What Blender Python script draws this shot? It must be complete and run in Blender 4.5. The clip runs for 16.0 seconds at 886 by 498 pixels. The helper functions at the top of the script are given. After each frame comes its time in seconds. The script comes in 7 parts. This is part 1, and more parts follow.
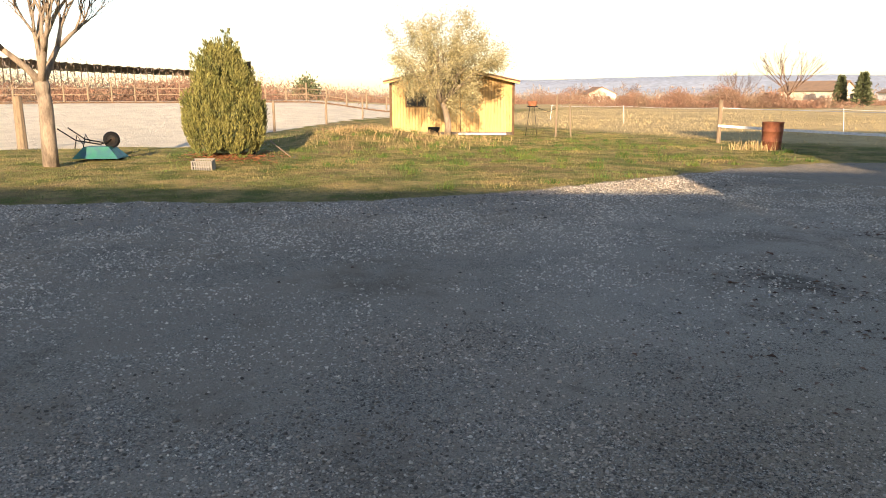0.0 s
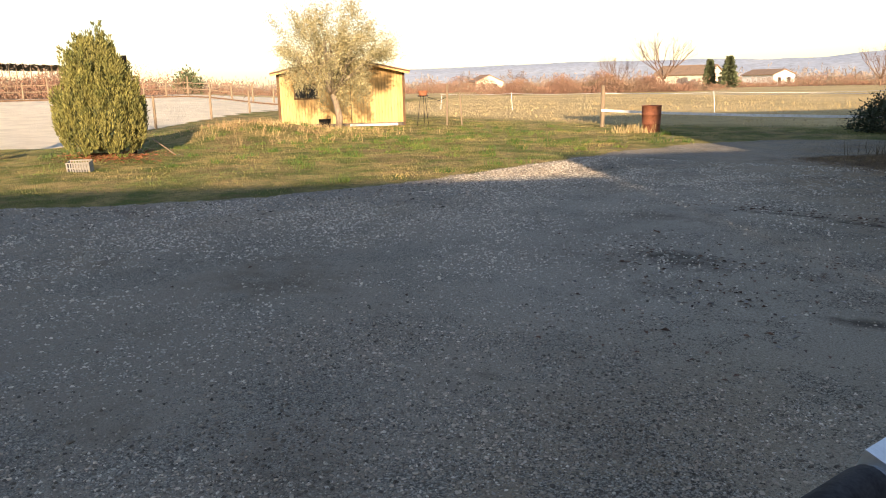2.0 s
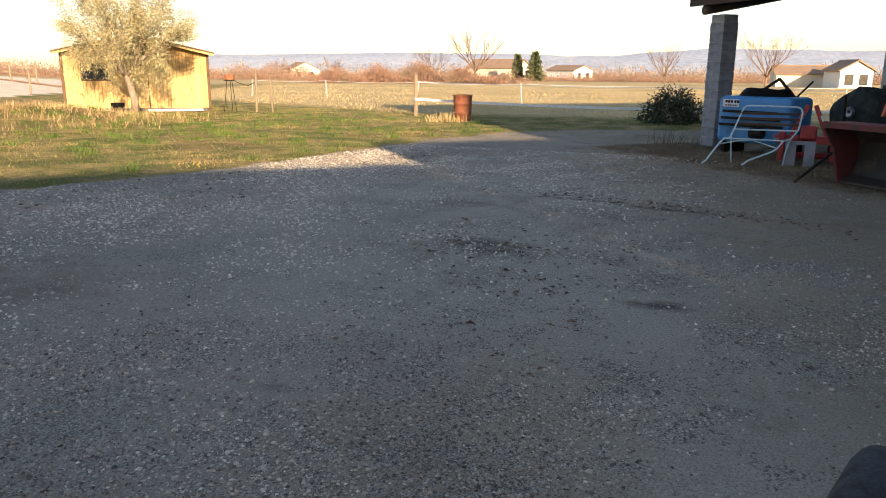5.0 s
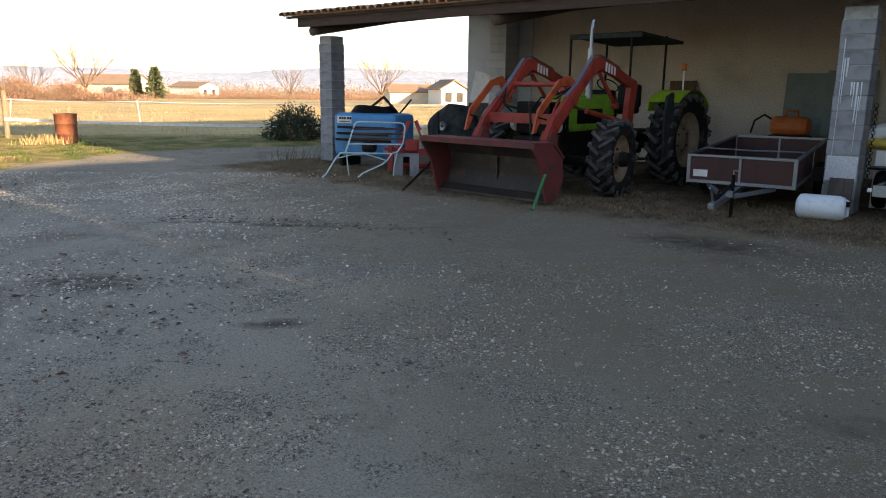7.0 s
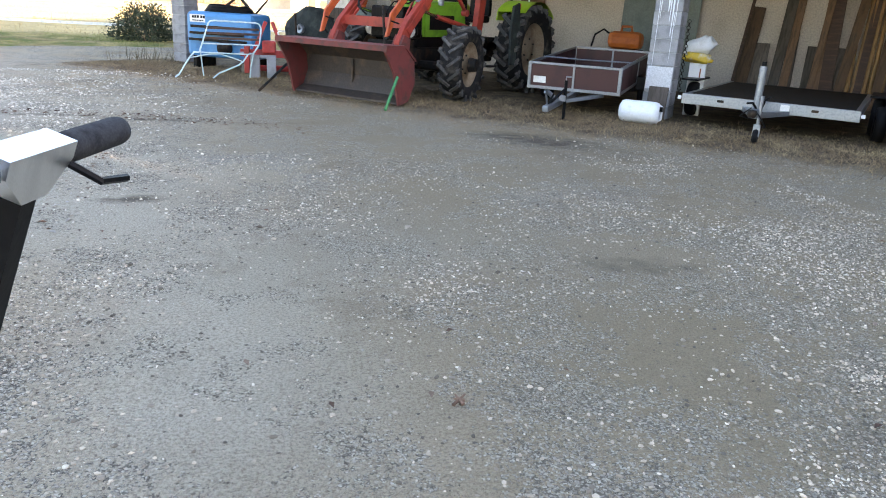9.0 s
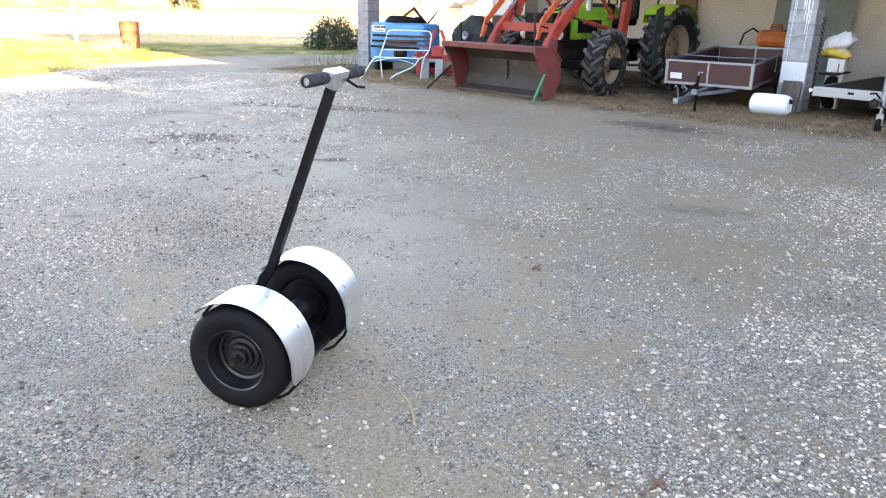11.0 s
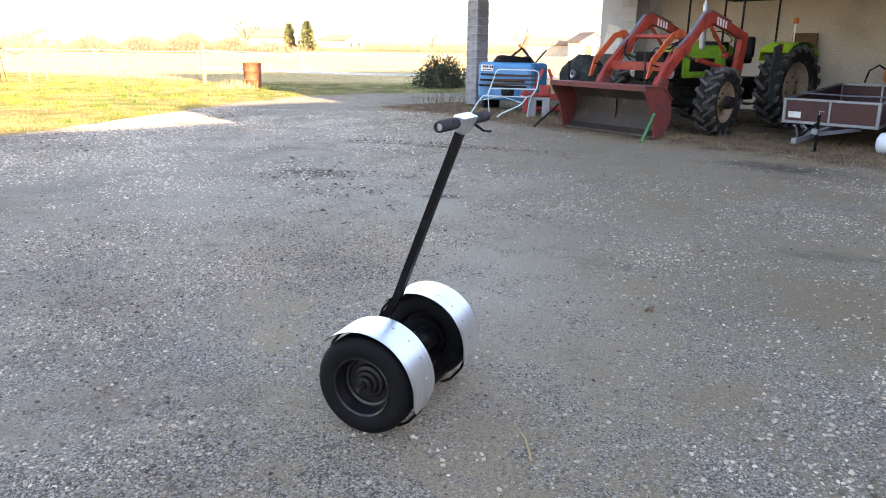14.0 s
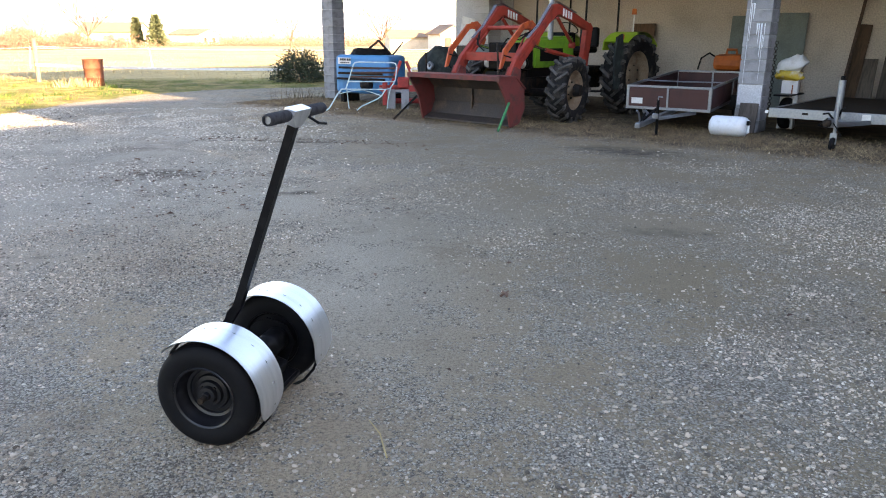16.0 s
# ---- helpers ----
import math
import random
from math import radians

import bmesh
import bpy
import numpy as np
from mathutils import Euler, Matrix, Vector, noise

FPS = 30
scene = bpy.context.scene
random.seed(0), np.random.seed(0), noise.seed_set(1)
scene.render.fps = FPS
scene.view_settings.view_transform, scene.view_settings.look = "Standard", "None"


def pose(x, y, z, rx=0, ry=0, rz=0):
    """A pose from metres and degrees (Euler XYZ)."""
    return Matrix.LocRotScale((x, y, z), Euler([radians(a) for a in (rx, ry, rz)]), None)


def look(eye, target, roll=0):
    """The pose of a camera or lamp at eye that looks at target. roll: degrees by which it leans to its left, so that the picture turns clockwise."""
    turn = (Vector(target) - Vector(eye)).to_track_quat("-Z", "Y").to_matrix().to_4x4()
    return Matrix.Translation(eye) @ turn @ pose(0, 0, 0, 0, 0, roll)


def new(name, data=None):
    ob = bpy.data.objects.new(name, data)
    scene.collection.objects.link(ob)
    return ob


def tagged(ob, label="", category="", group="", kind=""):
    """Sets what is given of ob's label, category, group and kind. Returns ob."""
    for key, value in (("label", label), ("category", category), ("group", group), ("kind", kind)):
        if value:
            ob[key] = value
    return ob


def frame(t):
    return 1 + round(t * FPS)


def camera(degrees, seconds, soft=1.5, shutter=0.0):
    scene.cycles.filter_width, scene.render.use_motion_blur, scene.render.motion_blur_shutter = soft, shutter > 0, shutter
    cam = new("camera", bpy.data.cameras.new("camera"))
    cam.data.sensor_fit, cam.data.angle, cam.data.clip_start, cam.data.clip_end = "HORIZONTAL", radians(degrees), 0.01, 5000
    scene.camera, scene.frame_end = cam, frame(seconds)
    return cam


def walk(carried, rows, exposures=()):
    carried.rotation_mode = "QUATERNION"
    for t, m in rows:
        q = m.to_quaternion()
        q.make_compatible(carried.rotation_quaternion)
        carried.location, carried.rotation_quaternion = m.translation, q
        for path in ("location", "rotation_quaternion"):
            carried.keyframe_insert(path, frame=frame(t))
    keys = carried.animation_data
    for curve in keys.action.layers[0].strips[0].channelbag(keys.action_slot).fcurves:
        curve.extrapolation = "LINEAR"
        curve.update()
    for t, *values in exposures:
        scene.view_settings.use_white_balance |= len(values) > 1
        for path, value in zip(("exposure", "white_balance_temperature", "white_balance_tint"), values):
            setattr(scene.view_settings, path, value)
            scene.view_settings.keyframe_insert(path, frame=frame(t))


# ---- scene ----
cam = camera(62.47, 16.0, soft=1.0)
PATH = [
    (0, look((-0.228, 0.158, 1.643), (-1.663, 1.489, 1.229), -0.06)),
    (0.5, look((-0.266, 0.128, 1.649), (-1.603, 1.554, 1.226), -0.76)),
    (1, look((-0.288, 0.105, 1.640), (-1.576, 1.557, 1.155), -0.38)),
    (1.5, look((-0.284, 0.134, 1.642), (-1.527, 1.619, 1.138), -0.92)),
    (2, look((-0.265, 0.150, 1.655), (-1.491, 1.667, 1.212), -1.27)),
    (2.5, look((-0.273, 0.126, 1.650), (-1.517, 1.631, 1.216), -0.60)),
    (3, look((-0.302, 0.245, 1.632), (-1.507, 1.779, 1.190), -1.79)),
    (3.2, look((-0.347, 0.376, 1.610), (-1.560, 1.906, 1.179), -1.17)),
    (5.3, look((-0.355, 0.629, 1.565), (-1.073, 2.432, 1.085), 0.87)),
    (5.5, look((-0.343, 0.639, 1.576), (-0.998, 2.467, 1.095), 1.16)),
    (6, look((-0.265, 0.662, 1.599), (-0.673, 2.563, 1.128), 0.54)),
    (6.5, look((-0.182, 0.723, 1.583), (-0.278, 2.673, 1.148), 0.75)),
    (7, look((-0.127, 0.725, 1.585), (-0.017, 2.676, 1.164), 0.75)),
    (7.5, look((-0.030, 0.761, 1.550), (0.388, 2.657, 1.069), 0.45)),
    (8, look((-0.085, 0.605, 1.534), (0.559, 2.418, 0.990), -0.21)),
    (8.5, look((-0.153, 0.302, 1.531), (0.375, 2.152, 0.984), 0.73)),
    (8.7, look((-0.026, 0.186, 1.477), (0.471, 2.026, 0.871), 2.22)),
    (10.8, look((-0.037, -1.632, 1.496), (0.184, 0.236, 0.816), 1.83)),
    (11, look((0.053, -1.784, 1.517), (0.079, 0.114, 0.887), 1.42)),
    (11.5, look((0.256, -2.078, 1.552), (0.005, -0.195, 0.927), 1.56)),
    (12, look((0.244, -2.203, 1.554), (0.041, -0.307, 0.950), 1.66)),
    (12.5, look((0.128, -2.214, 1.554), (-0.154, -0.320, 0.978), -0.42)),
    (13, look((0.061, -2.063, 1.560), (-0.285, -0.175, 0.998), 0.92)),
    (13.5, look((0.029, -1.892, 1.549), (-0.284, 0.007, 1.005), 2.27)),
    (14, look((-0.033, -1.888, 1.557), (-0.278, 0.021, 1.014), 0.75)),
    (14.5, look((-0.047, -1.891, 1.562), (-0.263, 0.026, 1.035), -0.04)),
    (15, look((-0.007, -1.857, 1.552), (-0.089, 0.068, 1.014), -0.01)),
    (15.5, look((0.029, -1.840, 1.547), (0.005, 0.081, 0.990), -0.12)),
    (16, look((0.083, -1.826, 1.542), (0.183, 0.092, 0.985), 0.23)),
]
EXPOSURE = [(0, 1.03, 6950, 20), (3.2, 1.0, 6950, 20), (5.3, 1.15, 7000, 20), (7.0, 1.5, 7100, 19), (7.6, 1.97, 7250, 19), (8.2, 2.52, 7400, 20), (8.7, 3.05, 7500, 21), (10.8, 3.57, 7600, 25), (12.3, 3.38, 7550, 25), (14, 2.92, 7500, 26), (16, 2.75, 7350, 24)]
walk(cam, PATH, EXPOSURE)

# ---- world and sun ----
SUN_EL, SUN_DIR = radians(15.0), Vector((-0.70, 0.714, 0))      # travel of the light over the ground
sky_world = bpy.data.worlds.new("sky")
scene.world = sky_world
sky_world.use_nodes = True
wn = sky_world.node_tree
sky = wn.nodes.new("ShaderNodeTexSky")
sky.sky_type, sky.sun_disc = "NISHITA", False
sky.sun_elevation, sky.sun_rotation = SUN_EL, math.atan2(-SUN_DIR.x, -SUN_DIR.y)
sky.dust_density, sky.air_density, sky.ozone_density = 0.5, 1.0, 1.2
wn.links.new(sky.outputs[0], wn.nodes["Background"].inputs[0])
wn.nodes["Background"].inputs[1].default_value = 0.115
sun = new("sun", bpy.data.lights.new("sun", "SUN"))
sun.data.energy, sun.data.angle, sun.data.color = 5.0, radians(0.53), (1.0, 0.81, 0.55)
beam = Vector((SUN_DIR.x * math.cos(SUN_EL), SUN_DIR.y * math.cos(SUN_EL), -math.sin(SUN_EL)))
sun.matrix_world = beam.to_track_quat("-Z", "Y").to_matrix().to_4x4()

# ---- materials ----
RNG = random.Random(7)


def material(name, base, rough=0.7, metal=0.0, alt=None, scale=6.0, fine=60.0, bump=0.2, depth=0.01, grain=(1, 1, 1), random_by=None, spread=0.0, mixed=0.5, speck=0.2):
    """A surface with patches of a second colour at one scale, grain at a finer one, and relief."""
    m = bpy.data.materials.new(name)
    m.use_nodes = True
    nt, n = m.node_tree, m.node_tree.nodes
    b = n["Principled BSDF"]
    b.inputs["Roughness"].default_value, b.inputs["Metallic"].default_value = rough, metal
    co = n.new("ShaderNodeTexCoord")
    mp = n.new("ShaderNodeMapping")
    mp.inputs["Scale"].default_value = grain
    nt.links.new(co.outputs["Object"], mp.inputs[0])
    big, small = n.new("ShaderNodeTexNoise"), n.new("ShaderNodeTexNoise")
    for t, s, d in ((big, scale, 4), (small, fine, 3)):
        t.inputs["Scale"].default_value, t.inputs["Detail"].default_value = s, d
        nt.links.new(mp.outputs[0], t.inputs["Vector"])
    alt = alt or tuple(c * 0.6 for c in base)
    mix = n.new("ShaderNodeMix")
    mix.data_type = "RGBA"
    mix.inputs[6].default_value, mix.inputs[7].default_value = (*base, 1), (*alt, 1)
    ramp = n.new("ShaderNodeMapRange")
    ramp.inputs[1].default_value, ramp.inputs[2].default_value = 0.62 - 0.3 * mixed, 0.82 - 0.3 * mixed
    nt.links.new(big.outputs[0], ramp.inputs[0])
    nt.links.new(ramp.outputs[0], mix.inputs[0])
    hue = n.new("ShaderNodeHueSaturation")
    nt.links.new(mix.outputs[2], hue.inputs["Color"])
    val = n.new("ShaderNodeMapRange")
    val.inputs[1].default_value, val.inputs[2].default_value, val.inputs[3].default_value, val.inputs[4].default_value = 0.3, 0.7, 1 - speck, 1 + speck
    nt.links.new(small.outputs[0], val.inputs[0])
    last = val.outputs[0]
    if random_by:
        src = n.new("ShaderNodeObjectInfo").outputs["Random"] if random_by == "object" else n.new("ShaderNodeNewGeometry").outputs["Random Per Island"]
        r = n.new("ShaderNodeMapRange")
        r.inputs[3].default_value, r.inputs[4].default_value = 1 - spread, 1 + spread
        nt.links.new(src, r.inputs[0])
        mul = n.new("ShaderNodeMath")
        mul.operation = "MULTIPLY"
        nt.links.new(last, mul.inputs[0])
        nt.links.new(r.outputs[0], mul.inputs[1])
        last = mul.outputs[0]
    nt.links.new(last, hue.inputs["Value"])
    nt.links.new(hue.outputs[0], b.inputs["Base Color"])
    bp = n.new("ShaderNodeBump")
    bp.inputs["Strength"].default_value, bp.inputs["Distance"].default_value = bump, depth
    nt.links.new(small.outputs[0], bp.inputs["Height"])
    nt.links.new(bp.outputs[0], b.inputs["Normal"])
    rr = n.new("ShaderNodeMapRange")
    rr.inputs[3].default_value, rr.inputs[4].default_value = max(rough - 0.12, 0.02), min(rough + 0.12, 1)
    nt.links.new(big.outputs[0], rr.inputs[0])
    nt.links.new(rr.outputs[0], b.inputs["Roughness"])
    return m


M = dict(
    rubber=material("rubber", (0.008, 0.008, 0.009), 0.65, alt=(0.017, 0.016, 0.015), scale=9, fine=120, bump=0.15, depth=0.003, mixed=0.25, speck=0.06),
    farm_tyre=material("farm_tyre", (0.018, 0.017, 0.017), 0.8, alt=(0.075, 0.066, 0.055), scale=7, fine=60, mixed=0.4),
    black=material("black_paint", (0.006, 0.006, 0.007), 0.4, alt=(0.014, 0.014, 0.014), scale=12, bump=0.05, mixed=0.2, speck=0.06),
    rim_gloss=material("rim_gloss", (0.008, 0.008, 0.01), 0.34, alt=(0.013, 0.013, 0.014), scale=12, bump=0.03, mixed=0.2, speck=0.06),
    black_iron=material("black_iron", (0.02, 0.019, 0.018), 0.65, 0.4, alt=(0.05, 0.035, 0.025), scale=9),
    foam=material("foam_grip", (0.05, 0.05, 0.053), 0.9, scale=40, fine=300, bump=0.3, depth=0.002),
    alu=material("aluminium", (0.91, 0.92, 0.93), 0.36, 1.0, alt=(0.82, 0.83, 0.84), scale=5, fine=180, bump=0.03, depth=0.001, grain=(1, 6, 1), speck=0.06),
    galv=material("galvanised", (0.32, 0.35, 0.39), 0.42, 0.9, alt=(0.26, 0.285, 0.32), scale=34, fine=60, bump=0.05, speck=0.06),
    loader=material("loader_red", (0.33, 0.036, 0.02), 0.58, alt=(0.18, 0.026, 0.017), scale=5, fine=50, bump=0.1, mixed=0.45, speck=0.06),
    bucket_red=material("bucket_red", (0.16, 0.03, 0.026), 0.75, alt=(0.085, 0.034, 0.028), scale=6, fine=40, mixed=0.5, speck=0.06),
    bucket_steel=material("bucket_steel", (0.055, 0.044, 0.04), 0.6, 0.3, alt=(0.12, 0.085, 0.06), scale=3.5, fine=40, mixed=0.35),
    green=material("tractor_green", (0.16, 0.38, 0.03), 0.4, alt=(0.11, 0.28, 0.03), scale=6, mixed=0.4, bump=0.05, speck=0.06),
    lime=material("fender_green", (0.33, 0.5, 0.03), 0.42, alt=(0.25, 0.4, 0.03), scale=6, mixed=0.4, bump=0.05, speck=0.06),
    lug=material("tread_lug", (0.05, 0.048, 0.045), 0.85, alt=(0.12, 0.11, 0.1), scale=8, fine=60, mixed=0.5),
    rim=material("wheel_rim", (0.24, 0.18, 0.12), 0.75, alt=(0.2, 0.13, 0.08), scale=9),
    canvas=material("canvas", (0.03, 0.036, 0.034), 0.8, alt=(0.05, 0.06, 0.055), scale=8, mixed=0.4),
    lamp_glass=material("lamp_glass", (0.55, 0.56, 0.55), 0.15, alt=(0.4, 0.4, 0.4), scale=10, bump=0.0, speck=0.06),
    # loader red turned orange: low sunlight put into the colour
    lever=material("lever_sunlit_red", (0.46, 0.085, 0.02), 0.5, alt=(0.3, 0.05, 0.02), scale=9, fine=50, bump=0.1, mixed=0.5, speck=0.06),
    orange=material("orange_plastic", (0.55, 0.13, 0.02), 0.45, alt=(0.45, 0.1, 0.02), scale=8, speck=0.06),
    sack_yellow=material("sack_yellow", (0.6, 0.4, 0.03), 0.45, alt=(0.62, 0.6, 0.55), scale=7, bump=0.08, mixed=0.35, speck=0.06),
    white=material("white_paint", (0.7, 0.7, 0.68), 0.5, alt=(0.55, 0.54, 0.5), scale=6, mixed=0.35, speck=0.06),
    can_white=material("can_plastic", (0.72, 0.76, 0.8), 0.4, alt=(0.6, 0.62, 0.63), scale=10, bump=0.04, mixed=0.3, speck=0.06),
    blue=material("sprayer_blue", (0.045, 0.24, 0.5), 0.42, alt=(0.035, 0.17, 0.37), scale=4, mixed=0.4, bump=0.05, speck=0.06),
    chair_paint=material("chair_paint", (0.5, 0.66, 0.68), 0.5, alt=(0.34, 0.46, 0.48), scale=15, mixed=0.4, speck=0.06),
    red=material("implement_red", (0.42, 0.035, 0.03), 0.5, alt=(0.26, 0.03, 0.025), scale=9, speck=0.06),
    concrete=material("concrete_block", (0.28, 0.285, 0.3), 0.9, alt=(0.19, 0.192, 0.2), scale=5, fine=90, bump=0.5, depth=0.006, random_by="object", spread=0.12),
    # pale concrete, its albedo raised for sky light from the barn's open side
    pale_skylit_concrete=material("pale_skylit_concrete", (0.55, 0.56, 0.58), 0.9, alt=(0.44, 0.45, 0.47), scale=1.5, fine=60, bump=0.35, depth=0.006),
    mortar=material("mortar", (0.4, 0.4, 0.39), 0.95, alt=(0.3, 0.3, 0.29), scale=9, fine=90, bump=0.4),
    render_wall=material("rendered_wall", (0.52, 0.465, 0.41), 0.95, alt=(0.41, 0.36, 0.31), scale=0.9, fine=30, bump=0.4, depth=0.008, mixed=0.45),
    dark_wood=material("dark_stained_wood", (0.055, 0.03, 0.022), 0.75, alt=(0.09, 0.05, 0.035), scale=4, fine=30, grain=(1, 8, 8), bump=0.3),
    log=material("log", (0.11, 0.07, 0.045), 0.85, alt=(0.07, 0.045, 0.03), scale=5, fine=40, bump=0.4),
    tile=material("clay_tile", (0.45, 0.24, 0.13), 0.85, alt=(0.5, 0.36, 0.22), scale=4, fine=60, bump=0.3, random_by="object", spread=0.25),
    plank=material("plank", (0.125, 0.07, 0.04), 0.85, alt=(0.065, 0.042, 0.028), scale=2.5, fine=14, grain=(8, 8, 1), bump=0.4, random_by="object", spread=0.45),
    grey_plank=material("grey_plank", (0.115, 0.095, 0.08), 0.9, alt=(0.06, 0.05, 0.043), scale=2.5, fine=14, grain=(8, 8, 1), bump=0.4, random_by="object", spread=0.35),
    pole=material("fence_pole", (0.34, 0.19, 0.08), 0.8, alt=(0.2, 0.115, 0.05), scale=4, fine=20, grain=(6, 6, 1), bump=0.3, random_by="object", spread=0.25),
    maroon=material("maroon_board", (0.055, 0.017, 0.017), 0.5, alt=(0.035, 0.013, 0.014), scale=3, bump=0.08, mixed=0.4, speck=0.06),
    sheet_green=material("green_sheet", (0.15, 0.19, 0.185), 0.6, alt=(0.11, 0.14, 0.14), scale=2.5),
    hut_board=material("hut_board", (0.72, 0.47, 0.19), 0.75, alt=(0.6, 0.37, 0.14), scale=3, fine=18, grain=(8, 8, 1), bump=0.3, random_by="object", spread=0.15),
    hut_trim=material("hut_trim", (0.14, 0.075, 0.035), 0.8, alt=(0.09, 0.05, 0.025), scale=4),
    felt=material("roof_felt", (0.16, 0.09, 0.06), 0.9, scale=8, fine=90),
    glass=material("window_glass", (0.03, 0.035, 0.04), 0.08, alt=(0.05, 0.05, 0.05), scale=2, bump=0.0, speck=0.06),
    rust=material("rusty_steel", (0.27, 0.095, 0.045), 0.8, 0.2, alt=(0.17, 0.055, 0.03), scale=6, fine=60, bump=0.3),
    post_wood=material("post_wood", (0.3, 0.22, 0.14), 0.9, alt=(0.2, 0.15, 0.1), scale=4, fine=30, grain=(6, 6, 1), bump=0.4),
    tape=material("fence_tape", (0.78, 0.78, 0.75), 0.6, scale=10, alt=(0.6, 0.6, 0.57)),
    bark=material("bark", (0.32, 0.25, 0.18), 0.95, alt=(0.15, 0.115, 0.085), scale=7, fine=40, grain=(1, 1, 0.3), bump=0.7, depth=0.02),
    twig=material("twig", (0.21, 0.13, 0.085), 0.9, alt=(0.15, 0.1, 0.07), scale=3, random_by="island", spread=0.35),
    scrub=material("scrub", (0.27, 0.15, 0.1), 0.9, alt=(0.24, 0.17, 0.11), scale=0.3, random_by="island", spread=0.4),
    far_wood=material("far_wood", (0.3, 0.25, 0.21), 0.95, alt=(0.25, 0.21, 0.18), scale=0.05, random_by="island", spread=0.3),
    olive=material("olive_leaf", (0.43, 0.37, 0.19), 0.55, alt=(0.24, 0.21, 0.105), scale=2, random_by="island", spread=0.5),
    cypress=material("cypress_leaf", (0.23, 0.215, 0.06), 0.7, alt=(0.11, 0.125, 0.032), scale=3, random_by="island", spread=0.5),
    conifer=material("conifer_leaf", (0.12, 0.14, 0.065), 0.8, alt=(0.075, 0.1, 0.05), scale=0.6, random_by="island", spread=0.4),
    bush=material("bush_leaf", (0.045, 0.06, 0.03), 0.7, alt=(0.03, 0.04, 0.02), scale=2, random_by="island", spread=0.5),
    grass=material("grass_blade", (0.115, 0.16, 0.024), 0.7, alt=(0.38, 0.28, 0.1), scale=0.6, fine=4, random_by="island", spread=0.5, mixed=0.62),
    tuft=material("grass_tuft", (0.06, 0.11, 0.012), 0.7, alt=(0.12, 0.16, 0.025), scale=0.5, fine=4, random_by="island", spread=0.4),
    dry_weed=material("dry_weed", (0.5, 0.36, 0.17), 0.85, alt=(0.36, 0.22, 0.11), scale=0.8, fine=4, random_by="island", spread=0.45),
    straw=material("straw", (0.56, 0.42, 0.19), 0.8, alt=(0.4, 0.29, 0.14), scale=0.3, fine=3, random_by="island", spread=0.35),
    pale_stone=material("pale_pebble", (0.59, 0.535, 0.44), 0.8, alt=(0.42, 0.365, 0.285), scale=0.8, fine=40, random_by="island", spread=0.45),
    stone=material("pebble", (0.4, 0.33, 0.25), 0.85, alt=(0.24, 0.192, 0.14), scale=0.8, fine=40, random_by="island", spread=0.75),
    dead_leaf=material("dead_leaf", (0.125, 0.068, 0.042), 0.85, alt=(0.27, 0.2, 0.15), scale=2.2, random_by="island", spread=0.6),
    pale_leaf=material("pale_leaf", (0.36, 0.33, 0.3), 0.8, alt=(0.2, 0.17, 0.14), scale=2.2, random_by="island", spread=0.5),
    weed=material("dead_weed", (0.13, 0.1, 0.055), 0.9, alt=(0.08, 0.07, 0.035), scale=1.5, random_by="island", spread=0.4),
    russet_leaf=material("russet_leaf", (0.3, 0.12, 0.05), 0.85, alt=(0.2, 0.1, 0.05), scale=2, random_by="island", spread=0.4),
    litter=material("litter", (0.21, 0.145, 0.08), 0.9, alt=(0.33, 0.25, 0.14), scale=1.5, random_by="island", spread=0.5),
    barrow_green=material("barrow_green", (0.02, 0.16, 0.12), 0.45, alt=(0.02, 0.1, 0.14), scale=5),
    crate=material("crate_plastic", (0.27, 0.25, 0.22), 0.7, alt=(0.3, 0.28, 0.25), scale=8),
    terracotta=material("terracotta", (0.42, 0.16, 0.08), 0.85, scale=9),
    # hill: distance haze is painted into this pale blue-grey base colour
    hill=material("hill_forest_haze", (0.42, 0.47, 0.54), 1.0, alt=(0.47, 0.51, 0.56), scale=0.012, fine=0.06, bump=0.0),
    pale_wall=material("pale_wall", (0.68, 0.6, 0.48), 0.9, alt=(0.58, 0.5, 0.4), scale=0.8),
    net=material("hail_net", (0.3, 0.26, 0.22), 0.9, alt=(0.2, 0.17, 0.15), scale=0.3, fine=3),
    old_roof=material("old_roof", (0.3, 0.2, 0.13), 0.9, alt=(0.24, 0.17, 0.12), scale=0.8),
    green_strap=material("green_strap", (0.02, 0.2, 0.07), 0.7),
    chrome=material("chrome", (0.75, 0.75, 0.76), 0.15, 1.0, bump=0.0, speck=0.06),
)
for dull in ("rubber", "black", "farm_tyre", "black_iron", "foam", "canvas"):
    M[dull].node_tree.nodes["Principled BSDF"].inputs["Specular IOR Level"].default_value = 0.12


# ---- building helpers ----
def part(name, bm, mat, parent=None, label="", smooth=False, m=None):
    """Links a bmesh as one mesh object, under a thing or a part."""
    me = bpy.data.meshes.new(name)
    bm.to_mesh(me)
    bm.free()
    me.materials.append(M[mat])
    if smooth:
        me.shade_smooth()
    ob = new(name, me)
    if parent is not None:
        ob.parent = parent
    if m is not None:
        ob.matrix_local = m
    if label:
        ob["label"] = label
    return ob


def thing(name, label, category, m, group="", kind=""):
    ob = new(name)
    ob.matrix_world = m
    ob.empty_display_size = 0.1
    return tagged(ob, label, category, group, kind)


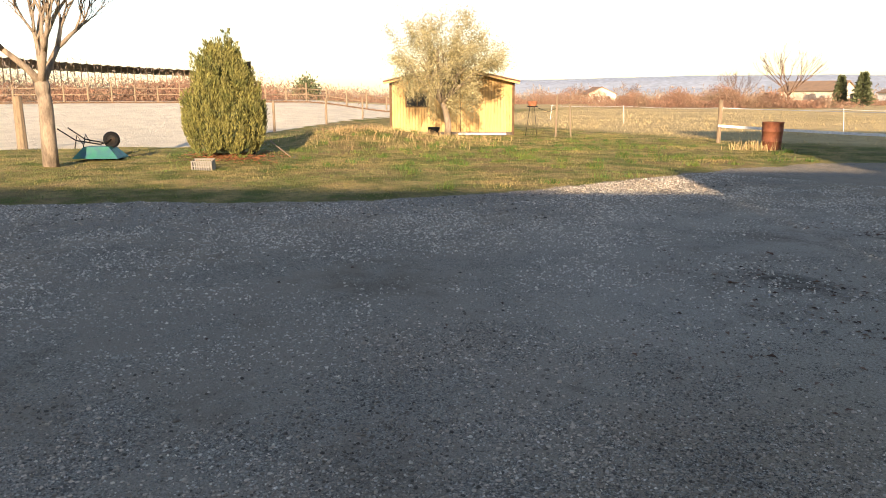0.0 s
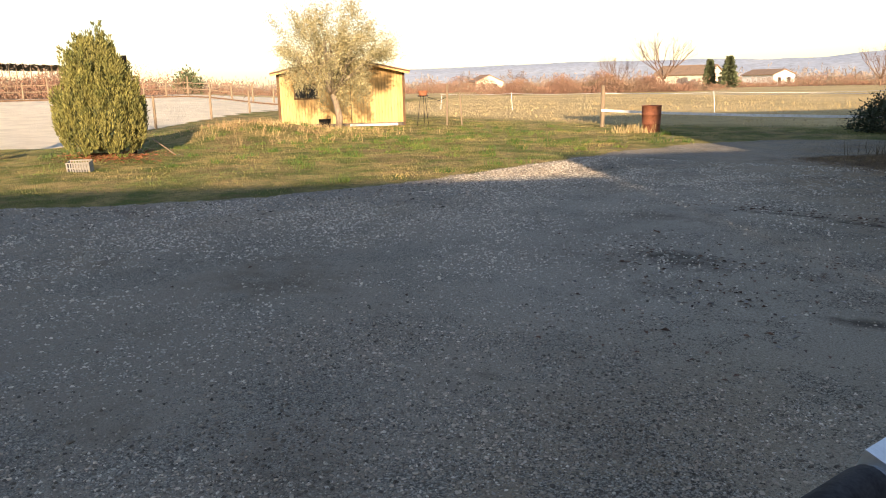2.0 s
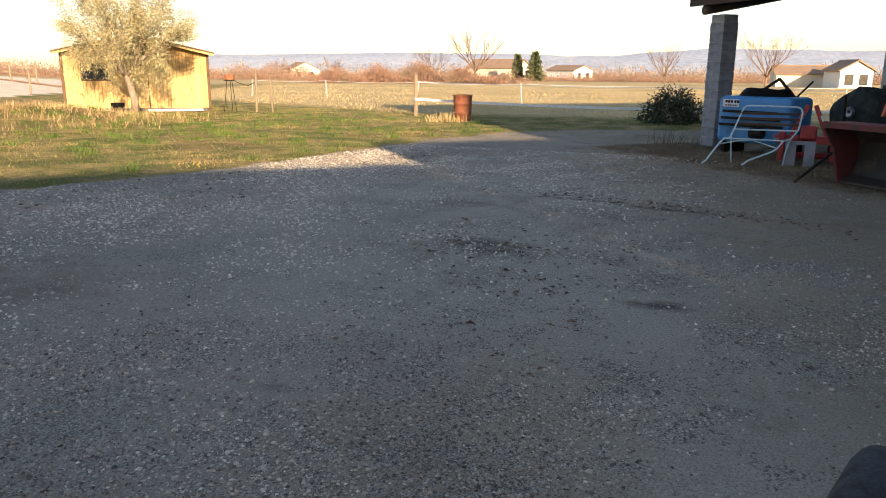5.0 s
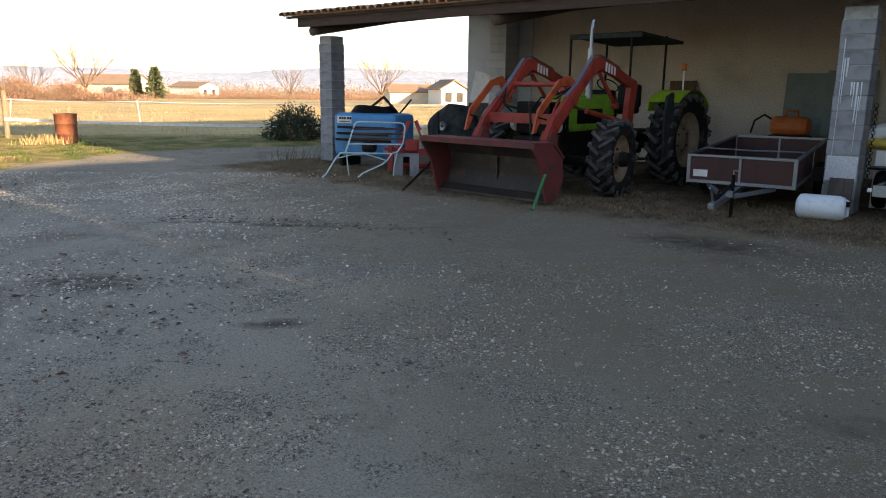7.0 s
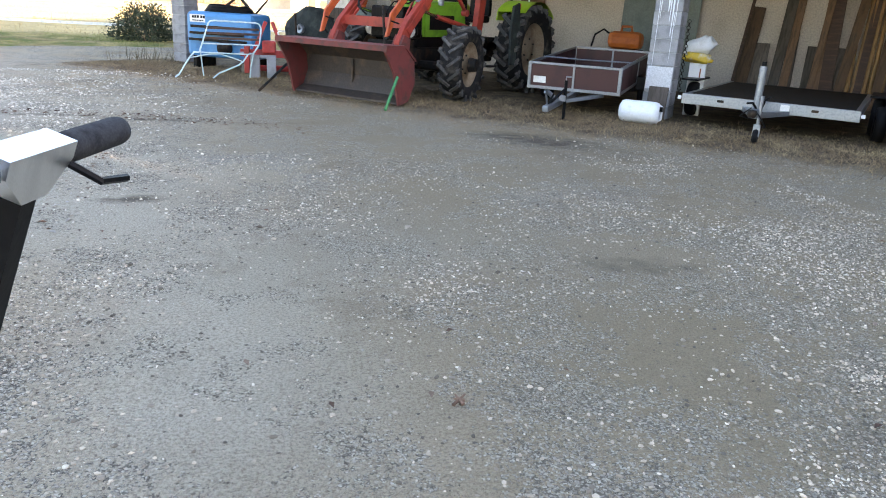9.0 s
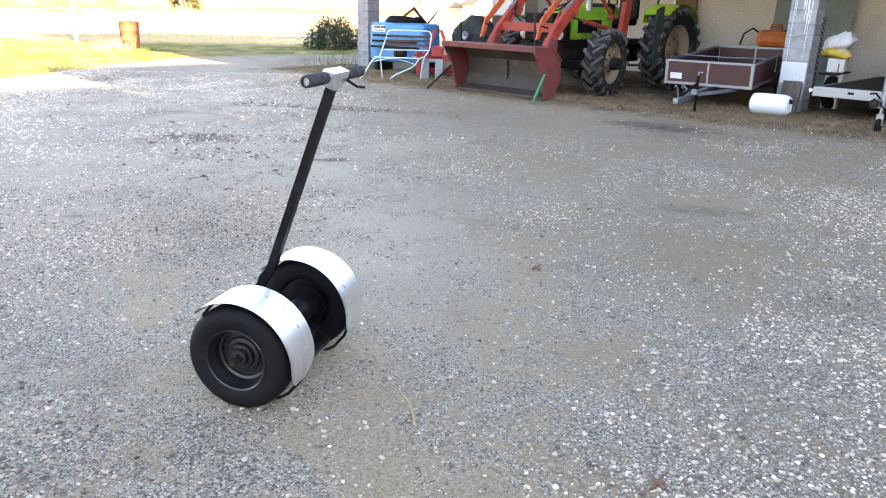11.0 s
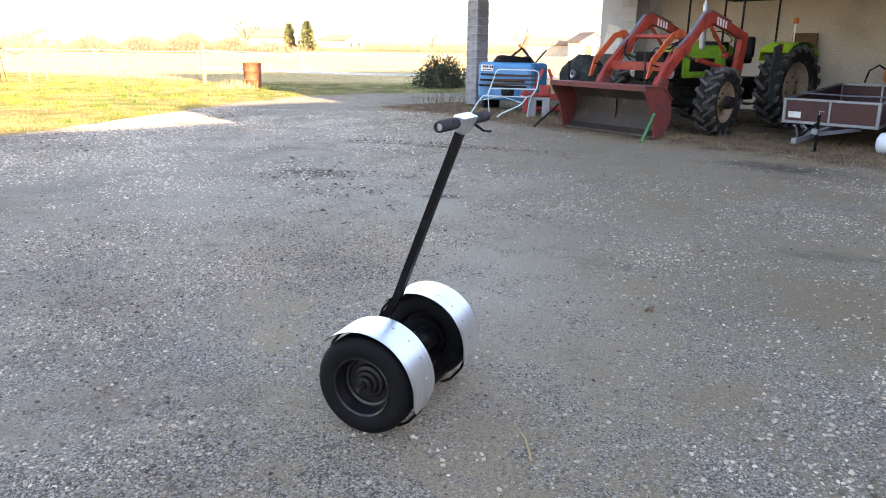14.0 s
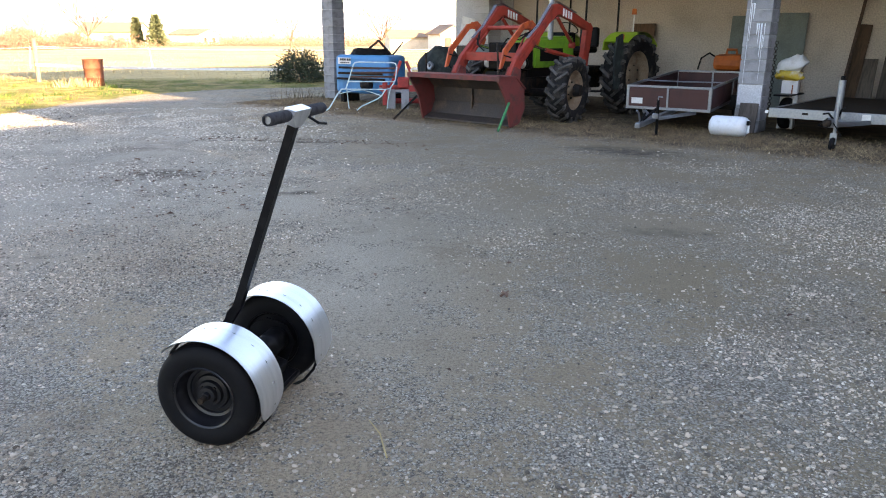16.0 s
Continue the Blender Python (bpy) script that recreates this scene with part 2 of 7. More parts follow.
def box(c, s, m=None, bm=None, bevel=0.0):
    """A box of size s about c, its edges rounded by bevel; m turns it first."""
    own = bmesh.new()
    bmesh.ops.create_cube(own, size=1)
    bmesh.ops.scale(own, vec=s, verts=own.verts)
    if bevel:
        bmesh.ops.bevel(own, geom=own.edges[:], offset=bevel, segments=2, affect="EDGES", profile=0.5)
    bmesh.ops.transform(own, matrix=Matrix.Translation(c) @ (m or Matrix()), verts=own.verts)
    return own if bm is None else merge(bm, own)


def merge(bm, own):
    me = bpy.data.meshes.new("tmp")
    own.to_mesh(me)
    own.free()
    bm.from_mesh(me)
    bpy.data.meshes.remove(me)
    return bm


def bar(p0, p1, r0, r1=None, seg=8, bm=None, square=False):
    """A round (or square) bar between two points."""
    own = bmesh.new()
    p0, p1 = Vector(p0), Vector(p1)
    n = 4 if square else seg
    bmesh.ops.create_cone(own, cap_ends=True, segments=n, radius1=r0, radius2=r0 if r1 is None else r1, depth=(p1 - p0).length)
    turn = (p1 - p0).to_track_quat("Z", "Y").to_matrix().to_4x4()
    spin = Matrix.Rotation(radians(45), 4, "Z") if square else Matrix()
    bmesh.ops.transform(own, matrix=Matrix.Translation((p0 + p1) / 2) @ turn @ spin, verts=own.verts)
    return own if bm is None else merge(bm, own)


def tube(points, r, seg=8, bm=None, r_end=None):
    """A tube along a line of points, in one skin."""
    own = bmesh.new()
    pts = [Vector(p) for p in points]
    rings, side = [], None
    for i, p in enumerate(pts):
        t = (pts[min(i + 1, len(pts) - 1)] - pts[max(i - 1, 0)]).normalized()
        if side is None:
            side = t.orthogonal().normalized()
        side = (side - t * side.dot(t)).normalized()
        up = t.cross(side)
        rad = r if r_end is None else r + (r_end - r) * i / (len(pts) - 1)
        rings.append([own.verts.new(p + rad * (math.cos(a) * side + math.sin(a) * up)) for a in (2 * math.pi * k / seg for k in range(seg))])
    for a, b in zip(rings, rings[1:]):
        for k in range(seg):
            own.faces.new((a[k], a[(k + 1) % seg], b[(k + 1) % seg], b[k]))
    own.faces.new(rings[0][::-1])
    own.faces.new(rings[-1])
    bmesh.ops.recalc_face_normals(own, faces=own.faces)
    return own if bm is None else merge(bm, own)


def lathe(profile, seg=32, m=None, bm=None, closed=False):
    """Turns a line of (radius, height) about z."""
    own = bmesh.new()
    rings = [[own.verts.new((r * math.cos(a), r * math.sin(a), h)) for a in (2 * math.pi * k / seg for k in range(seg))] for r, h in profile]
    pairs = list(zip(rings, rings[1:])) + ([(rings[-1], rings[0])] if closed else [])
    for a, b in pairs:
        for k in range(seg):
            own.faces.new((a[k], a[(k + 1) % seg], b[(k + 1) % seg], b[k]))
    bmesh.ops.recalc_face_normals(own, faces=own.faces)
    if m:
        bmesh.ops.transform(own, matrix=m, verts=own.verts)
    return own if bm is None else merge(bm, own)


def prism(outline, y0, y1, bm=None, m=None):
    """A plate: an outline of (x, z) drawn out from y0 to y1."""
    own = bmesh.new()
    a, b = [own.verts.new((x, y0, z)) for x, z in outline], [own.verts.new((x, y1, z)) for x, z in outline]
    own.faces.new(a)
    own.faces.new(b[::-1])
    n = len(outline)
    for k in range(n):
        own.faces.new((a[k], b[k], b[(k + 1) % n], a[(k + 1) % n]))
    bmesh.ops.recalc_face_normals(own, faces=own.faces)
    if m:
        bmesh.ops.transform(own, matrix=m, verts=own.verts)
    return own if bm is None else merge(bm, own)


ALONG_Y = Matrix.Rotation(radians(-90), 4, "X")      # lathe axis z -> +y
ALONG_X = Matrix.Rotation(radians(90), 4, "Y")       # lathe axis z -> +x


def stuff(name, verts, faces, mat, label, category):
    me = bpy.data.meshes.new(name)
    me.from_pydata(np.asarray(verts).reshape(-1, 3).tolist(), [], faces)
    me.materials.append(M[mat])
    return tagged(new(name, me), label, category, kind="stuff")


BARN = pose(-1.76, 17.85, 0, 0, 0, -42.7)      # the corner post; x along the front, y into the barn

# ---- ground ----
GRAVEL = [(-70, -60), (-30, -14), (-22, -8), (-16, -1), (-12.8, 2.7), (-11.3, 4.7), (-9.5, 6.6), (-8.5, 9.2), (-8.2, 12.2), (-7.7, 15.8), (-6.8, 19.2), (-5.2, 20.9), (-3.3, 21.7), (0, 22.6), (6, 24), (40, 31), (70, 0), (70, -60)]
SAND = [(-26, 4), (-23.8, 9), (-22.8, 10), (-29.4, 16.8), (-37.8, 28), (-62, 62), (-80, 80), (-118, 50), (-130, 15), (-60, -5), (-30, -2)]
FIELD = [(-50, 62), (-38, 36), (-24, 29.5), (-12.3, 25.2), (-3, 26.5), (25, 33), (300, 90), (900, 900), (-200, 900), (-100, 160)]


def signed(poly, x, y):
    """Distance to a polygon's edge, above 0 within it."""
    d, inside = np.full(x.shape, 1e9), np.zeros(x.shape, bool)
    for (ax, ay), (bx, by) in zip(poly, poly[1:] + poly[:1]):
        t = np.clip(((x - ax) * (bx - ax) + (y - ay) * (by - ay)) / ((bx - ax) ** 2 + (by - ay) ** 2), 0, 1)
        d = np.minimum(d, np.hypot(x - ax - t * (bx - ax), y - ay - t * (by - ay)))
        if ay != by:
            inside ^= ((ay > y) != (by > y)) & (x < (bx - ax) * (y - ay) / (by - ay) + ax)
    return np.where(inside, d, -d)


def smooth(a, b, v):
    t = np.clip((v - a) / (b - a), 0, 1)
    return t * t * (3 - 2 * t)


def barn_uv(x, y):
    return (x + 1.76) * 0.735 - (y - 17.85) * 0.678, (x + 1.76) * 0.678 + (y - 17.85) * 0.735


def waves(x, y):
    return (np.sin(x * 1.7 + 1.3 * np.sin(y * 0.9)) + np.sin(y * 2.1 + np.sin(x * 1.3)) + 0.6 * np.sin(3.7 * x + 2.9 * y) + 0.6 * np.sin(4.3 * x - 3.1 * y + 1)) / 3.2


def height(x, y):
    x, y = np.asarray(x, float), np.asarray(y, float)
    u, v = barn_uv(x, y)
    near = np.exp(-(x ** 2 + y ** 2) / 3000)
    z = 0.012 * waves(x * 0.8, y * 0.8) * near
    bearing, away = np.degrees(np.arctan2(-x, np.maximum(y, 0.01))), np.hypot(x, y)
    z = z + 1.0 * smooth(50, 58, bearing) * smooth(32, 72, away)                  # the paddock rises away from the yard
    z = z + 0.5 * np.exp(-((x + 20.2) ** 2 + (y - 15.0) ** 2) / 7) + 0.12 * np.exp(-((x + 17.5) ** 2 + (y - 9) ** 2) / 5)
    grass = smooth(-0.4, 0.5, -signed(GRAVEL, x, y)) * smooth(-0.2, 0.4, -signed(SAND, x, y))
    z = z + grass * near * (0.05 + 0.035 * waves(x * 1.5 + 4, y * 1.5))
    z = z - 0.004 * np.clip(np.hypot(x, y) - 80, 0, 400)
    return z


def axis(lo, hi, step, far):
    out, s = [lo], step
    while out[0] > -far:
        s *= 1.13
        out.insert(0, out[0] - s)
    n = int(round((hi - lo) / step))
    out += [lo + step * k for k in range(1, n + 1)]
    s = step
    while out[-1] < far:
        s *= 1.13
        out.append(out[-1] + s)
    return np.array(out)


gx, gy = axis(-26, 12, 0.2, 4000), axis(-2, 27, 0.2, 4000)
X, Y = np.meshgrid(gx, gy)
Z = height(X, Y)
me = bpy.data.meshes.new("ground")
nx, ny = len(gx), len(gy)
idx = np.arange(nx * ny).reshape(ny, nx)
quads = np.stack([idx[:-1, :-1], idx[:-1, 1:], idx[1:, 1:], idx[1:, :-1]], -1).reshape(-1, 4)
me.from_pydata(np.stack([X, Y, Z], -1).reshape(-1, 3).tolist(), [], quads.tolist())
me.shade_smooth()
sg, ss, sf = signed(GRAVEL, X, Y), signed(SAND, X, Y), signed(FIELD, X, Y)
uu, vv = barn_uv(X, Y)
zone = np.ones((ny, nx, 4))
zone[..., 0] = smooth(-0.45, 0.45, -sg)                      # grass
zone[..., 1] = smooth(-0.5, 0.5, ss)                         # sand
zone[..., 2] = np.maximum(smooth(-1.5, 1.5, sf), smooth(70, 110, np.hypot(X, Y)))  # dry field
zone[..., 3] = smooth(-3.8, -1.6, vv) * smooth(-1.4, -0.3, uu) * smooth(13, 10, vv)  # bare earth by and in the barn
wear = np.zeros((ny, nx, 4))


def blob(x, y, rx, ry, turn=0.0):
    c, q = math.cos(radians(turn)), math.sin(radians(turn))
    a, b = (X - x) * c + (Y - y) * q, -(X - x) * q + (Y - y) * c
    return np.exp(-(a / rx) ** 2 - (b / ry) ** 2)


wear[..., 0] = np.clip(0.6 * blob(2.25, 3.9, 0.9, 0.34, -12) + blob(-1.02, 5.6, 0.3, 0.16) + 0.8 * blob(-2.7, 6.7, 0.8, 0.5, -20) + 0.9 * blob(-2.0, 9.5, 2.2, 0.16, -10) + 0.8 * blob(3.2, 8.3, 1.3, 0.7, -30) + 0.7 * blob(0.5, 6.9, 0.5, 0.14, 10) + 0.6 * blob(-2.6, 3.4, 0.35, 0.2), 0, 1)
# smooth pale patches, and one broad paler area across the left
wear[..., 1] = np.clip(blob(-2.4, 6.2, 2.2, 1.5, -15) + blob(0.9, 4.4, 1.3, 0.6, -10) + blob(-0.2, 2.9, 0.7, 1.6) + blob(-4.5, 9.5, 3.0, 1.5, 25) + 0.8 * blob(-3.2, 7.0, 3.6, 3.6), 0, 1)
wear[..., 2] = np.clip(smooth(3.6, 0.3, sg) * smooth(13, 9, Y) + blob(1.6, 1.2, 1.4, 1.1) + blob(-0.2, 6.9, 1.0, 0.5, -25) + 0.8 * blob(-1.3, 1.6, 0.8, 0.9) + 0.7 * blob(2.6, 5.6, 1.0, 0.5), 0, 1)
def stony(x, y):
    """Where the gravel lies thick, 0 to 1."""
    return smooth(-0.2, 0.4, waves(x * 0.62 + 2, y * 0.7 + 1) + 0.5 * waves(x * 0.23 + 1, y * 0.29 + 4) + 0.35 * smooth(0.5, 3.5, -x) + 0.7 * np.exp(-((x - 1.5) / 1.1) ** 2 - ((y - 0.9) / 1.0) ** 2))


wear[..., 3] = stony(X, Y)
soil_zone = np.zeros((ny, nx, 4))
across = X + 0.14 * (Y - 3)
soil_zone[..., 0] = smooth(-1.8, 2.2, across) * smooth(-2, 1, Y)     # darker brown towards the barn
soil_zone[..., 1] = smooth(-0.9, -3.0, across) * smooth(24, 14, Y)   # paler gravel on the open side
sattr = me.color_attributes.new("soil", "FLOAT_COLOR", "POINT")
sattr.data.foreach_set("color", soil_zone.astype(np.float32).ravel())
wattr = me.color_attributes.new("wear", "FLOAT_COLOR", "POINT")
wattr.data.foreach_set("color", wear.astype(np.float32).ravel())
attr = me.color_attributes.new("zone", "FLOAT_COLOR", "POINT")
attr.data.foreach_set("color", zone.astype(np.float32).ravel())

gm = bpy.data.materials.new("ground")
gm.use_nodes = True
nt, n = gm.node_tree, gm.node_tree.nodes
bs = n["Principled BSDF"]
bs.inputs["Roughness"].default_value = 0.95
bs.inputs["Specular IOR Level"].default_value = 0.25
co = n.new("ShaderNodeTexCoord").outputs["Object"]


def noise_node(scale, detail=4, rough=0.6):
    t = n.new("ShaderNodeTexNoise")
    t.inputs["Scale"].default_value, t.inputs["Detail"].default_value, t.inputs["Roughness"].default_value = scale, detail, rough
    nt.links.new(co, t.inputs["Vector"])
    return t.outputs[0]


def rng(v, a, b, c=0.0, d=1.0):
    t = n.new("ShaderNodeMapRange")
    for k, q in zip((1, 2, 3, 4), (a, b, c, d)):
        t.inputs[k].default_value = q
    nt.links.new(v, t.inputs[0])
    return t.outputs[0]


def mixed(fac, a, b):
    t = n.new("ShaderNodeMix")
    t.data_type = "RGBA"
    nt.links.new(fac, t.inputs[0])
    for k, q in ((6, a), (7, b)):
        if isinstance(q, tuple):
            t.inputs[k].default_value = (*q, 1)
        else:
            nt.links.new(q, t.inputs[k])
    return t.outputs[2]


def maths(op, a, b):
    t = n.new("ShaderNodeMath")
    t.operation = op
    for k, q in enumerate((a, b)):
        if isinstance(q, (int, float)):
            t.inputs[k].default_value = q
        else:
            nt.links.new(q, t.inputs[k])
    return t.outputs[0]


vor = n.new("ShaderNodeTexVoronoi")
vor.inputs["Scale"].default_value = 78
wob = n.new("ShaderNodeTexNoise")
wob.inputs["Scale"].default_value = 60
nt.links.new(co, wob.inputs["Vector"])
shift = n.new("ShaderNodeVectorMath")
shift.operation = "MULTIPLY_ADD"
shift.inputs[1].default_value = (0.02, 0.02, 0.02)
nt.links.new(wob.outputs["Color"], shift.inputs[0])
nt.links.new(co, shift.inputs[2])
nt.links.new(shift.outputs[0], vor.inputs["Vector"])
vor2 = n.new("ShaderNodeTexVoronoi")
vor2.inputs["Scale"].default_value = 125
nt.links.new(shift.outputs[0], vor2.inputs["Vector"])
stone_hue = n.new("ShaderNodeSeparateColor")
nt.links.new(vor.outputs["Color"], stone_hue.inputs[0])
stone_hue2 = n.new("ShaderNodeSeparateColor")
nt.links.new(vor2.outputs["Color"], stone_hue2.inputs[0])
patch, broad, fine = noise_node(0.55, 5), noise_node(0.16, 3), noise_node(24, 4)
wv = n.new("ShaderNodeVertexColor")
wv.layer_name = "wear"
worn = n.new("ShaderNodeSeparateColor")
nt.links.new(wv.outputs["Color"], worn.inputs[0])
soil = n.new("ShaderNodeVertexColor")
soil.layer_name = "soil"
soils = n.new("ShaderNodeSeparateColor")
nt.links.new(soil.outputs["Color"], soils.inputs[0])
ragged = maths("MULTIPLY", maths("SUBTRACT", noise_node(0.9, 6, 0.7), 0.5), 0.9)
brown_side = rng(maths("ADD", soils.outputs[0], ragged), 0.15, 0.95)
pale_side = rng(maths("ADD", soils.outputs[1], ragged), 0.2, 0.9)
earth = mixed(rng(patch, 0.4, 0.62), (0.39, 0.298, 0.19), (0.465, 0.372, 0.255))
earth = mixed(worn.outputs[1], earth, (0.49, 0.437, 0.345))
earth = mixed(rng(broad, 0.45, 0.62, 0.0, 0.55), earth, (0.25, 0.2, 0.145))
earth = mixed(maths("MULTIPLY", pale_side, 0.25), earth, (0.5, 0.46, 0.4))
earth = mixed(maths("MULTIPLY", brown_side, 0.5), earth, (0.22, 0.182, 0.118))
earth = mixed(rng(noise_node(70, 6, 0.85), 0.46, 0.58, 0.0, 0.65), earth, (0.16, 0.12, 0.085))
pebble = mixed(rng(stone_hue.outputs[0], 0.0, 1.0), (0.145, 0.12, 0.085), (0.62, 0.56, 0.455))
bits = mixed(rng(stone_hue2.outputs[1], 0.0, 1.0), (0.13, 0.108, 0.08), (0.58, 0.522, 0.42))
thick = maths("ADD", maths("MULTIPLY", wv.outputs["Alpha"], 0.3), rng(noise_node(1.3, 6, 0.75), 0.4, 0.6, -0.35, 0.85))
thick = maths("ADD", thick, maths("MULTIPLY", maths("SUBTRACT", worn.outputs[2], maths("ADD", worn.outputs[1], worn.outputs[0])), 0.35))
cover = rng(maths("ADD", stone_hue.outputs[1], maths("MULTIPLY", thick, 0.75)), 0.96, 1.04)
gravel = mixed(cover, earth, pebble)
cover2 = rng(maths("ADD", stone_hue2.outputs[2], maths("MULTIPLY", thick, 0.6)), 0.92, 1.02)
gravel = mixed(cover2, gravel, bits)
gravel = mixed(maths("MULTIPLY", maths("MULTIPLY", worn.outputs[2], cover), 0.45), gravel, (0.5, 0.475, 0.43))
# crevice darkening between the stones, put into the colour
gravel = mixed(maths("MULTIPLY", cover, rng(vor.outputs["Distance"], 0.42, 0.62, 0.0, 0.8)), gravel, (0.07, 0.058, 0.046))
gravel = mixed(maths("MULTIPLY", brown_side, 0.36), gravel, (0.21, 0.172, 0.108))
gravel = mixed(maths("MULTIPLY", pale_side, 0.16), gravel, (0.54, 0.5, 0.435))
stain = rng(noise_node(0.42, 6, 0.75), 0.54, 0.7, 0.0, 0.65)
gravel = mixed(stain, gravel, (0.15, 0.112, 0.072))
gravel = mixed(rng(maths("MULTIPLY", worn.outputs[0], noise_node(5, 6, 0.75)), 0.2, 0.42, 0.0, 0.8), gravel, (0.065, 0.05, 0.036))
sep = n.new("ShaderNodeSeparateColor")
za = n.new("ShaderNodeVertexColor")
za.layer_name = "zone"
nt.links.new(za.outputs["Color"], sep.inputs[0])
turf = mixed(rng(noise_node(1.1, 5), 0.4, 0.62), (0.115, 0.14, 0.026), (0.42, 0.31, 0.12))
turf = mixed(rng(noise_node(7, 5), 0.5, 0.7), turf, (0.15, 0.14, 0.045))
turf = mixed(rng(noise_node(0.5, 5, 0.7), 0.5, 0.66, 0.0, 0.7), turf, (0.24, 0.15, 0.075))
straw_c = mixed(rng(noise_node(0.12, 6), 0.4, 0.62), (0.62, 0.48, 0.24), (0.47, 0.36, 0.17))
straw_c = mixed(rng(noise_node(2.2, 5), 0.5, 0.75), straw_c, (0.36, 0.28, 0.13))
sand_c = mixed(rng(noise_node(0.8, 6), 0.4, 0.65), (0.88, 0.78, 0.6), (0.74, 0.65, 0.49))
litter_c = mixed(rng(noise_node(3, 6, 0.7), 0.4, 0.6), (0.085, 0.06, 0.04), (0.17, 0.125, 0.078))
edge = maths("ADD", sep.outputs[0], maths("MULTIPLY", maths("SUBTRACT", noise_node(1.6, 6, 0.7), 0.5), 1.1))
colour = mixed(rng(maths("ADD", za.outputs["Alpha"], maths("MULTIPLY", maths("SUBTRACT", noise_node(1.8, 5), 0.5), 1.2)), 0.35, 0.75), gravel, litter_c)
colour = mixed(rng(edge, 0.42, 0.58), colour, turf)
colour = mixed(sep.outputs[2], colour, straw_c)
colour = mixed(rng(sep.outputs[1], 0.4, 0.6), colour, sand_c)
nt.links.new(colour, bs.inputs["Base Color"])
hgt = maths("ADD", maths("MULTIPLY", vor.outputs["Distance"], -0.6), maths("ADD", maths("MULTIPLY", vor2.outputs["Distance"], -0.5), fine))
bump = n.new("ShaderNodeBump")
bump.inputs["Strength"].default_value, bump.inputs["Distance"].default_value = 1.0, 0.02
nt.links.new(hgt, bump.inputs["Height"])
nt.links.new(bump.outputs[0], bs.inputs["Normal"])
me.materials.append(gm)
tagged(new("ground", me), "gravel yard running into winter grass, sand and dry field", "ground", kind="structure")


# ---- loose cover on the ground ----
ICO = bmesh.new()
bmesh.ops.create_icosphere(ICO, subdivisions=1, radius=1)
ICO_V = np.array([v.co[:] for v in ICO.verts])
ICO_F = np.array([[v.index for v in f.verts] for f in ICO.faces])
ICO.free()
rs = np.random.RandomState(5)


def scatter(count, x0, x1, y0, y1, keep):
    """Random places in a rectangle; keep(x, y) gives the chance that one stays."""
    x, y = rs.uniform(x0, x1, count), rs.uniform(y0, y1, count)
    k = rs.uniform(0, 1, count) < keep(x, y)
    return x[k], y[k]


OCT_V = np.array([(1, 0, 0), (0, 1, 0), (-1, 0, 0), (0, -1, 0), (0, 0, 1), (0, 0, -1)], float)
OCT_F = np.array([(0, 1, 4), (1, 2, 4), (2, 3, 4), (3, 0, 4), (1, 0, 5), (2, 1, 5), (3, 2, 5), (0, 3, 5)])


def chips(x, y, size):
    """Small angular stones, eight faces each."""
    k = len(x)
    s = size[:, None] * rs.uniform(0.6, 1.4, (k, 3)) * (1, 1, 0.7)
    v = OCT_V[None] * rs.uniform(0.7, 1.25, (k, 6, 1)) * s[:, None] + rs.normal(0, 0.15, (k, 6, 3)) * s[:, None]
    a = rs.uniform(0, 6.28, k)
    c, q = np.cos(a)[:, None], np.sin(a)[:, None]
    out = np.stack([v[..., 0] * c - v[..., 1] * q + x[:, None], v[..., 0] * q + v[..., 1] * c + y[:, None], v[..., 2] + (height(x, y) + s[:, 2] * 0.3)[:, None]], -1)
    return out.reshape(-1, 3), (OCT_F[None] + 6 * np.arange(k)[:, None, None]).reshape(-1, 3).tolist()


def pebbles(x, y, size):
    k = len(x)
    s = size[:, None] * rs.uniform(0.6, 1.3, (k, 3)) * (1, 1, 0.62)
    v = ICO_V[None] * rs.uniform(0.75, 1.2, (k, 12, 1)) * s[:, None]
    a = rs.uniform(0, 6.28, k)
    c, q = np.cos(a)[:, None], np.sin(a)[:, None]
    out = np.stack([v[..., 0] * c - v[..., 1] * q + x[:, None], v[..., 0] * q + v[..., 1] * c + y[:, None], v[..., 2] + (height(x, y) + s[:, 2] * 0.25)[:, None]], -1)
    return out.reshape(-1, 3), (ICO_F[None] + 12 * np.arange(k)[:, None, None]).reshape(-1, 3).tolist()


def on_gravel(x, y):
    bare = np.exp(-((x - 0.9) / 1.3) ** 2 - ((y - 4.4) / 0.6) ** 2) + np.exp(-((x + 0.2) / 0.6) ** 2 - ((y - 2.9) / 1.6) ** 2) + np.exp(-((x + 2.4) / 2.0) ** 2 - ((y - 6.2) / 1.4) ** 2)
    return (signed(GRAVEL, x, y) > 0.1) * (0.25 + 0.75 * stony(x, y)) * np.clip(1 - 0.85 * bare, 0, 1)


px, py = scatter(70000, -4.5, 5.0, 0.2, 7.5, lambda x, y: on_gravel(x, y) * np.exp(-np.clip(y - 3, 0, 9) * 0.25))
stuff("gravel_stones", *pebbles(px, py, 0.0035 + 0.0095 * rs.uniform(0, 1, len(px)) ** 2.0), "stone", "small grey-brown gravel stones on the yard", "gravel")
px, py = scatter(7000, -4.5, 5.0, 0.2, 7.5, lambda x, y: on_gravel(x, y) * np.exp(-np.clip(y - 3, 0, 9) * 0.25))
stuff("pale_stones", *pebbles(px, py, 0.003 + 0.008 * rs.uniform(0, 1, len(px)) ** 2.0), "pale_stone", "pale whitish gravel stones on the yard", "gravel")
